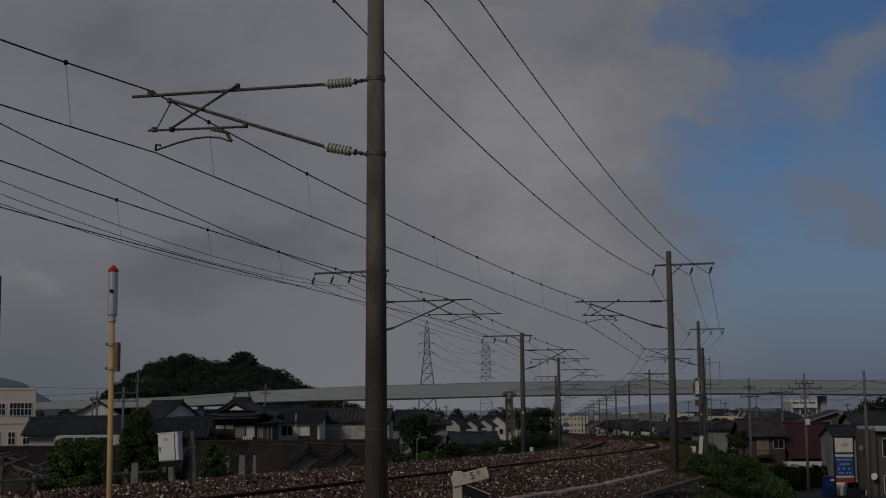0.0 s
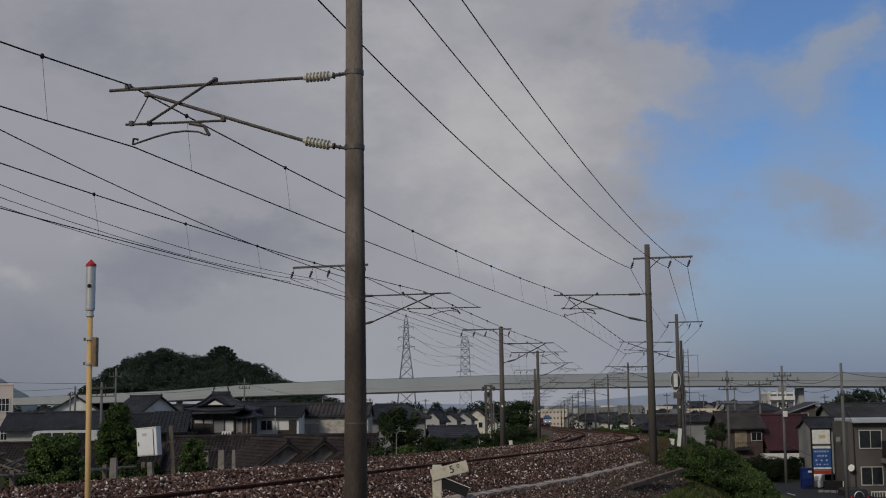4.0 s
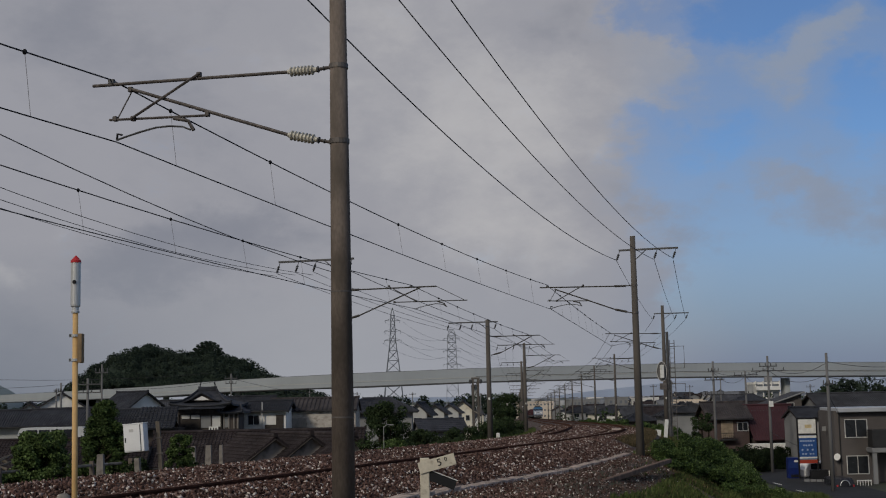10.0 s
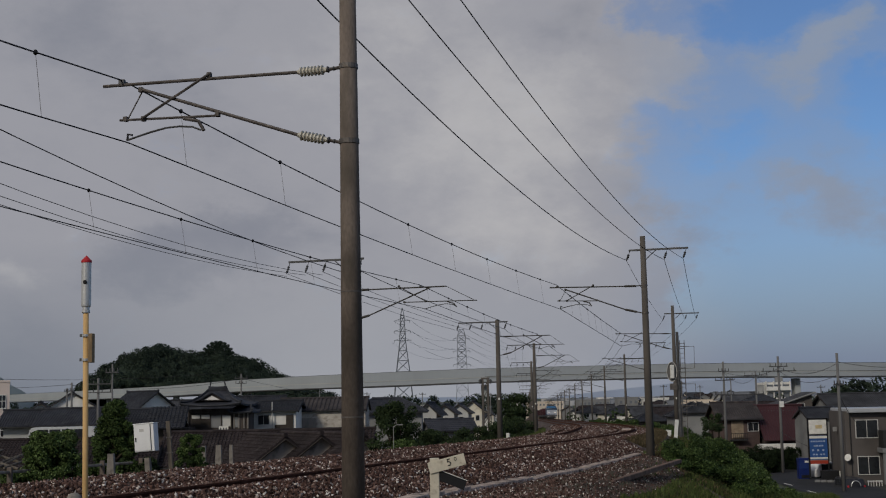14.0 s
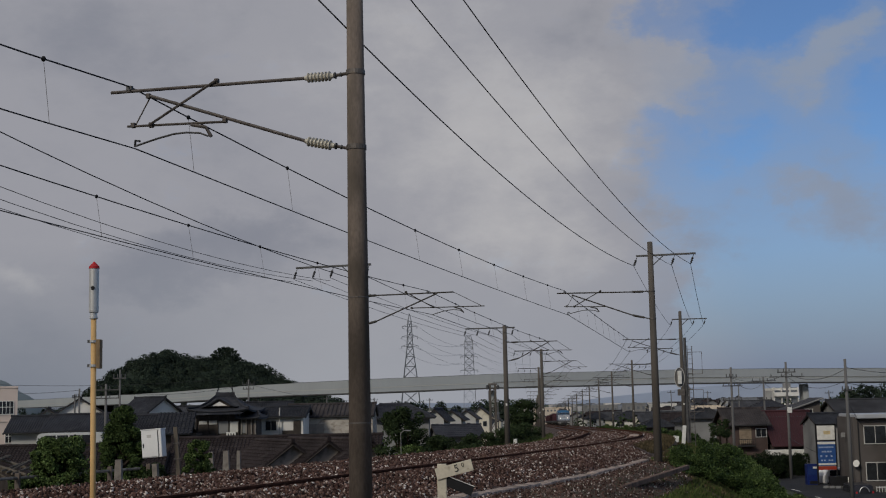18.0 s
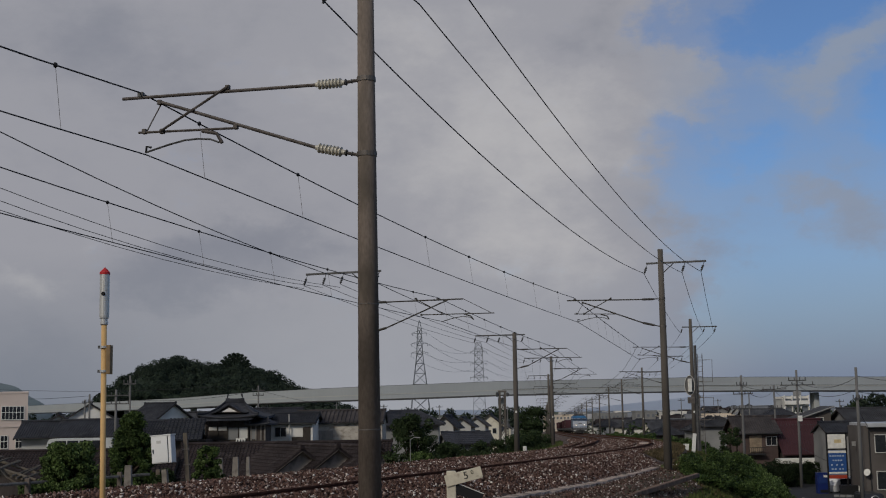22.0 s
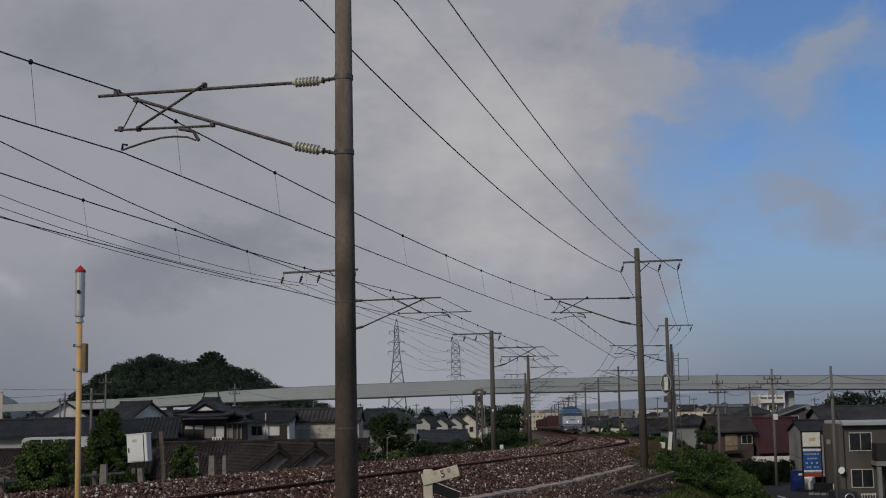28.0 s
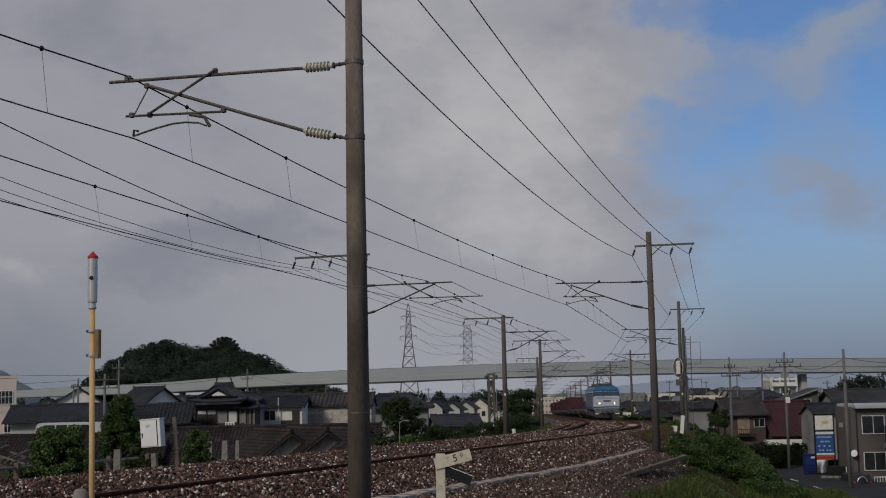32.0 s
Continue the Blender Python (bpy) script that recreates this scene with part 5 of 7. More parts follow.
house(-20.2, 76, 5.5, 4.8, 3.3, 1.3, 4, WALL_WOOD, TILE_BROWN, "low brown tiled outbuilding beside the bushes", over=0.5, course=0.28)
house(-24.0, 150, 8.5, 6, 6.3, 1.7, 3, WALL_GREY, TILE_BLACK, "house with dark tiled roof behind the traditional house", over=0.6)
house(-16.5, 152, 7.5, 6, 6.0, 1.6, -6, WALL_WHITE, TILE_BLACK, "white house with black tiles behind the cream house", over=0.6)
house(-31.0, 158, 7.5, 6, 6.2, 1.6, 8, WALL_GREY, TILE_GREY, "house under a slate-grey tiled roof", over=0.6)
house(-6.7, 130, 7.0, 4.2, 6.2, 1.05, 0, WALL_GREY, TILE_SLATE, "house with slate-blue tiled hip roof", style="hip", over=0.6, course=0.4)
house(-0.6, 140, 4.6, 3.6, 4.1, 0.9, 14, WALL_GREY, TILE_SLATE, "low slate-roofed outbuilding before the white gables", over=0.5, course=0.4)
house(-2.7, 152, 5.0, 2.0, 5.95, 0.95, 82, WALL_PALE, TILE_BLACK, "narrow white gabled house with black barge boards", wins=(("l", 0, 4.9, 0.9, 0.8, 2),), over=0.5)
house(-0.95, 167, 5.0, 2.3, 5.9, 0.85, 84, WALL_PALE, TILE_BLACK, "white gabled house with black barge boards", wins=(("l", 0, 4.8, 1.0, 0.8, 2),), over=0.5)
house(0.9, 185, 5.0, 2.6, 5.9, 1.0, 84, WALL_PALE, TILE_GREY, "white two-storey house with grey roof", wins=(("l", 0, 4.8, 1.2, 0.8, 2),), over=0.4)
house(3.0, 202, 6.0, 2.7, 6.3, 1.1, 86, WALL_CREAM, TILE_GREY, "cream two-storey house with gabled front", wins=(("l", -0.7, 4.9, 0.6, 0.8, 1), ("l", 0.7, 4.9, 0.6, 0.8, 1)), over=0.4)


def make_school():
    root = empty("office_building", Matrix.Translation((-42.6, 125, -5.9)) @ Matrix.Rotation(radians(18.8), 4, "Z"), "pale pink two-storey building with white framed windows", "building")
    wl = part("wall", box((-4, 4, 4.65), (8.0, 8, 9.9)), WALL_PINK, root)
    part("parapet", box((-4, 4, 9.68), (8.1, 8.1, 0.22), bevel=0.03), WALL_PINK, wl)
    for x, z, w, h, p in ((-1.36, 7.75, 2.05, 1.25, 6), (-3.1, 7.75, 0.7, 1.1, 2), (-5.2, 7.75, 2.05, 1.25, 6), (-0.75, 5.0, 0.65, 1.2, 2),
                          (-2.1, 5.0, 0.65, 1.2, 2), (-3.5, 5.0, 0.65, 1.2, 2), (-1.4, 2.2, 1.9, 1.3, 4)):
        win = window(root, x, 0, z, w, h, p, WHITE_PAINT)
        part("transom", box((x, -0.03, z + 0.05), (w - 0.04, 0.075, 0.05)), WHITE_PAINT, win)
    part("string_course", box((-4, -0.02, 6.45), (8.06, 0.1, 0.14)), WALL_PINK, wl)


make_school()


# right-hand side, below the bank
def make_grey_house():
    z0 = -6.0
    root = empty("apartment_house", Matrix.Translation((32.6, 103, z0)) @ Matrix.Rotation(radians(-5), 4, "Z"), "taupe two-storey house with flat pale roof edge", "house")
    wl = part("wall", box((1.5, 0, 2.7), (8.2, 6, 6.0)), WALL_TAUPE, root)
    part("roof_edge", box((1.75, -0.1, 5.75), (8.3, 6.9, 0.34), bevel=0.05), ROOF_LIGHT, root, "pale sheet-metal roof edge")
    window(root, -1.0, -3.0, 4.35, 1.65, 1.35, 2)
    window(root, -1.0, -3.0, 1.6, 1.6, 1.35, 2)
    window(root, 2.6, -3.0, 4.35, 1.65, 1.35, 2)
    part("drain_pipe", tube((-2.25, -3.08, 0), (-2.25, -3.08, 5.5), 0.04), FRAME_DARK, root)
    b = part("balcony", box((1.6, -3.9, 3.6), (3.6, 1.6, 1.3), bevel=0.03), FRAME_DARK, root, "dark slatted balcony front")
    part("balcony_slab", box((1.75, -3.9, 2.75), (4.1, 1.9, 0.35), bevel=0.03), WALL_GREY, b)
    part("porch_column", box((-0.1, -4.6, 1.3), (0.3, 0.3, 2.8)), WALL_GREY, b)
    d = part("dish", lathe((-2.5, -3.3, 2.2), (-2.6, -3.42, 2.24), [(0, 0.05), (0.6, 0.22), (1, 0.27)], 16), WHITE_PAINT, root, "white satellite dish")
    part("dish_arm", path([(-2.3, -3.0, 2.05), (-2.5, -3.3, 2.2)], 0.03, 6), GALV, d)
    part("meter_box", box((-2.9, -0.56, 4.3), (0.3, 0.12, 0.36), bevel=0.02), WALL_GREY, root)


make_grey_house()


def make_maroon_house():
    root = empty("house", Matrix.Translation((31.6, 125, -6.0)), "house with large maroon sheet-metal roof", "house")
    wl = part("wall", box((0, 3.2, 1.3), (4.2, 5.6, 3.1)), WALL_WOOD, root)
    part("gable_wall", box((0, 3.4, 3.8), (4.0, 1.2, 2.2)), WALL_GREY, wl)
    bm = bmesh.new()
    add_slope(bm, (-2.35, -0.6, 2.75), (2.35, -0.6, 2.75), (2.35, 3.4, 5.95), (-2.35, 3.4, 5.95), 0.22, 0.03)
    add_slope(bm, (2.35, 7.4, 2.75), (-2.35, 7.4, 2.75), (-2.35, 3.4, 5.95), (2.35, 3.4, 5.95), 0.22, 0.03)
    rf = part("roof", bm, ROOF_MAROON, root, "maroon ribbed sheet-metal roof")
    part("ridge", path([(-2.4, 3.4, 6.0), (2.4, 3.4, 6.0)], 0.12, 8), ROOF_MAROON, rf)
    for i in range(16):
        part("snow_guard", box((-2.2 + 0.29 * i, 2.78, 5.45), (0.08, 0.1, 0.1)), DARK_STEEL, rf)
    part("canopy", box((-0.9, -1.0, 2.17), (4.2, 1.4, 0.5), bevel=0.03), WHITE_PAINT, root, "white canopy fascia")
    part("drain_pipe", tube((2.45, -0.6, 0), (2.45, -0.6, 2.8), 0.05), FRAME_DARK, root)


make_maroon_house()
brown = house(27.35, 129, 3.7, 6, 4.9, 1.35, 0, WALL_BROWN, TILE_RUST, "brown timber house with weathered brown roof", z=-6.0,
              wins=(("f", 1.25, 4.0, 1.0, 0.8, 2),), over=0.45)
shut = part("window", box((-0.25, -3.03, 3.75), (1.15, 0.08, 1.6), bevel=0.01), SHUTTER, brown, "tan louvred shutter")
for k in range(9):
    part("louvre", box((-0.25, -3.09, 3.05 + 0.175 * k), (1.05, 0.04, 0.05)), SHUTTER, shut)
bal = part("balcony", box((-0.25, -3.35, 2.78), (1.6, 0.7, 0.12)), FRAME_DARK, brown, "narrow balcony with a thin railing")
for k in range(9):
    part("baluster", box((-1.0 + 0.19 * k, -3.66, 3.1), (0.03, 0.03, 0.6)), FRAME_DARK, bal)
part("balcony_rail", box((-0.25, -3.66, 3.42), (1.6, 0.05, 0.05)), FRAME_DARK, bal)
part("aerial", path([(-1.5, 0, 6.2), (-1.5, 0, 7.4)], 0.02, 5), GALV, brown)


annex = empty("annex", Matrix.Translation((33.9, 116, -6.0)), "white boarded annex behind the signboard", "shed")
part("wall", box((0, 0.4, 2.5), (1.1, 0.9, 5.4)), WALL_WHITE, annex)
for z in (1.6, 3.3):
    part("batten", box((0, -0.08, z), (1.14, 0.05, 0.07)), FRAME_DARK, annex)
part("roof", box((0, 0.35, 5.3), (1.4, 1.3, 0.14), bevel=0.02), TILE_BLACK, annex)


def lean_to():
    """A grey building under one slanting roof that climbs to the east."""
    root = empty("shed", Matrix.Translation((37.0, 146, -6.0)), "grey shed with one slanting sheet roof", "shed")
    bm = bmesh.new()
    w, d = 4.3, 5.0
    v = [bm.verts.new(p) for p in ((-w / 2, -d / 2, -0.3), (w / 2, -d / 2, -0.3), (w / 2, -d / 2, 7.0), (-w / 2, -d / 2, 5.6),
                                   (-w / 2, d / 2, -0.3), (w / 2, d / 2, -0.3), (w / 2, d / 2, 7.0), (-w / 2, d / 2, 5.6))]
    for f in ((0, 1, 2, 3), (5, 4, 7, 6), (1, 5, 6, 2), (4, 0, 3, 7), (3, 2, 6, 7), (0, 4, 5, 1)):
        bm.faces.new([v[k] for k in f])
    wl = part("wall", bm, WALL_TAUPE, root)
    bm = bmesh.new()
    add_slope(bm, (-w / 2 - 0.4, d / 2 + 0.4, 5.55), (-w / 2 - 0.4, -d / 2 - 0.4, 5.55), (w / 2 + 0.3, -d / 2 - 0.4, 7.2), (w / 2 + 0.3, d / 2 + 0.4, 7.2), 0.4, 0.04)
    part("roof", bm, TILE_GREY, root)
    part("fascia", path([(-w / 2 - 0.4, -d / 2 - 0.42, 5.52), (w / 2 + 0.3, -d / 2 - 0.42, 7.16)], 0.09, 6), WALL_GREY, root, "pale edge board")
    window(root, 0.9, -d / 2, 5.6, 0.8, 0.8, 1)
    return wl


lean_to()
house(33.0, 119, 3.1, 5, 4.9, 0.8, 0, WALL_GREY, TILE_BLACK, "grey rendered house behind the blue signboard", z=-6.0, over=0.25)
house(45.0, 142, 10.5, 8, 5.5, 1.35, 0, WALL_GREY, TILE_GREY, "wide house under a dark slate roof", z=-6.0, over=0.5)
house(29.0, 155, 4.2, 4.4, 5.2, 0.9, 0, WALL_DIM, TILE_GREY, "small pale house behind the bank", z=-6.0, over=0.4, style="hip")
house(33.5, 185, 6.2, 6, 4.8, 1.6, 0, WALL_GREY, TILE_BLACK, "grey house with black tiled roof", over=0.5, style="hip")
house(30.3, 205, 4.6, 5, 4.0, 1.1, 6, WALL_WOOD, TILE_BLACK, "dark house with black tiled roof below the line", over=0.5, style="hip")


def balcony_flats():
    """White flats far off: floor slabs and balcony fronts over dark shade panels."""
    root = empty("apartment_block", Matrix.Translation((85.5, 350, ground_z(350) - 1.2)), "white apartment block with stacked balconies", "building")
    wl = part("wall", box((0, 0.6, 6.2), (7.0, 8, 12.8)), WALL_PALE, root)
    for r in range(4):
        z = 2.3 + 2.9 * r
        # flat panel on the wall: the balcony's shade is its dark colour
        part("recess", box((0.2, -3.45, z + 1.55), (6.2, 0.12, 1.3)), FAR_GLASS, wl, "flat dark panel painted as balcony shade")
        b = part("balcony", box((0.2, -4.1, z + 0.45), (6.4, 1.2, 1.05), bevel=0.04), WALL_WHITE, root, "white balcony front")
        for x in (-3.0, -1.0, 1.2, 3.3):
            part("fin", box((x, -3.9, z + 1.6), (0.16, 0.9, 1.5)), WALL_WHITE, b)
    part("parapet", box((0, 0.6, 12.8), (7.3, 8.3, 0.6)), WALL_WHITE, wl)
    part("tank", box((1.6, 1, 13.8), (1.8, 1.8, 1.5), bevel=0.1), WALL_GREY, root, "grey roof tank")


def make_far_town():
    """Houses further off, four kinds repeated."""
    rng = random.Random(11)
    kinds = []
    for wall, roof, st, lab in ((WALL_WHITE, TILE_BLACK, "hip", "distant white house with black tiled roof"), (WALL_CREAM, TILE_GREY, "gable", "distant cream house with grey roof"),
                                (WALL_GREY, TILE_BROWN, "gable", "distant grey house with brown roof"), (WALL_PALE, ROOF_PALE, "gable", "distant grey house with pale roof")):
        kinds.append(house(0, 900, 8.0, 6.5, 5.3, 1.7, 0, wall, roof, lab, style=st, wins=(("f", -2, 4.2, 1.7, 1.1, 2), ("f", 2, 4.2, 1.7, 1.1, 2), ("f", 0, 1.6, 2.2, 1.6, 2)),
                           pitch=0.8, rib=0.05, group="distant houses"))
    first = [True] * 4
    spots = []
    tries = 0
    while len(spots) < 150 and tries < 6000:
        tries += 1
        y = rng.uniform(165, 620)
        x = rng.uniform(-0.36, 0.36) * y
        tx = float(np.interp(y, LY, LX))
        if -18 < x - tx < 14 or any((x - a) ** 2 + (y - b) ** 2 < 130 for a, b in spots):
            continue
        if y < 215 and -60 < x < 52:
            continue
        if y > 240 and x > 0.235 * y:
            continue
        if abs(y - 400) < 25 or x < -0.055 * y:
            continue
        spots.append((x, y))
    for x, y in spots:
        k = rng.choices(range(4), (4, 2, 2, 2))[0]
        m = Matrix.Translation((x, y, ground_z(y) + rise(x, y) - rng.uniform(0.3, 1.2))) @ Matrix.Rotation(radians(rng.choice((0, 90)) + rng.uniform(-14, 14)), 4, "Z")
        if first[k]:
            kinds[k].matrix_basis = m
            first[k] = False
        else:
            copy_thing(kinds[k], m)


make_far_town()


# far window glass, lifted to grey so its colour holds the haze
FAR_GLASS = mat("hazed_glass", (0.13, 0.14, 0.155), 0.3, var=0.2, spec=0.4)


# warm bright tan: the sunlit look of these roofs is in the colour
ROOF_TAN = mat("sunlit_tan_sheet", (0.50, 0.42, 0.32), 0.7, var=0.15, scale=0.4, stain=(0.34, 0.27, 0.2))
for x, y, w, h, rh, rot in ((53.5, 300, 5.0, 4.0, 1.2, 12), (57.0, 306, 6.0, 4.4, 1.3, -10), (60.5, 300, 5.0, 3.9, 1.1, 8), (56.0, 292, 4.2, 3.4, 0.9, 30), (63.5, 312, 5.0, 4.1, 1.2, -20)):
    house(x, y, w, 5.0, h, rh, rot, WALL_CREAM, ROOF_TAN, "distant cream house with sunlit tan roof", z=-6.0, pitch=0.8, wins=(("f", 0, 2.4, 1.4, 1.0, 2),), group="distant houses")


def make_block(name, x, y, w, d, h, wall, label, rows, cols, z=None):
    root = empty(name, Matrix.Translation((x, y, ground_z(y) if z is None else z)), label, "building")
    wl = part("wall", box((0, 0, h / 2 - 0.2), (w, d, h + 0.4)), wall, root)
    part("parapet", box((0, 0, h + 0.1), (w + 0.3, d + 0.3, 0.5)), wall, wl)
    for r in range(rows):
        for c in range(cols):
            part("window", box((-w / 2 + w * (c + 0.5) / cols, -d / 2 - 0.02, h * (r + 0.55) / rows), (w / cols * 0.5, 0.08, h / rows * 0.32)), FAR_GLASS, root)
    return root


def make_distance():
    """The town far off: hundreds of small pale blocks, one heap."""
    rng = np.random.default_rng(31)
    n = 420
    y = rng.uniform(640, 1900, n)
    x = rng.uniform(-0.05, 0.40, n) * y
    w, h = rng.uniform(5, 14, n), rng.uniform(2.5, 5.2, n)
    g = np.array([ground_z(b) + rise(a, b) for a, b in zip(x, y)]) - 0.3
    cube = np.array([(a, b, c) for c in (0, 1) for a, b in ((-0.5, -0.5), (0.5, -0.5), (0.5, 0.5), (-0.5, 0.5))], float)
    v = cube[None] * np.stack([w, w * 0.8, h], 1)[:, None] + np.stack([x, y, g], 1)[:, None]
    f = np.array([(0, 1, 5, 4), (1, 2, 6, 5), (2, 3, 7, 6), (3, 0, 4, 7), (4, 5, 6, 7)])
    idx = (f[None] + (8 * np.arange(n))[:, None, None]).reshape(-1, 4)
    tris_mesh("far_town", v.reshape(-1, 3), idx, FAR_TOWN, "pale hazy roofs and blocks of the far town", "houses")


# block colours are bleached and blued to carry the distance haze
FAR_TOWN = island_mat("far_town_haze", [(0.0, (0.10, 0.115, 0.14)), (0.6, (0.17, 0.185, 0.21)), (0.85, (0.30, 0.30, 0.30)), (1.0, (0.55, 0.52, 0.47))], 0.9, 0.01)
make_distance()

balcony_flats()
WALL_TAN = mat("tan_cladding", (0.60, 0.52, 0.42), 0.8, var=0.12, scale=0.1, stain=(0.5, 0.38, 0.25))
make_block("warehouse", 44, 640, 17, 20, 8.2, WALL_TAN, "tan factory building beyond the viaduct", 3, 10)
make_block("warehouse", 74, 700, 16, 20, 8.6, WALL_GREY, "grey factory building beyond the viaduct", 2, 8)
make_block("warehouse", 72, 470, 8, 12, 9.0, WALL_WHITE, "white office building beyond the viaduct", 3, 3)
make_block("warehouse", 63, 480, 7, 12, 9.5, WALL_GREY, "grey office building beyond the viaduct", 3, 4)


def make_road():
    verts, faces = [], []
    for i in range(60):
        y = 40 + 3 * i
        x = 24.2 + 0.045 * (y - 86) + 6 * max(0, (y - 112) / 60) ** 2
        for o in (-0.2, 5.6):
            verts.append((x + o, y, -5.69 if y < 110 else ground_z(y) + 0.01))
    faces = [(2 * i, 2 * i + 1, 2 * i + 3, 2 * i + 2) for i in range(59)]
    tagged(pydata("road", verts, faces, ASPHALT), "grey asphalt lane at the foot of the bank", "road", kind="structure")
    ln = empty("road_line", Matrix.Identity(4), "worn white edge line on the lane", "road marking", kind="structure")
    for i in range(3):
        y = 92 + 8 * i
        part("dash", box((24.5 + 0.045 * (y - 86), y, -5.68), (0.12, 2.4, 0.012)), WHITE_PAINT, ln)


make_road()


def make_signboard():
    root = empty("signboard", Matrix.Translation((28.95, 105, -5.55)) @ Matrix.Diagonal((0.9, 1, 0.92, 1)), "tall blue and white signboard with red base strip", "sign")
    for x in (-0.84, 0.84):
        part("post", box((x, 0, 2.5), (0.12, 0.14, 5.2)), BLACK, root)
    part("top_rail", box((0, 0, 5.05), (1.8, 0.14, 0.1)), BLACK, root)
    part("header_panel", box((0, -0.02, 4.35), (1.56, 0.1, 1.2)), WHITE_PAINT, root, "white header panel with faded yellow shape")
    part("faded_mark", box((0.1, -0.08, 4.35), (0.6, 0.012, 0.3)), FADED_YELLOW, root)
    part("divider", box((0, 0, 3.65), (1.6, 0.12, 0.1)), BLACK, root)
    bp = part("blue_panel", box((0, -0.02, 2.55), (1.56, 0.1, 2.05)), SIGN_BLUE, root, "blue panel with rows of white marks")
    part("white_strip", box((0, -0.08, 3.45), (1.56, 0.012, 0.2)), WHITE_PAINT, bp)
    for z, hh, xs in ((3.1, 0.16, (-0.6, -0.38, -0.16, 0.06, 0.28, 0.52)), (2.72, 0.16, (-0.35, -0.14, 0.1, 0.34)), (2.34, 0.18, (-0.5, -0.05, 0.4)), (1.98, 0.15, (-0.45, -0.2, 0.2, 0.45))):
        for x in xs:
            part("mark", box((x, -0.08, z), (0.16, 0.012, hh * 0.8)), SIGN_PALE, bp)
    part("white_strip", box((0, -0.08, 1.66), (1.56, 0.012, 0.14)), WHITE_PAINT, bp)
    part("red_panel", box((0, -0.02, 1.32), (1.56, 0.1, 0.3)), SIGN_RED, root, "red base strip")


SIGN_BLUE = mat("sign_blue", (0.03, 0.088, 0.27), 0.4, var=0.12)
SIGN_PALE = mat("sign_pale", (0.35, 0.42, 0.55), 0.5, var=0.15, scale=6)
SIGN_RED = mat("sign_red", (0.33, 0.05, 0.03), 0.4, var=0.1)
FADED_YELLOW = mat("faded_yellow", (0.62, 0.5, 0.28), 0.6, var=0.2)
make_signboard()


def make_vending():
    root = empty("vending_machine", Matrix.Translation((28.05, 106, -5.95)), "blue vending machine beside the signboard", "vending machine")
    part("cabinet", box((0, 0.3, 0.95), (0.95, 0.7, 1.9), bevel=0.03), VEND_BLUE, root)
    part("window_panel", box((-0.05, -0.07, 1.35), (0.7, 0.03, 0.6)), VEND_DARK, root, "dark display window")
    part("logo_patch", box((0.15, -0.09, 1.62), (0.3, 0.015, 0.16)), WHITE_PAINT, root, "small white patch")
    part("slot", box((0, -0.07, 0.45), (0.6, 0.03, 0.22)), BLACK, root)


VEND_BLUE = mat("vending_blue", (0.010, 0.022, 0.12), 0.4, var=0.1)
VEND_DARK = mat("vending_dark", (0.02, 0.04, 0.15), 0.2, var=0.1)
make_vending()


def utility_pole(x, y, top, label, arms=((-0.35, 1.5), (-0.9, 1.3)), r=0.15, extra=(), z=None, material=None):
    z0 = ground_z(y) if z is None else z
    h = top - z0
    root = empty("utility_pole", Matrix.Translation((x, y, z0)), label, "utility pole", "utility poles")
    part("shaft", tube((0, 0, -0.3), (0, 0, h), r, r * 0.62, 12), material or POLE_TOWN, root, smooth=True)
    for dz, w in arms:
        ca = part("crossarm", box((0, -0.12, h + dz), (w, 0.09, 0.09)), DARK_STEEL, root)
        for f in (-0.45, -0.15, 0.15, 0.45):
            part("pin_insulator", lathe((w * f, -0.12, h + dz + 0.04), (w * f, -0.12, h + dz + 0.3), [(0, 0.02), (0.3, 0.055), (0.6, 0.035), (0.8, 0.045), (1, 0.02)], 8), DARK_STEEL, ca)
    for kind, dz, dx in extra:
        if kind == "drum":
            part("transformer", lathe((dx, -0.1, h + dz - 0.45), (dx, -0.1, h + dz + 0.45), [(0, 0.2), (0.05, 0.26), (0.95, 0.26), (1, 0.2)], 14), POLE_FAR, root, "grey transformer drum")
        else:
            part("pole_box", box((dx, -0.15, h + dz), (0.35, 0.3, 0.5), bevel=0.02), WHITE_PAINT, root)
    return root


utility_pole(24.75, 120, 4.15, "grey concrete utility pole with two crossarms", ((-0.9, 1.0), (-1.7, 1.7), (-3.0, 1.8)))
utility_pole(32.3, 140, 3.5, "grey utility pole with several crossarms", ((-0.4, 2.6), (-2.4, 1.6)))
utility_pole(28.55, 115, 4.4, "tall grey utility pole beside the lane", ((-1.3, 3.0), (-0.9, 1.6)), extra=(("box", -4.2, 0.1),))
utility_pole(27.0, 92, 3.9, "thick grey utility pole leaning beside the lane", ((-2.2, 0.7),), r=0.15)
utility_pole(-42.5, 145, 3.9, "twin utility poles among the dark roofs", ((-0.9, 0.6),), r=0.16)
utility_pole(-43.1, 145.3, 3.3, "twin utility poles among the dark roofs", ((-0.4, 0.5),), r=0.14)
utility_pole(-24.1, 92, 4.2, "slim steel lamp pole beside the tree", ((-0.6, 0.9),), r=0.09)
utility_pole(-30.0, 110, 3.6, "old concrete pole with a platform", ((-0.5, 2.4), (-1.2, 2.4)), r=0.16)
utility_pole(-26.4, 162, 4.9, "utility pole behind the traditional house", ((-0.6, 1.6), (-1.2, 1.4)))
utility_pole(-19.4, 52.0, 6.9, "round concrete utility pole with a pale foot", ((-9, 0.1),), r=0.19, material=CONCRETE)
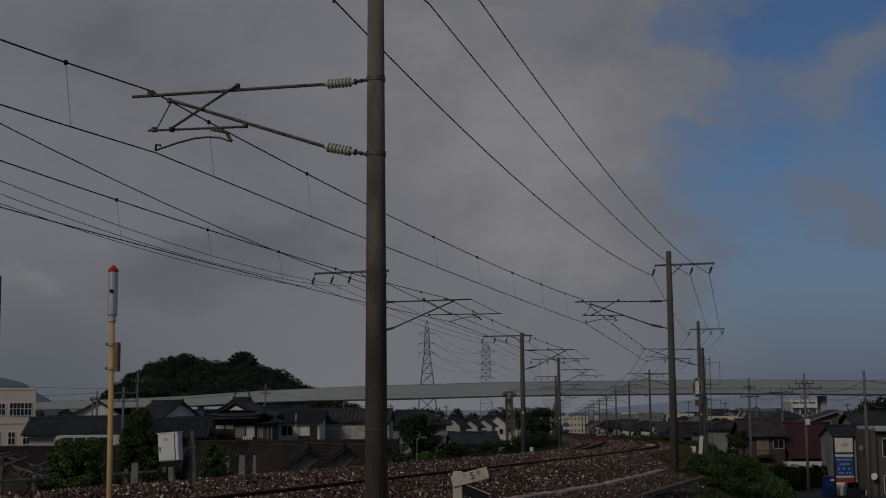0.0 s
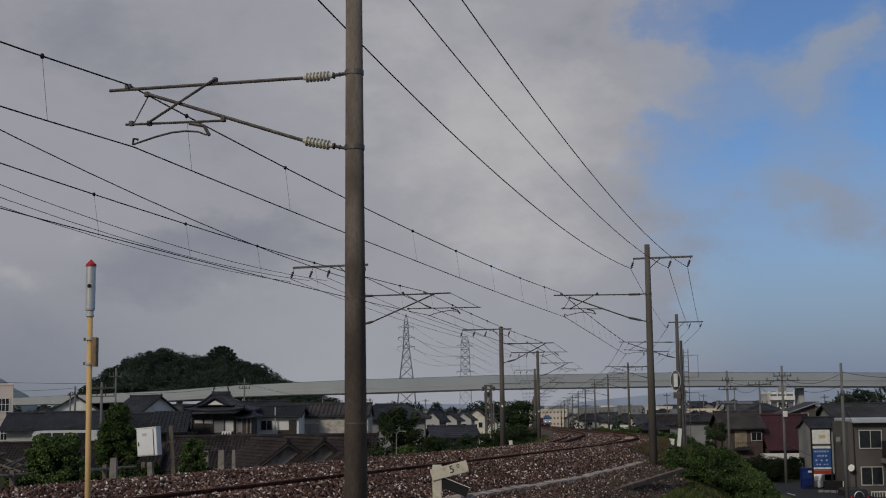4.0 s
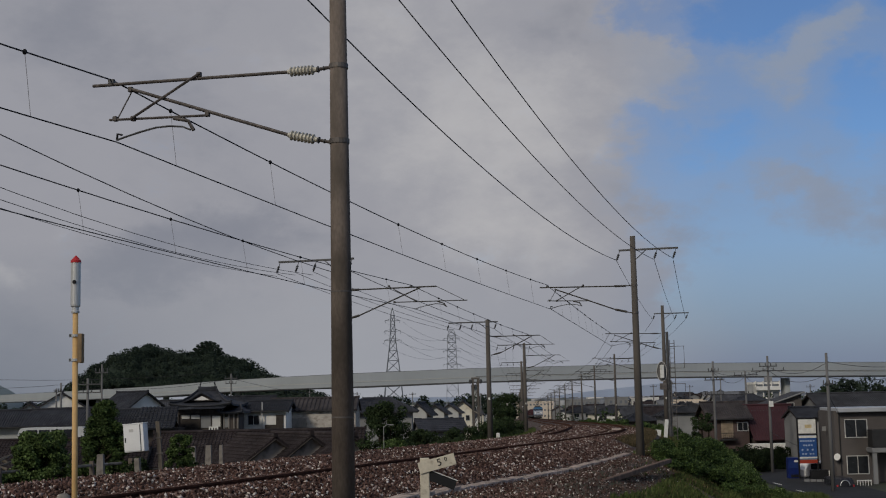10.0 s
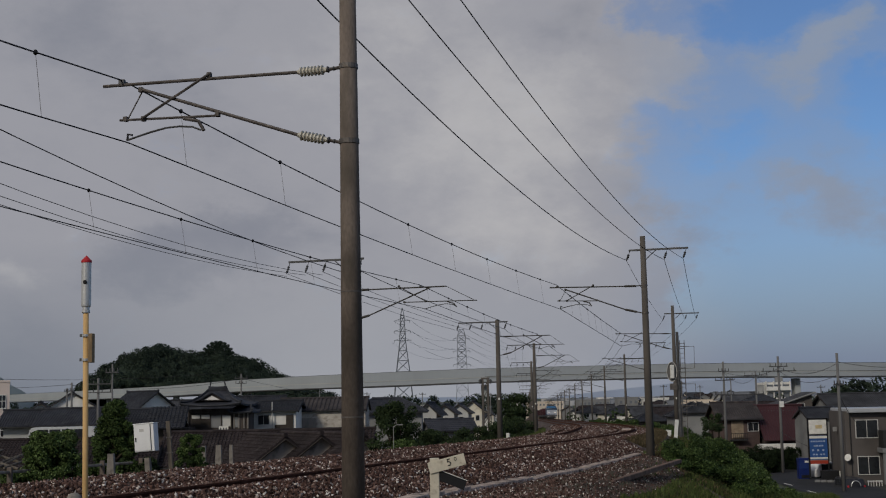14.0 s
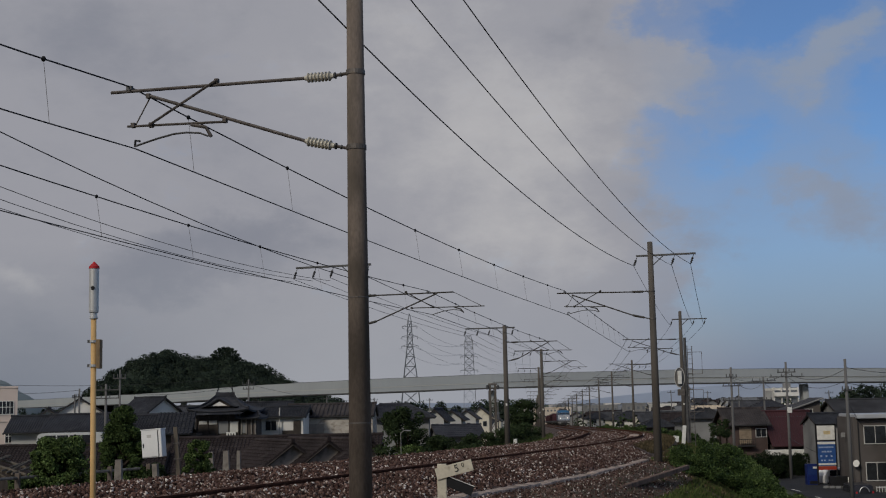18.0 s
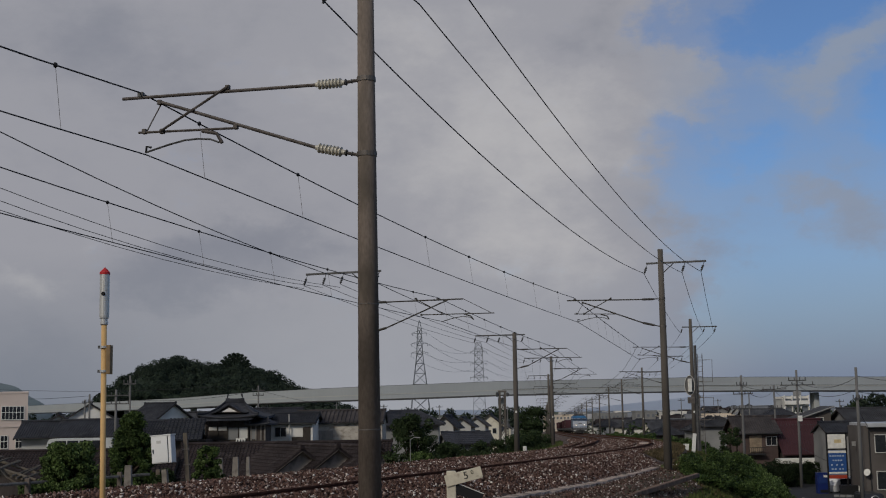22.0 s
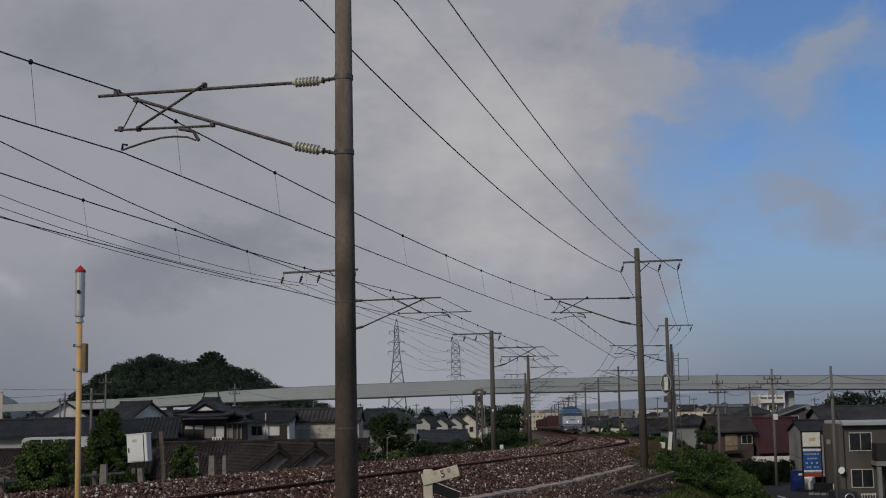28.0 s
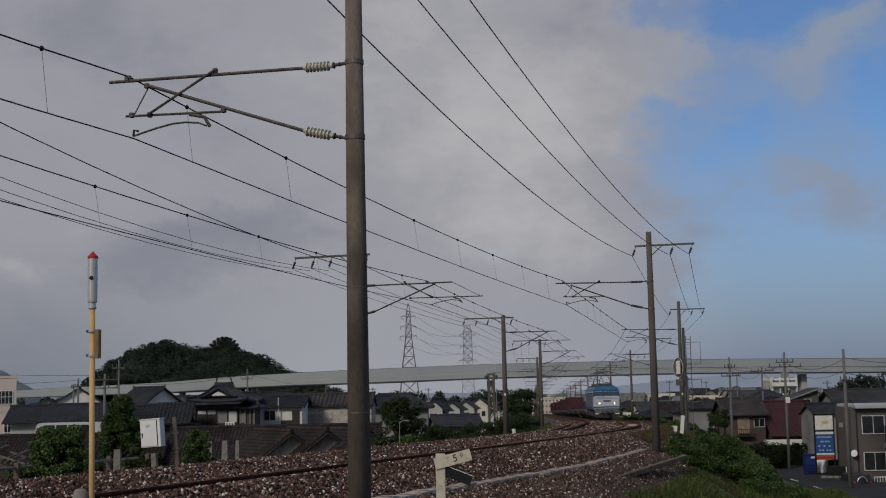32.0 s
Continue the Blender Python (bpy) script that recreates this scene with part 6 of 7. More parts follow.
for x, y, t in ((40, 230, 3.6), (55, 260, 4.4), (70, 250, 2.5), (48, 300, 3.5), (-20, 300, 3.2), (-8, 330, 3.0), (-35, 340, 4.0), (10, 360, 2.6), (62, 330, 3.4), (37, 215, 1.8)):
    utility_pole(x, y, t, "distant grey utility pole above the roofs", ((-0.5, 1.6),), r=0.17)


def town_wires():
    root = empty("town_cables", Matrix.Identity(4), "dark service cables between the utility poles", "cable")
    for a, b, dip in (((24.75, 120, 3.2), (32.3, 140, 3.0), 0.9), ((32.3, 140, 3.0), (45, 180, 2.6), 0.8), ((28.5, 115, 3.2), (27.0, 92, 2.4), 0.8), ((28.5, 115, 3.5), (27.0, 92, 3.2), 0.7),
                      ((27.0, 92, 2.2), (36, 96, 3.0), 0.6), ((27.0, 92, 3.3), (38, 100, 3.5), 0.5), ((28.5, 115, 3.3), (24.75, 120, 3.2), 0.5), ((27.0, 92, 1.0), (31, 100, -1.6), 0.3), ((28.5, 115, -2.2), (31, 100, -4.2), 0.4)):
        a, b = Vector(a), Vector(b)
        pts = [a.lerp(b, i / 10) - Vector((0, 0, dip * 4 * (i / 10) * (1 - i / 10))) for i in range(11)]
        part("cable", path(pts, 0.018, 5), WIRE, root)


    # the lines that cross the sky behind the houses
    for a, b, dip in (((-62, 150, 5.2), (-28, 160, 5.0), 0.7), ((-62, 150, 4.1), (-42.5, 145, 3.7), 0.4), ((-42.5, 145, 3.6), (-26.4, 162, 4.3), 0.8), ((-26.4, 162, 4.3), (-20, 300, 2.9), 1.0)):
        a, b = Vector(a), Vector(b)
        pts = [a.lerp(b, i / 10) - Vector((0, 0, dip * 4 * (i / 10) * (1 - i / 10))) for i in range(11)]
        part("cable", path(pts, 0.02, 5), WIRE, root)


town_wires()

# ---------------------------------------------------------------- pylons


def pylon(x, y, top, label, base=-10.0, girth=(6.8, 4.0, 1.9, 1.1, 0.12), arms=((0.70, 5.2), (0.785, 5.0), (0.88, 4.6))):
    root = empty("transmission_pylon", Matrix.Translation((x, y, 0)), label, "pylon", "pylons")
    h = top - base

    def half(z):
        f = (z - base) / h
        return float(np.interp(f, (0, 0.43, 0.68, 0.93, 1.0), girth))
    bm = bmesh.new()
    zs = [base + h * f for f in (0, 0.16, 0.30, 0.42, 0.52, 0.61, 0.69, 0.77, 0.85, 0.93, 1.0)]
    for z0, z1 in zip(zs, zs[1:]):
        a, b = half(z0), half(z1)
        for sx, sy in ((-1, -1), (1, -1), (1, 1), (-1, 1)):
            add_tube(bm, (sx * a, sy * a, z0), (sx * b, sy * b, z1), 0.22, 0.22, 5)
        for k in (-1, 1):
            add_tube(bm, (-a, k * a, z0), (b, k * b, z1), 0.13, 0.13, 4)
            add_tube(bm, (a, k * a, z0), (-b, k * b, z1), 0.13, 0.13, 4)
            add_tube(bm, (-b, k * b, z1), (b, k * b, z1), 0.12, 0.12, 4)
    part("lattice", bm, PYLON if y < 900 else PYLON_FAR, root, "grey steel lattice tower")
    for f, w in arms:
        z = base + h * f
        for sx in (-1, 1):
            bm = bmesh.new()
            add_tube(bm, (0, 0, z), (sx * w, 0, z + 0.3), 0.2, 0.12, 5)
            add_tube(bm, (0, 0, z + 1.8), (sx * w, 0, z + 0.3), 0.16, 0.1, 5)
            add_tube(bm, (sx * w, 0, z + 0.3), (sx * (w - 0.3), 0, z - 1.4), 0.16, 0.1, 5)
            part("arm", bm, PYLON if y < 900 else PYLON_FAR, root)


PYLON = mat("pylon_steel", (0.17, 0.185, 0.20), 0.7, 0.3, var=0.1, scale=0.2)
# paler copy of the pylon steel, with the haze put into its colour
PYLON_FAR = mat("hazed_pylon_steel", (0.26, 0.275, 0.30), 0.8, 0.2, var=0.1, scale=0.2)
pylon(-30.9, 800, 57.5, "tall grey lattice pylon beyond the viaduct")
pylon(6.4, 980, 53.0, "tall grey lattice pylon in the haze", base=-12, girth=(5.0, 4.0, 3.4, 3.0, 1.6), arms=((0.59, 6.6), (0.745, 6.4), (0.89, 6.2)))


def pylon_wires():
    root = empty("transmission_lines", Matrix.Identity(4), "sagging transmission cables between the pylons", "cable")
    for f, w in ((0.70, 6.2), (0.80, 5.9), (0.90, 5.2)):
        for sx in (-1, 1):
            a = Vector((-30.9 + sx * w, 800, -10 + 67.5 * f - 1.2))
            b = Vector((6.4 + sx * w, 980, -12 + 65 * f - 1.2))
            for p, q, dip in ((a, b, 5.0), (b, b + (b - a) * 1.6, 5.0)):
                part("conductor", path([p.lerp(q, i / 12) - Vector((0, 0, dip * 4 * (i / 12) * (1 - i / 12))) for i in range(13)], 0.07, 4), PYLON, root)


pylon_wires()

# ---------------------------------------------------------------- plants


def shrub(name, x, y, z, clumps, n, size, material, label, category="bush", seed=1, trunk=True):
    """clumps: (dx, dy, dz, radius). A short branching stem under the leaves."""
    root = empty(name, Matrix.Translation((x, y, z)), label, category)
    bm = bmesh.new()
    if trunk:
        top = max(c[2] for c in clumps)
        add_tube(bm, (0, 0, -0.4), (0, 0, top * 0.55), 0.035 * top + 0.03, 0.02 * top + 0.02, 8)
        for c in clumps[:9]:
            add_tube(bm, (0, 0, top * 0.25), (c[0] * 0.9, c[1] * 0.9, c[2]), 0.02 * top + 0.012, 0.01, 6)
        part("trunk", bm, BARK, root)
    tot = sum(c[3] ** 2 for c in clumps)
    cr = leaf_mesh("crown", [c[:3] for c in clumps], [c[3] for c in clumps], [max(20, int(n * c[3] ** 2 / tot)) for c in clumps], size, material, seed, parent=root, kind="part")
    return root


def random_clumps(seed, w, d, h, n, r, z0=0.3, taper=0.5):
    rng = random.Random(seed)
    out = []
    for _ in range(n):
        f = rng.random()
        z = z0 + (h - z0) * f
        k = 1 - taper * f ** 1.5
        a = rng.uniform(0, 6.283)
        q = math.sqrt(rng.random())
        out.append((w * k * q * math.cos(a), d * k * q * math.sin(a), z, r * rng.uniform(0.6, 1.15)))
    return out


shrub("bush", -9.55, 31, -0.62, random_clumps(1, 0.80, 0.6, 1.22, 170, 0.17, 0.0, 0.45), 42000, 0.030, LEAF_NEAR, "leafy green bush beside the railway fence", seed=21)
shrub("tree", -9.40, 36.2, -0.8, random_clumps(2, 0.74, 0.6, 2.15, 190, 0.17, 0.0, 0.72), 44000, 0.030, LEAF_BUSH, "dark upright evergreen behind the post", "tree", seed=22)
shrub("bush", -8.75, 36.0, -0.8, random_clumps(3, 0.6, 0.4, 0.55, 30, 0.2, 0.0, 0.3), 5000, 0.04, LEAF_DARK, "low dark shrub under the cabinet", seed=23)
shrub("bush", -7.45, 37, -0.75, random_clumps(4, 0.52, 0.4, 1.12, 110, 0.10, 0.0, 0.6), 16000, 0.024, LEAF_NEAR, "tall weeds beside the cabinet", seed=24, trunk=False)
shrub("bush", -10.3, 30.5, -0.75, random_clumps(5, 0.3, 0.4, 0.5, 14, 0.16, 0.0, 0.3), 2500, 0.035, LEAF_NEAR, "low weeds by the fence", seed=25)
shrub("tree", -2.75, 62, -2.6, random_clumps(6, 1.35, 1.0, 3.55, 80, 0.36, 0.6, 0.35), 17000, 0.055, LEAF_DARK, "dark spreading tree below the embankment", "tree", seed=26)
for i, (x, y, w, h) in enumerate(((-0.9, 84, 1.2, 1.9), (0.4, 85, 1.2, 2.0), (1.5, 87, 1.3, 2.1), (2.6, 89, 1.3, 2.3), (3.4, 94, 1.3, 2.4), (4.3, 98, 1.4, 2.6), (5.1, 104, 1.4, 2.8), (0.2, 78, 0.9, 1.6), (-1.6, 82, 1.0, 2.0), (-0.4, 74, 0.8, 1.3))):
    shrub("bush", x, y, bank_height(y - 16, -9.5) - 0.3, random_clumps(30 + i, w, 1.0, h, 44, 0.38, 0.2, 0.45), 6500, 0.062, LEAF_DARK, "dense dark green thicket beside the line", seed=40 + i)
shrub("bush", -2.3, 58, -1.9, random_clumps(57, 0.7, 0.5, 1.35, 40, 0.14, 0.7, 0.3), 5000, 0.035, LEAF_NEAR, "yellow-green weeds below the embankment", seed=58, trunk=False)
for i in range(13):
    s, o = 104 + 8 * i, (3.5, 4.3, 3.8)[i % 3]
    p = at(s, o)
    shrub("bush", p.x, p.y, bank_height(s, o) - 0.1, random_clumps(200 + i, 0.9, 2.6, (0.8, 1.1, 0.65, 0.95)[i % 4], 16, 0.34, 0.1, 0.4), 1300, 0.09, LEAF_BUSH, "low green growth along the far track edge", seed=220 + i, trunk=False)
shrub("tree", 6.0, 128, -4.0, random_clumps(50, 1.7, 1.6, 5.3, 60, 0.58, 1.6, 0.35), 11000, 0.09, LEAF_DARK, "dark broad tree below the viaduct", "tree", seed=51)
# the near bank, right of the second pole
for i, (s, o, w, h) in enumerate(((37.9, 4.15, 0.45, 0.7), (39.4, 4.1, 0.5, 0.9), (39.0, 4.7, 0.6, 0.9), (41.5, 4.8, 0.8, 1.2), (44, 5.0, 0.9, 1.3), (47, 5.2, 1.0, 1.4), (51, 5.3, 1.1, 1.4), (55, 5.5, 1.1, 1.3), (60, 5.6, 1.1, 1.3), (65, 5.7, 1.1, 1.3),
                                  (42, 6.2, 0.8, 0.9), (45, 6.6, 0.9, 0.9), (49, 7.0, 1.0, 1.0), (53, 7.2, 1.0, 1.0), (58, 7.2, 1.1, 1.1), (63, 7.3, 1.1, 1.2), (70, 6.6, 1.3, 1.3), (40, 7.6, 0.5, 0.3),
                                  (43.5, 8.0, 0.6, 0.3), (47, 8.4, 0.7, 0.4), (52, 8.6, 0.9, 0.6), (57, 8.8, 1.0, 0.8), (76, 6.2, 1.3, 1.4), (84, 6.5, 1.4, 1.5), (92, 6.5, 1.5, 1.6),
                                  (72, 4.3, 0.7, 0.7), (78, 4.0, 0.8, 0.8), (85, 4.2, 0.8, 0.9), (93, 4.3, 0.9, 1.0), (101, 4.4, 1.0, 1.1), (110, 4.6, 1.1, 1.2), (119, 4.8, 1.1, 1.3))):
    p = at(s, o)
    shrub("bush", p.x, p.y, bank_height(s, o) - 0.15, random_clumps(60 + i, w, w, h, 24, 0.36, 0.1, 0.45), 7000, 0.045, LEAF_BUSH if o < 6.5 else LEAF_NEAR, "tangled green bushes on the railway bank", seed=80 + i)
for i, (x, y, h) in enumerate(((20.6, 108, 3.0), (21.6, 110, 3.4), (22.5, 112, 3.2))):
    shrub("tree", x, y, -5.7, random_clumps(120 + i, 0.55, 0.5, h + 1.9, 30, 0.3, 0.6, 0.8), 3600, 0.06, LEAF_DARK, "slim dark conifer by the houses", "tree", seed=130 + i)
for i, (x, y, h) in enumerate(((26.6, 119.5, 2.3), (27.4, 120.5, 2.3), (28.3, 120.5, 2.2), (29.3, 120.5, 2.2), (30.3, 120.5, 2.2), (31.2, 120.5, 2.1), (25.6, 115, 2.1), (26.4, 115, 2.2), (27.2, 115.3, 2.2), (28.0, 115.6, 2.1))):
    shrub("hedge", x, y, -6.0, random_clumps(140 + i, 0.7, 0.8, h, 26, 0.36, 0.1, 0.1), 3600, 0.055, LEAF_HEDGE, "clipped dark green hedge before the maroon house", "hedge", seed=150 + i, trunk=False)
cs, rs = [], []
rng0 = random.Random(8)
for i in range(170):
    cs.append((rng0.uniform(101, 205), rng0.uniform(352, 378), rng0.uniform(-2.5, 3.2)))
    rs.append(rng0.uniform(1.6, 2.8))
for i in range(150):
    y = rng0.uniform(370, 720)
    x = float(np.interp(y, (370, 410, 511, 594, 665, 750), (-32, -44, -86, -134, -194, -263))) + rng0.uniform(-8, 8)
    cs.append((x, y, rng0.uniform(-2.0, 1.0 + 0.0055 * (y - 370))))
    rs.append(rng0.uniform(2, 3.2))
for i in range(45):
    cs.append((rng0.uniform(-30, 16), rng0.uniform(372, 386), rng0.uniform(-3.0, 1.2)))
    rs.append(rng0.uniform(1.4, 2.6))
leaf_mesh("far_wood", cs, rs, [190] * len(cs), 0.38, LEAF_HILL, 17, "belt of dark trees before the viaduct", "woodland")
cs, rs = [], []
for i in range(150):
    y = rng0.uniform(200, 560)
    x = rng0.uniform(-0.34, 0.34) * y
    tx = float(np.interp(y, LY, LX))
    if -13 < x - tx < 9:
        continue
    cs.append((x, y, ground_z(y) + rise(x, y) + rng0.uniform(0.5, 4.0)))
    rs.append(rng0.uniform(1.2, 2.8))
leaf_mesh("garden_trees", cs, rs, [90] * len(cs), 0.4, LEAF_DARK, 18, "scattered dark garden trees among the houses", "trees")


def make_grass(name, material, zones, label, seed):
    """Blades scattered over stretches of the bank."""
    rng = np.random.default_rng(seed)
    vs = []
    for s0, s1, o0, o1, n, hgt in zones:
        s, o = rng.uniform(s0, s1, n), rng.uniform(o0, o1, n)
        keep = np.array([noise.noise(Vector((a * 0.35, b * 0.5, 3))) for a, b in zip(s, o)]) > (-0.35 if hgt > 0.13 else 0.0)
        s, o = s[keep], o[keep]
        pts = np.array([(*at(a, b).xy, bank_height(a, b)) for a, b in zip(s, o)])
        m = len(pts)
        a = rng.uniform(0, 6.283, m)
        side = np.stack([np.cos(a), np.sin(a), np.zeros(m)], 1) * (0.012 + 0.012 * rng.random((m, 1))) * 1.6
        tip = np.stack([rng.normal(scale=0.3, size=m), rng.normal(scale=0.3, size=m), np.ones(m)], 1) * (hgt * rng.uniform(0.5, 1.4, (m, 1)))
        vs.append(np.stack([pts - side, pts + side, pts + tip + side * 0.2, pts + tip - side * 0.2], 1).reshape(-1, 3))
    v = np.concatenate(vs)
    tris_mesh(name, v, np.arange(len(v)).reshape(-1, 4), material, label, "grass")


make_grass("grass", GRASS, ((30, 75, 6.6, 13.5, 60000, 0.30), (30, 46, 3.9, 5.4, 500, 0.12), (38, 110, 2.95, 5.8, 26000, 0.15), (18, 52, 4.8, 11, 36000, 0.145), (28, 120, -7.6, -6.2, 4500, 0.22), (4, 30, -7.4, -6.4, 1500, 0.16), (10, 24, 5.5, 9.0, 1800, 0.10)),
           "rough green grass on the railway bank", 12)
make_grass("dry_grass", GRASS_DRY, ((43, 112, 1.65, 3.6, 22000, 0.14), (36, 60, 3.2, 6.5, 9000, 0.12), (20, 45, 5.0, 9.0, 6000, 0.08)),
           "dry brown grass on the shoulder of the bend", 13)

# ---------------------------------------------------------------- small things along the far side




def make_cabinet():
    root = empty("relay_cabinet", Matrix.Translation((-8.16, 35, -0.86)) @ Matrix.Diagonal((1.12, 1.12, 1.26, 1)) @ pose(0, 0, 0, 0, -4, -8), "pale grey steel cabinet tilted on a concrete post", "cabinet")
    part("post", box((0, 0, 0.1), (0.13, 0.13, 0.95), bevel=0.01), STUB, root)
    body = part("body", box((0, 0, 1.0), (0.50, 0.30, 0.58), bevel=0.015), CAB_WHITE, root)
    part("door", box((-0.04, -0.155, 1.0), (0.40, 0.012, 0.54), bevel=0.004), CAB_WHITE, body)
    part("seal", box((0.17, -0.153, 1.0), (0.012, 0.012, 0.55)), BLACK, body)
    part("handle", box((-0.20, -0.17, 0.97), (0.02, 0.03, 0.09), bevel=0.005), BLACK, body, "black handle")
    part("label_plate", box((-0.05, -0.163, 1.16), (0.11, 0.006, 0.06)), FRAME_WHITE, body)
    part("roof_plate", box((0, 0, 1.30), (0.53, 0.33, 0.02), bevel=0.005), CAB_WHITE, body)
    st = empty("timber_stake", Matrix.Translation((-7.62, 35.3, -0.8)) @ Matrix.Diagonal((1.3, 1.3, 1.25, 1)) @ pose(0, 0, 0, 0, -4, 0), "old timber stake beside the cabinet", "stake")
    part("stake", box((0, 0, 0.55), (0.085, 0.085, 1.5), bevel=0.008), BARK_GREY, st)
    for z in (0.62, 0.95):
        part("strap", box((0, -0.05, z), (0.14, 0.02, 0.03)), GALV, st)


CAB_WHITE = mat("cabinet_paint", (0.74, 0.74, 0.72), 0.6, var=0.08, scale=2, stain=(0.45, 0.44, 0.41), stain_at=0.62)
BARK_GREY = mat("grey_timber", (0.14, 0.12, 0.095), 0.95, var=0.3, scale=4, stretch=(1, 1, 0.2))


def make_broken_roof():
    """Bare rafters of a fallen shed roof, on their posts below the fence."""
    rng = random.Random(91)
    root = empty("broken_shed", Matrix.Translation((-11.75, 33, 0)), "collapsed grey timber shed with bare rafters", "shed")
    for x, y, h in ((-0.75, 0, 0.22), (0.6, 0, -0.22), (-0.75, 1.2, 0.22), (0.6, 1.2, -0.22)):
        part("post", box((x, y, (h - 6.0) / 2), (0.08, 0.08, h + 6.0)), BARK_GREY, root)
    for y in (0.0, 1.2):
        part("beam", tube((-0.9, y, 0.27), (0.75, y, -0.27), 0.04, 0.04, 8), BARK_GREY, root)
    for i in range(7):
        x = -0.75 + 0.22 * i
        z = 0.22 - 0.325 * (x + 0.75)
        part("rafter", tube((x + rng.uniform(-0.2, 0.2), -0.35, z + rng.uniform(-0.1, 0.02)), (x + rng.uniform(-0.2, 0.2), 1.6, z + rng.uniform(0.03, 0.2)), 0.03, 0.025, 7), BARK_GREY, root)
    for i in range(5):
        a = rng.uniform(-0.9, -0.1)
        part("board", tube((a, -0.1, 0.12 - 0.33 * (a + 0.75) + rng.uniform(0, 0.12)), (a + rng.uniform(0.5, 0.9), rng.uniform(-0.2, 0.3), -0.2 - 0.33 * (a + 0.75) + rng.uniform(-0.1, 0.1)), 0.022, 0.02, 6), BARK_GREY, root)


make_broken_roof()
make_cabinet()


def make_fence():
    root = empty("rail_fence", Matrix.Identity(4), "low concrete post and rail fence along the railway", "fence")
    me = None
    for i in range(6):
        s = 6.5 + 2.0 * i
        p = at(s, -8.0)
        z = float(np.interp(s, RUN, LZ)) - 0.75
        if me is None:
            ob = part("fence_post", box((0, 0, 0.3), (0.11, 0.11, 1.0), bevel=0.01), CONCRETE, root)
            me = ob.data
        else:
            ob = new("fence_post", me)
            ob.parent = root
        ob.matrix_basis = Matrix.Translation((p.x, p.y, z))
    part("rail_bar", path([at(4 + 3 * i, -8.0, -0.06) for i in range(5)], 0.04, 6), STUB, root)
    for x, y, w, h, lab in ((-8.66, 33, 0.15, 0.44, "stubby tapered concrete boundary stone"), (-7.48, 39, 0.12, 0.40, "weathered concrete stub post"), (-7.03, 39, 0.15, 0.42, "weathered concrete stub post"), (-6.66, 39, 0.09, 0.42, "thin weathered stub post")):
        r = empty("boundary_stone", Matrix.Translation((x, y, -0.38)), lab, "post")
        bm = bmesh.new()
        bmesh.ops.create_cone(bm, cap_ends=True, segments=4, radius1=w * 0.95, radius2=w * 0.7, depth=h + 0.4, matrix=Matrix.Translation((0, 0, (h - 0.4) / 2)) @ Matrix.Rotation(radians(45), 4, "Z"))
        part("stone", bm, STUB, r)


make_fence()


BEAM = mat("stained_beam", (0.20, 0.128, 0.09), 0.95, var=0.35, scale=1.5, fine=20, bump=0.01, stain=(0.09, 0.06, 0.045), stain_at=0.5)


def make_log():
    root = empty("concrete_beam", Matrix.Identity(4), "weathered concrete edge beam half buried in the bank", "beam")
    a, b = Vector((4.40, 37.6, -1.22)), Vector((8.70, 51.2, -1.32))
    q = (b - a).to_track_quat("Y", "Z").to_matrix().to_4x4()
    part("beam", box((0, 0, 0), (0.19, (b - a).length, 0.16), bevel=0.03), BEAM, root).matrix_basis = Matrix.Translation((a + b) / 2) @ q


make_log()


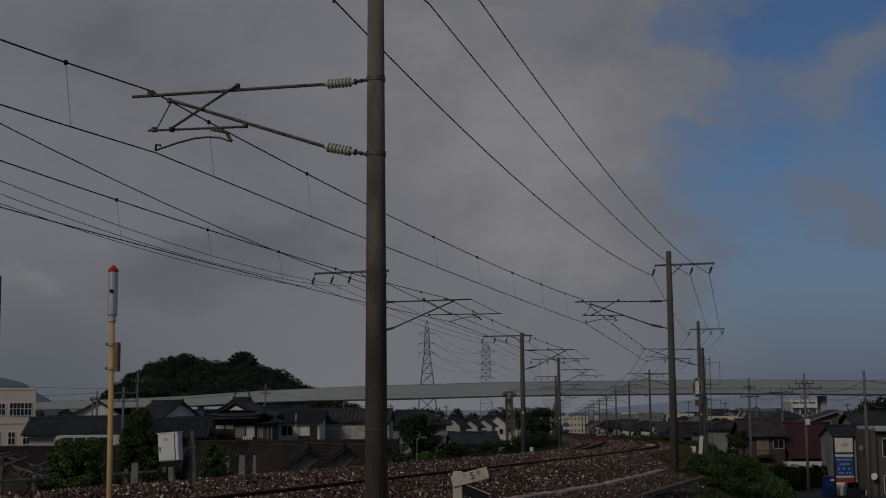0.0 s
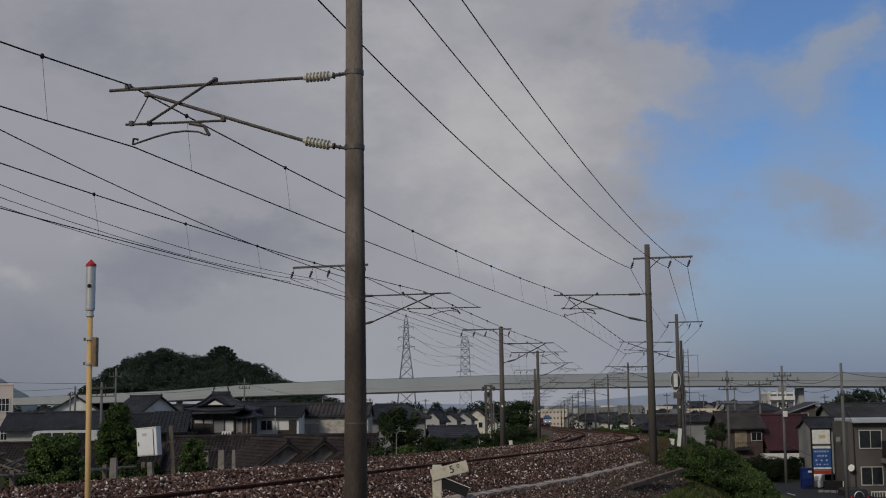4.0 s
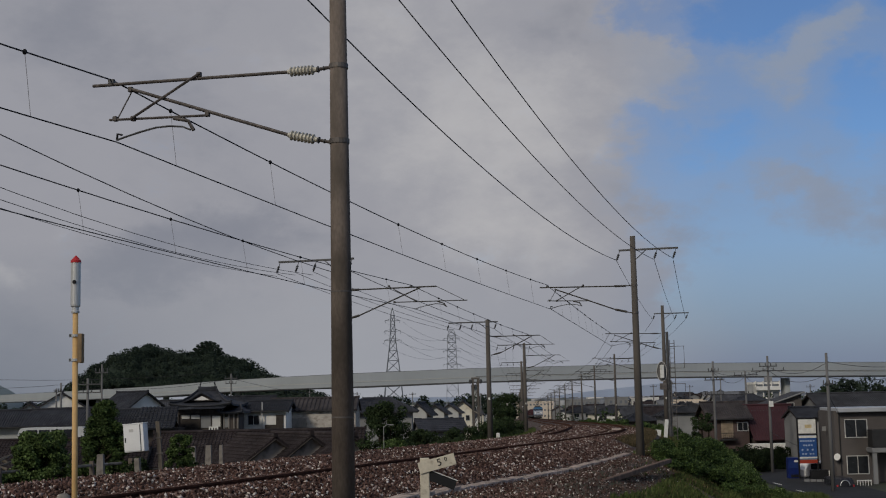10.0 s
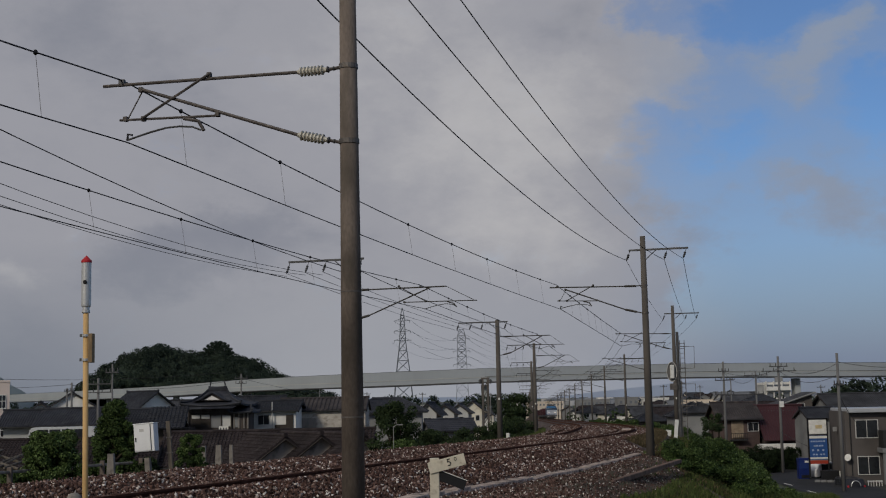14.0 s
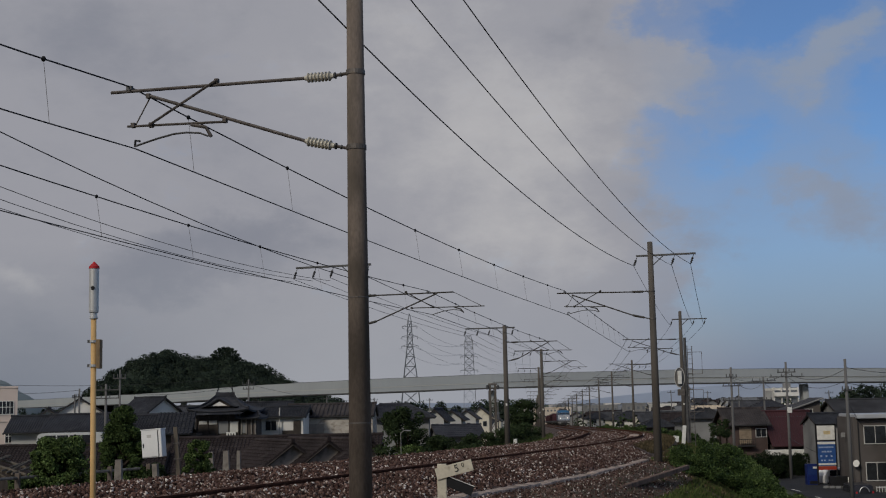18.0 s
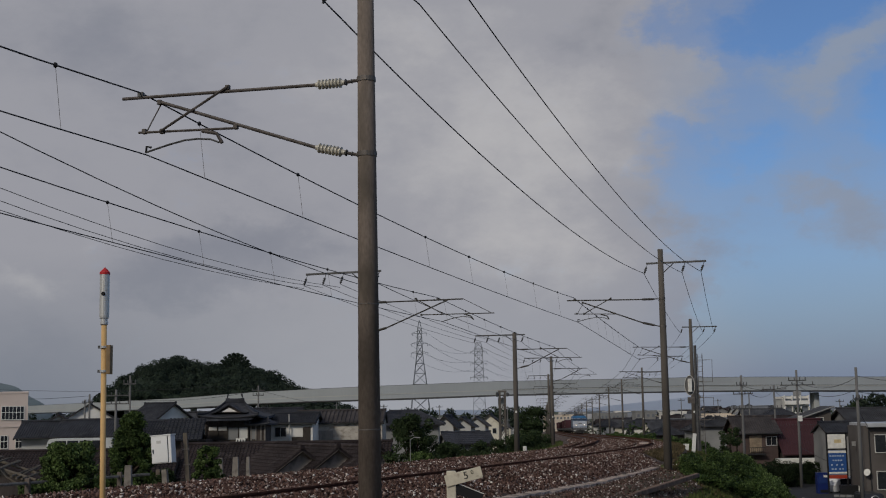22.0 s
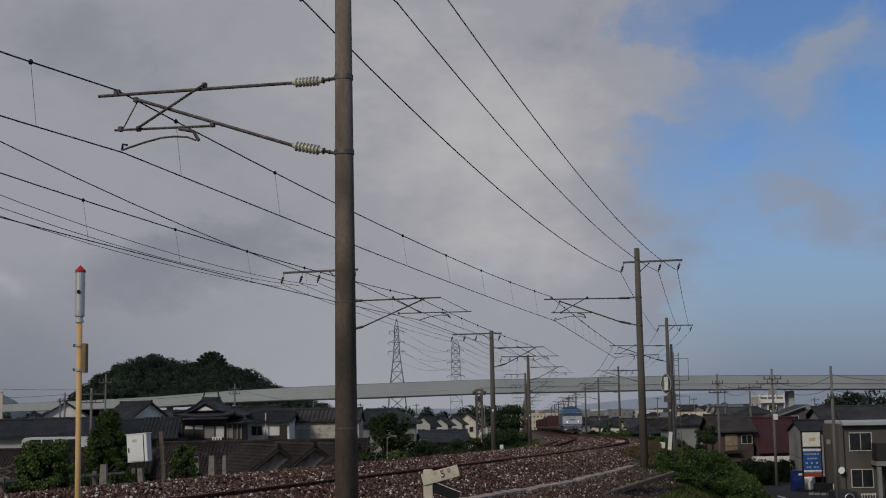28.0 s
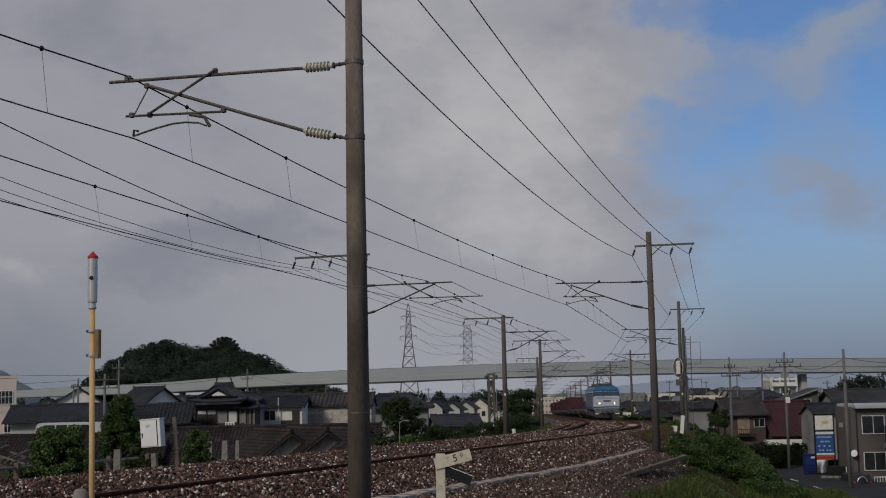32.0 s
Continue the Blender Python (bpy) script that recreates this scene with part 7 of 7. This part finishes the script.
def make_signal():
    """A line-side signal seen from behind, with its ladder and guard rails."""
    root = empty("railway_signal", Matrix.Translation((14.45, 84, -1.7)), "lineside signal post with ladder seen from behind", "railway signal")
    part("post", tube((0, 0, -0.5), (0, 0, 6.95), 0.11, 0.09, 14), DARK_STEEL, root)
    bm = bmesh.new()
    add_lathe(bm, (-0.42, 0.05, 4.4), (-0.42, 0.09, 4.4), [(0, 0.31), (1, 0.31)], 28)
    bmesh.ops.transform(bm, matrix=Matrix.Translation((0, 0, 4.4)) @ Matrix.Diagonal((1, 1, 2.0, 1)) @ Matrix.Translation((0, 0, -4.4)), verts=bm.verts)
    bd = part("backboard", bm, POLE_TOWN, root, "oval grey backboard")
    rim = [(-0.42 + 0.32 * math.cos(math.pi * k / 12), 0.0, 4.4 + 0.63 * math.sin(math.pi * k / 12)) for k in range(25)]
    part("rim", path(rim, 0.022, 6), FRAME_WHITE, bd, "pale rim")
    part("lamp_case", box((-0.42, -0.08, 4.4), (0.24, 0.25, 0.85), bevel=0.03), WHITE_PAINT, bd, "pale lamp case")
    part("call_box", box((-0.35, -0.05, 3.45), (0.45, 0.3, 0.4), bevel=0.02), GALV, root)
    ld = part("ladder", path([(0.42, -0.1, 0), (0.42, -0.1, 6.4)], 0.025, 6), GALV, root)
    part("ladder_rail", path([(0.12, -0.1, 0), (0.12, -0.1, 6.4)], 0.025, 6), GALV, ld)
    for i in range(20):
        part("rung", path([(0.12, -0.1, 0.3 + 0.31 * i), (0.42, -0.1, 0.3 + 0.31 * i)], 0.014, 5), GALV, ld)
    for z in (2.2, 4.6):
        part("guard", path([(0.12, -0.1, z), (1.0, -0.3, z), (1.0, -0.3, z + 1.4), (0.12, -0.1, z + 1.4)], 0.025, 6), GALV, root)
    for x, y, h, w in ((13.2, 79, 1.5, 0.22), (13.9, 86, 0.7, 0.35)):
        c = empty("cable_box", Matrix.Translation((x, y, -1.95)) @ pose(0, 0, 0, 0, 6, 0), "white lineside board near the signal", "board")
        part("plate", box((0, 0, h / 2 + 0.2), (w, 0.08, h), bevel=0.01), WHITE_PAINT, c)


make_signal()


def make_column():
    """A pale latticed steel column left of the line."""
    root = empty("gantry_column", Matrix.Translation((3.6, 150, -5.4)), "pale steel gantry column with lamp heads", "column")
    for x in (-0.3, 0.3):
        part("leg", box((x, 0, 4.4), (0.26, 0.26, 9.0), bevel=0.02), POLE_FAR, root)
    for i in range(8):
        part("lacing", path([(-0.3, 0, 0.6 + i), (0.3, 0, 1.6 + i)], 0.05, 5), POLE_FAR, root)
    hd = part("head", box((0, 0, 8.9), (1.0, 0.3, 0.22), bevel=0.03), GALV, root)
    for x in (-0.6, 0.6):
        part("lamp_head", lathe((x, -0.2, 8.3), (x, -0.2, 8.8), [(0, 0.08), (0.2, 0.16), (0.8, 0.16), (1, 0.08)], 10), DARK_STEEL, hd)


make_column()


LAMP_GREY = mat("lamp_grey", (0.22, 0.22, 0.21), 0.6, var=0.1)


def make_yard_things():
    """The small lamp below the thicket."""
    lamp = empty("street_lamp", Matrix.Translation((-2.62, 56, -2.6)), "slim white street lamp below the embankment", "street lamp")
    part("pole", tube((0, 0, 0), (0, 0, 2.75), 0.019, 0.016, 10), LAMP_GREY, lamp)
    part("bracket", path([(0, 0, 2.7), (0.12, 0, 2.8), (0.3, 0, 2.82)], 0.018, 6), LAMP_GREY, lamp)
    part("lamp_head", box((0.34, 0, 2.80), (0.18, 0.08, 0.05), bevel=0.02), LAMP_GREY, lamp, "small pale lamp head")


make_yard_things()


def make_car(x, y, z, rot, paint, label, kind="car"):
    root = empty("minibus" if kind == "bus" else "car", Matrix.Translation((x, y, z)) @ Matrix.Rotation(radians(rot), 4, "Z"), label, "minibus" if kind == "bus" else "car")
    L, W, H = (5.2, 1.9, 2.1) if kind == "bus" else (3.9, 1.65, 1.5)
    prof = [(-L / 2, 0.35), (-L / 2, 0.95), (-L * 0.46, H * 0.6), (-L * 0.36, H * 0.97), (L * 0.36, H), (L * 0.48, H * 0.62), (L / 2, 0.85), (L / 2, 0.35)]
    if kind == "bus":
        prof = [(-L / 2, 0.4), (-L / 2, 1.1), (-L * 0.46, H * 0.95), (-L * 0.42, H), (L * 0.46, H), (L / 2, H * 0.9), (L / 2, 0.4)]
    bm = bmesh.new()
    a = [bm.verts.new((px, -W / 2, pz)) for px, pz in prof]
    b = [bm.verts.new((px, W / 2, pz)) for px, pz in prof]
    bm.faces.new(a)
    bm.faces.new(b[::-1])
    for i in range(len(prof)):
        j = (i + 1) % len(prof)
        bm.faces.new((a[i], b[i], b[j], a[j]))
    bmesh.ops.bevel(bm, geom=list(bm.edges), offset=0.07, segments=2, affect="EDGES")
    part("body", bm, paint, root)
    n = 4 if kind == "bus" else 2
    for i in range(n):
        for sy in (-1, 1):
            part("side_window", box((-L * 0.36 + L * 0.72 * (i + 0.5) / n, sy * W / 2, H * 0.77), (L * 0.72 / n - 0.1, 0.03, H * 0.30), bevel=0.01), GLASS, root)
    for px in (-L * 0.32, L * 0.32):
        for sy in (-1, 1):
            w = part("wheel", lathe((px, sy * (W / 2 - 0.18), 0.31), (px, sy * (W / 2 + 0.01), 0.31), [(0, 0.2), (0, 0.31), (1, 0.31), (1, 0.2)], 16), BLACK, root)
            part("rim", lathe((px, sy * (W / 2 - 0.02), 0.31), (px, sy * (W / 2 + 0.02), 0.31), [(0, 0.19), (1, 0.17)], 12), SILVER, w)
    return root


tagged(link("parking_deck", box((-28, 100, -4.125), (10, 6, 3.5)), CONCRETE), "raised concrete parking deck behind the sheds", "deck", kind="structure")
BUS_WHITE = mat("bus_white", (0.46, 0.47, 0.46), 0.45, var=0.08)
CAR_WHITE = mat("car_white", (0.7, 0.7, 0.7), 0.3, var=0.03)
CAR_DARK = mat("car_dark", (0.03, 0.03, 0.035), 0.3, var=0.05)
make_car(-29.8, 100, -2.37, 0, BUS_WHITE, "white minibus parked behind the bushes", "bus")
make_car(30.6, 108, -6.0, 20, CAR_WHITE, "white car parked behind the wall")
small = make_car(28.95, 97.2, -6.5, 90, CAR_DARK, "small dark car with a covered spare wheel at its back")
small.matrix_basis = small.matrix_basis @ Matrix.Diagonal((0.85, 0.85, 0.95, 1))
sp = part("spare_wheel", lathe((-1.95, 0.1, 0.95), (-2.15, 0.1, 0.95), [(0, 0.34), (0.2, 0.4), (0.8, 0.4), (1, 0.36)], 24), CAR_DARK, small, "round dark spare wheel cover")
part("cover_rim", path([(-2.17, 0.1 + 0.40 * math.cos(a), 0.95 + 0.40 * math.sin(a)) for a in [math.pi * k / 14 for k in range(15)]], 0.035, 6), SILVER, sp, "bright arched rim")
for sy in (-0.7, 0.7):
    part("tail_lamp", box((-1.95, sy, 0.85), (0.06, 0.14, 0.3), bevel=0.02), RED, small)


def make_low_wall():
    root = empty("garden_wall", Matrix.Translation((30.4, 99.5, -6.0)), "dark block wall with white railing by the lane", "wall")
    for k in range(7):
        for r in range(3):
            part("block", box((-2.55 + 0.41 * k + 0.2 * (r % 2), 2.2 - 0.22 * k, 0.0 + 0.2 * r), (0.39, 0.16, 0.185), bevel=0.012), WALL_GREY, root)
    part("planter", box((-1.35, 3.0, 0.72), (1.3, 0.7, 0.85), bevel=0.03), BLACK, root, "black planter box")
    part("planter_edge", box((-0.68, 2.62, 0.75), (0.06, 0.06, 0.7)), WHITE_PAINT, root, "white corner strip")
    part("rail_top", box((0.4, -2.4, 0.62), (1.1, 0.06, 0.07)), WHITE_PAINT, root)
    part("rail_bottom", box((0.4, -2.4, 0.0), (1.1, 0.05, 0.06)), WHITE_PAINT, root)
    for i in range(6):
        part("baluster", box((-0.1 + 0.2 * i, -2.4, 0.3), (0.04, 0.04, 0.75)), WHITE_PAINT, root)


make_low_wall()

# ---------------------------------------------------------------- the goods train
LOCO_BLUE = mat("loco_blue", (0.025, 0.11, 0.23), 0.45, var=0.12, scale=0.8)
LOCO_WHITE = mat("loco_white", (0.40, 0.43, 0.48), 0.45, var=0.08, scale=0.8, stain=(0.45, 0.44, 0.42), stain_at=0.64)
LOCO_GREY = mat("loco_underframe", (0.05, 0.048, 0.045), 0.8, var=0.3, scale=2)
CONTAINER = mat("container_maroon", (0.052, 0.020, 0.024), 0.7, var=0.2, scale=0.7, stain=(0.042, 0.020, 0.022), vary=0.25)
LAMP_GLOW = mat("headlamp_glow", (0.9, 0.85, 0.7), 0.3, var=0.0, emit=(1.0, 0.86, 0.6, 2.0))


def make_loco():
    root = empty("locomotive", Matrix.Identity(4), "blue and white electric locomotive with lit headlamps", "locomotive")
    # y points forward
    L, W = 17.6, 2.68

    def shell(z0, z1, prof, bevel, wid):
        """A body ring between raked ends: prof gives the half length at each height."""
        bm = bmesh.new()
        rings = [[bm.verts.new((sx * w / 2, sy * h, z)) for sx, sy in ((-1, -1), (1, -1), (1, 1), (-1, 1))] for h, z, w in prof]
        for a, b in zip(rings, rings[1:]):
            for k in range(4):
                bm.faces.new((a[k], a[(k + 1) % 4], b[(k + 1) % 4], b[k]))
        bm.faces.new(rings[0][::-1])
        bm.faces.new(rings[-1])
        if bevel:
            bmesh.ops.bevel(bm, geom=list(bm.edges), offset=bevel, segments=3, affect="EDGES")
        return bm

    body = part("body", shell(0, 0, ((L / 2 - 0.05, 1.1, W), (L / 2 + 0.02, 1.5, W), (L / 2 - 0.12, 2.5, W), (L / 2 - 0.5, 3.12, W - 0.08)), 0.07, W), LOCO_WHITE, root, "white body sides and front")
    part("blue_top", shell(0, 0, ((L / 2 - 0.42, 3.06, W + 0.02), (L / 2 - 0.5, 3.3, W - 0.04), (L / 2 - 0.95, 3.58, W - 0.7)), 0.09, W), LOCO_BLUE, body, "blue rounded roof edge and brow")
    for k in (1, -1):
        y = k * (L / 2 - 0.05)
        for x in (-0.79, 0.79):
            lamp = part("headlamp", lathe((x, y - k * 0.02, 1.80), (x, y + k * 0.07, 1.80), [(0, 0.09), (0.8, 0.09), (1, 0.07)], 14), LAMP_GLOW if k > 0 else GLASS, body, "lit headlamp" if k > 0 else "")
            part("lamp_bezel", lathe((x, y, 1.80), (x, y + k * 0.05, 1.80), [(0, 0.13), (0.8, 0.13), (1, 0.11)], 14), GALV, body)
            part("marker_lamp", lathe((x * 1.32, y, 1.80), (x * 1.32, y + k * 0.06, 1.80), [(0, 0.06), (1, 0.05)], 10), RED, body)
        part("front_strip", box((0, k * (L / 2 + 0.0), 1.42), (2.7, 0.08, 0.09), bevel=0.02), LOCO_NAVY, body, "blue strip under the front panel")
        part("front_rail", box((0, k * (L / 2 + 0.1), 2.42), (2.3, 0.03, 0.03)), GALV, body)
        part("number_bar", box((0, k * (L / 2 - 0.02), 2.05), (0.75, 0.04, 0.14)), GALV, body)
        for x, w in ((-0.83, 0.86), (0.0, 0.62), (0.83, 0.86)):
            wd = part("windscreen", box((0, 0, 0), (w, 0.05, 0.54), bevel=0.02), LOCO_GLASS, body, "blue-grey windscreen pane")
            wd.matrix_basis = Matrix.Translation((x, k * (L / 2 - 0.30), 2.80)) @ pose(0, 0, 0, k * 31, 0, 0)
        for x in (-0.36, 0.36, -1.31, 1.31):
            pl = part("window_pillar", box((0, 0, 0), (0.10, 0.08, 0.66), bevel=0.02), LOCO_NAVY, body)
            pl.matrix_basis = Matrix.Translation((x, k * (L / 2 - 0.29), 2.80)) @ pose(0, 0, 0, k * 31, 0, 0)
        part("skirt", box((0, k * (L / 2 - 0.15), 1.02), (2.6, 0.3, 0.55), bevel=0.05), SKIRT_GREY, root, "grey front skirt")
        part("snow_plough", box((0, k * (L / 2 - 0.1), 0.5), (2.3, 0.4, 0.45), bevel=0.06), LOCO_GREY, root)
        part("coupler", box((0, k * (L / 2 + 0.3), 0.88), (0.32, 0.9, 0.32), bevel=0.06), LOCO_GREY, root)
        for x in (-1.05, 1.05):
            part("footstep", box((x, k * (L / 2 + 0.05), 0.72), (0.42, 0.2, 0.08)), WHITE_PAINT, root)
            part("hose", path([(x * 0.5, k * (L / 2 + 0.1), 1.1), (x * 0.5, k * (L / 2 + 0.25), 0.75), (x * 0.4, k * (L / 2 + 0.2), 0.6)], 0.03, 6), BLACK, root)
    for sx in (-1, 1):
        # blue panel over the white side, its colour darkened for the side's shadow
        part("side_panel", box((sx * (W / 2 + 0.012), -0.2, 2.1), (0.05, L - 3.2, 1.35), bevel=0.02), LOCO_SIDE_SHADE, body, "slate-blue side panel darkened for shade")
        part("side_band", box((sx * (W / 2), 0, 1.28), (0.05, L - 0.8, 0.22)), LOCO_NAVY, body, "blue side band")
        for i in range(7):
            part("side_grille", box((sx * (W / 2 - 0.01), -5.4 + 1.8 * i, 2.7), (0.06, 1.2, 0.45), bevel=0.01), LOCO_GREY, body)
        part("cab_door", box((sx * (W / 2 + 0.005), L / 2 - 1.9, 2.1), (0.05, 0.6, 1.75), bevel=0.02), LOCO_WHITE, body)
        part("cab_window", box((sx * (W / 2 + 0.01), L / 2 - 1.15, 2.72), (0.05, 0.62, 0.5), bevel=0.02), LOCO_GLASS, body)
    part("roof", box((0, 0, 3.6), (1.9, L - 2.4, 0.14), bevel=0.05), LOCO_GREY, body, "grey roof deck")
    for y in (-5.8, 0, 3.0):
        part("roof_box", box((0, y, 3.78), (1.5, 1.6, 0.28), bevel=0.04), GALV, body)
    for y in (6.2, -5.2):
        for sx in (-1, 1):
            part("roof_insulator", lathe((sx * 0.6, y + 0.9, 3.66), (sx * 0.6, y + 0.9, 4.0), [(0, 0.05), (0.2, 0.09), (0.4, 0.05), (0.6, 0.09), (0.8, 0.05), (1, 0.05)], 8), DARK_STEEL, body)
        pan = part("pantograph", path([(0.55, y - 0.8, 3.75), (0.55, y + 0.5, 4.3), (0.0, y - 0.6, 5.12), (-0.55, y + 0.5, 4.3), (-0.55, y - 0.8, 3.75)], 0.04, 6), DARK_STEEL, root, "dark folding pantograph")
        part("pan_head", path([(-0.95, y - 0.6, 5.0), (-0.6, y - 0.6, 5.16), (0.6, y - 0.6, 5.16), (0.95, y - 0.6, 5.0)], 0.04, 6), DARK_STEEL, pan)
        part("pan_frame", box((0, y - 0.2, 3.78), (1.5, 1.6, 0.12)), DARK_STEEL, pan)
    for y in (-6.0, 0.0, 6.0):
        bg = part("bogie", box((0, y, 0.62), (2.3, 3.6, 0.6), bevel=0.06), LOCO_GREY, root)
        for dy in (-1.2, 1.2):
            for sx in (-1, 1):
                part("wheel", lathe((sx * 0.49, y + dy, 0.5), (sx * 0.62, y + dy, 0.5), [(0, 0.5), (0.2, 0.5), (0.3, 0.47), (1, 0.46)], 20), LOCO_GREY, bg)
    return root


LOCO_SIDE_SHADE = mat("loco_side_shaded", (0.075, 0.10, 0.15), 0.5, var=0.15, scale=0.8)
LOCO_NAVY = mat("loco_navy", (0.02, 0.06, 0.14), 0.5, var=0.15)
LOCO_GLASS = mat("cab_glass", (0.030, 0.045, 0.07), 0.2, var=0.15, spec=0.6)
SKIRT_GREY = mat("skirt_grey", (0.12, 0.12, 0.125), 0.7, var=0.25, scale=1.5)
CONTAINER_MESH = []


def make_wagon(slots, label):
    root = empty("container_wagon", Matrix.Identity(4), label, "freight wagon", "wagons of the goods train")
    part("deck", box((0, 0, 0.9), (2.5, 19.4, 0.26), bevel=0.03), LOCO_GREY, root)
    for sx in (-1, 1):
        part("sole_bar", box((sx * 1.05, 0, 0.72), (0.14, 18.6, 0.36)), LOCO_GREY, root)
    for y in (-7.1, 7.1):
        bg = part("bogie", box((0, y, 0.55), (2.0, 2.5, 0.4), bevel=0.05), LOCO_GREY, root)
        for dy in (-0.95, 0.95):
            for sx in (-1, 1):
                part("wheel", lathe((sx * 0.49, y + dy, 0.43), (sx * 0.62, y + dy, 0.43), [(0, 0.43), (0.2, 0.43), (0.3, 0.41), (1, 0.40)], 16), LOCO_GREY, bg)
    for i in slots:
        if not CONTAINER_MESH:
            bm = bmesh.new()
            add_box(bm, (0, 0, 0), (2.40, 3.66, 2.26), bevel=0.03)
            for k in range(9):
                for sx in (-1, 1):
                    add_box(bm, (sx * 1.21, -1.6 + 0.4 * k, 0), (0.05, 0.14, 2.1))
            for sy in (-1, 1):
                for x in (-0.8, 0, 0.8):
                    add_box(bm, (x, sy * 1.84, 0), (0.06, 0.05, 2.1))
            ob = part("container", bm, CONTAINER, root, "maroon steel container")
            CONTAINER_MESH.append(ob.data)
        else:
            ob = new("container", CONTAINER_MESH[0])
            ob.parent = root
            tagged(ob, "maroon steel container")
        ob.matrix_basis = Matrix.Translation((0, -7.72 + 3.86 * i, 2.165))
    return root


train = [(make_loco(), 9.3)]
LOADS = {"bare": ((), "empty flat wagon with dark underframe"), "ahead": ((3, 4), "flat wagon with two maroon containers at its front end"),
         "behind": ((0, 1), "flat wagon with two maroon containers at its rear end"), "full": (range(5), "flat wagon fully loaded with maroon containers")}
made = {}
for i, kind in enumerate(("bare", "bare", "bare", "full", "bare", "full", "bare", "ahead", "bare", "full", "bare", "behind")):
    if kind in made:
        wagon = copy_thing(made[kind], Matrix.Identity(4))
    else:
        wagon = made[kind] = make_wagon(*LOADS[kind])
    train.append((wagon, 28.6 + 20.2 * i))


def motions():
    """The train comes down the far straight towards the bend at a steady pace."""
    for thing, back in train:
        rows = []
        for k in range(17):
            t = 2.0 * k
            s = 122.0 + 11.96 * (32.0 - t) + back
            m = frame_at(s) @ Matrix.Rotation(math.pi, 4, "Z")
            rows.append((t, m))
        walk(thing, rows)


motions()
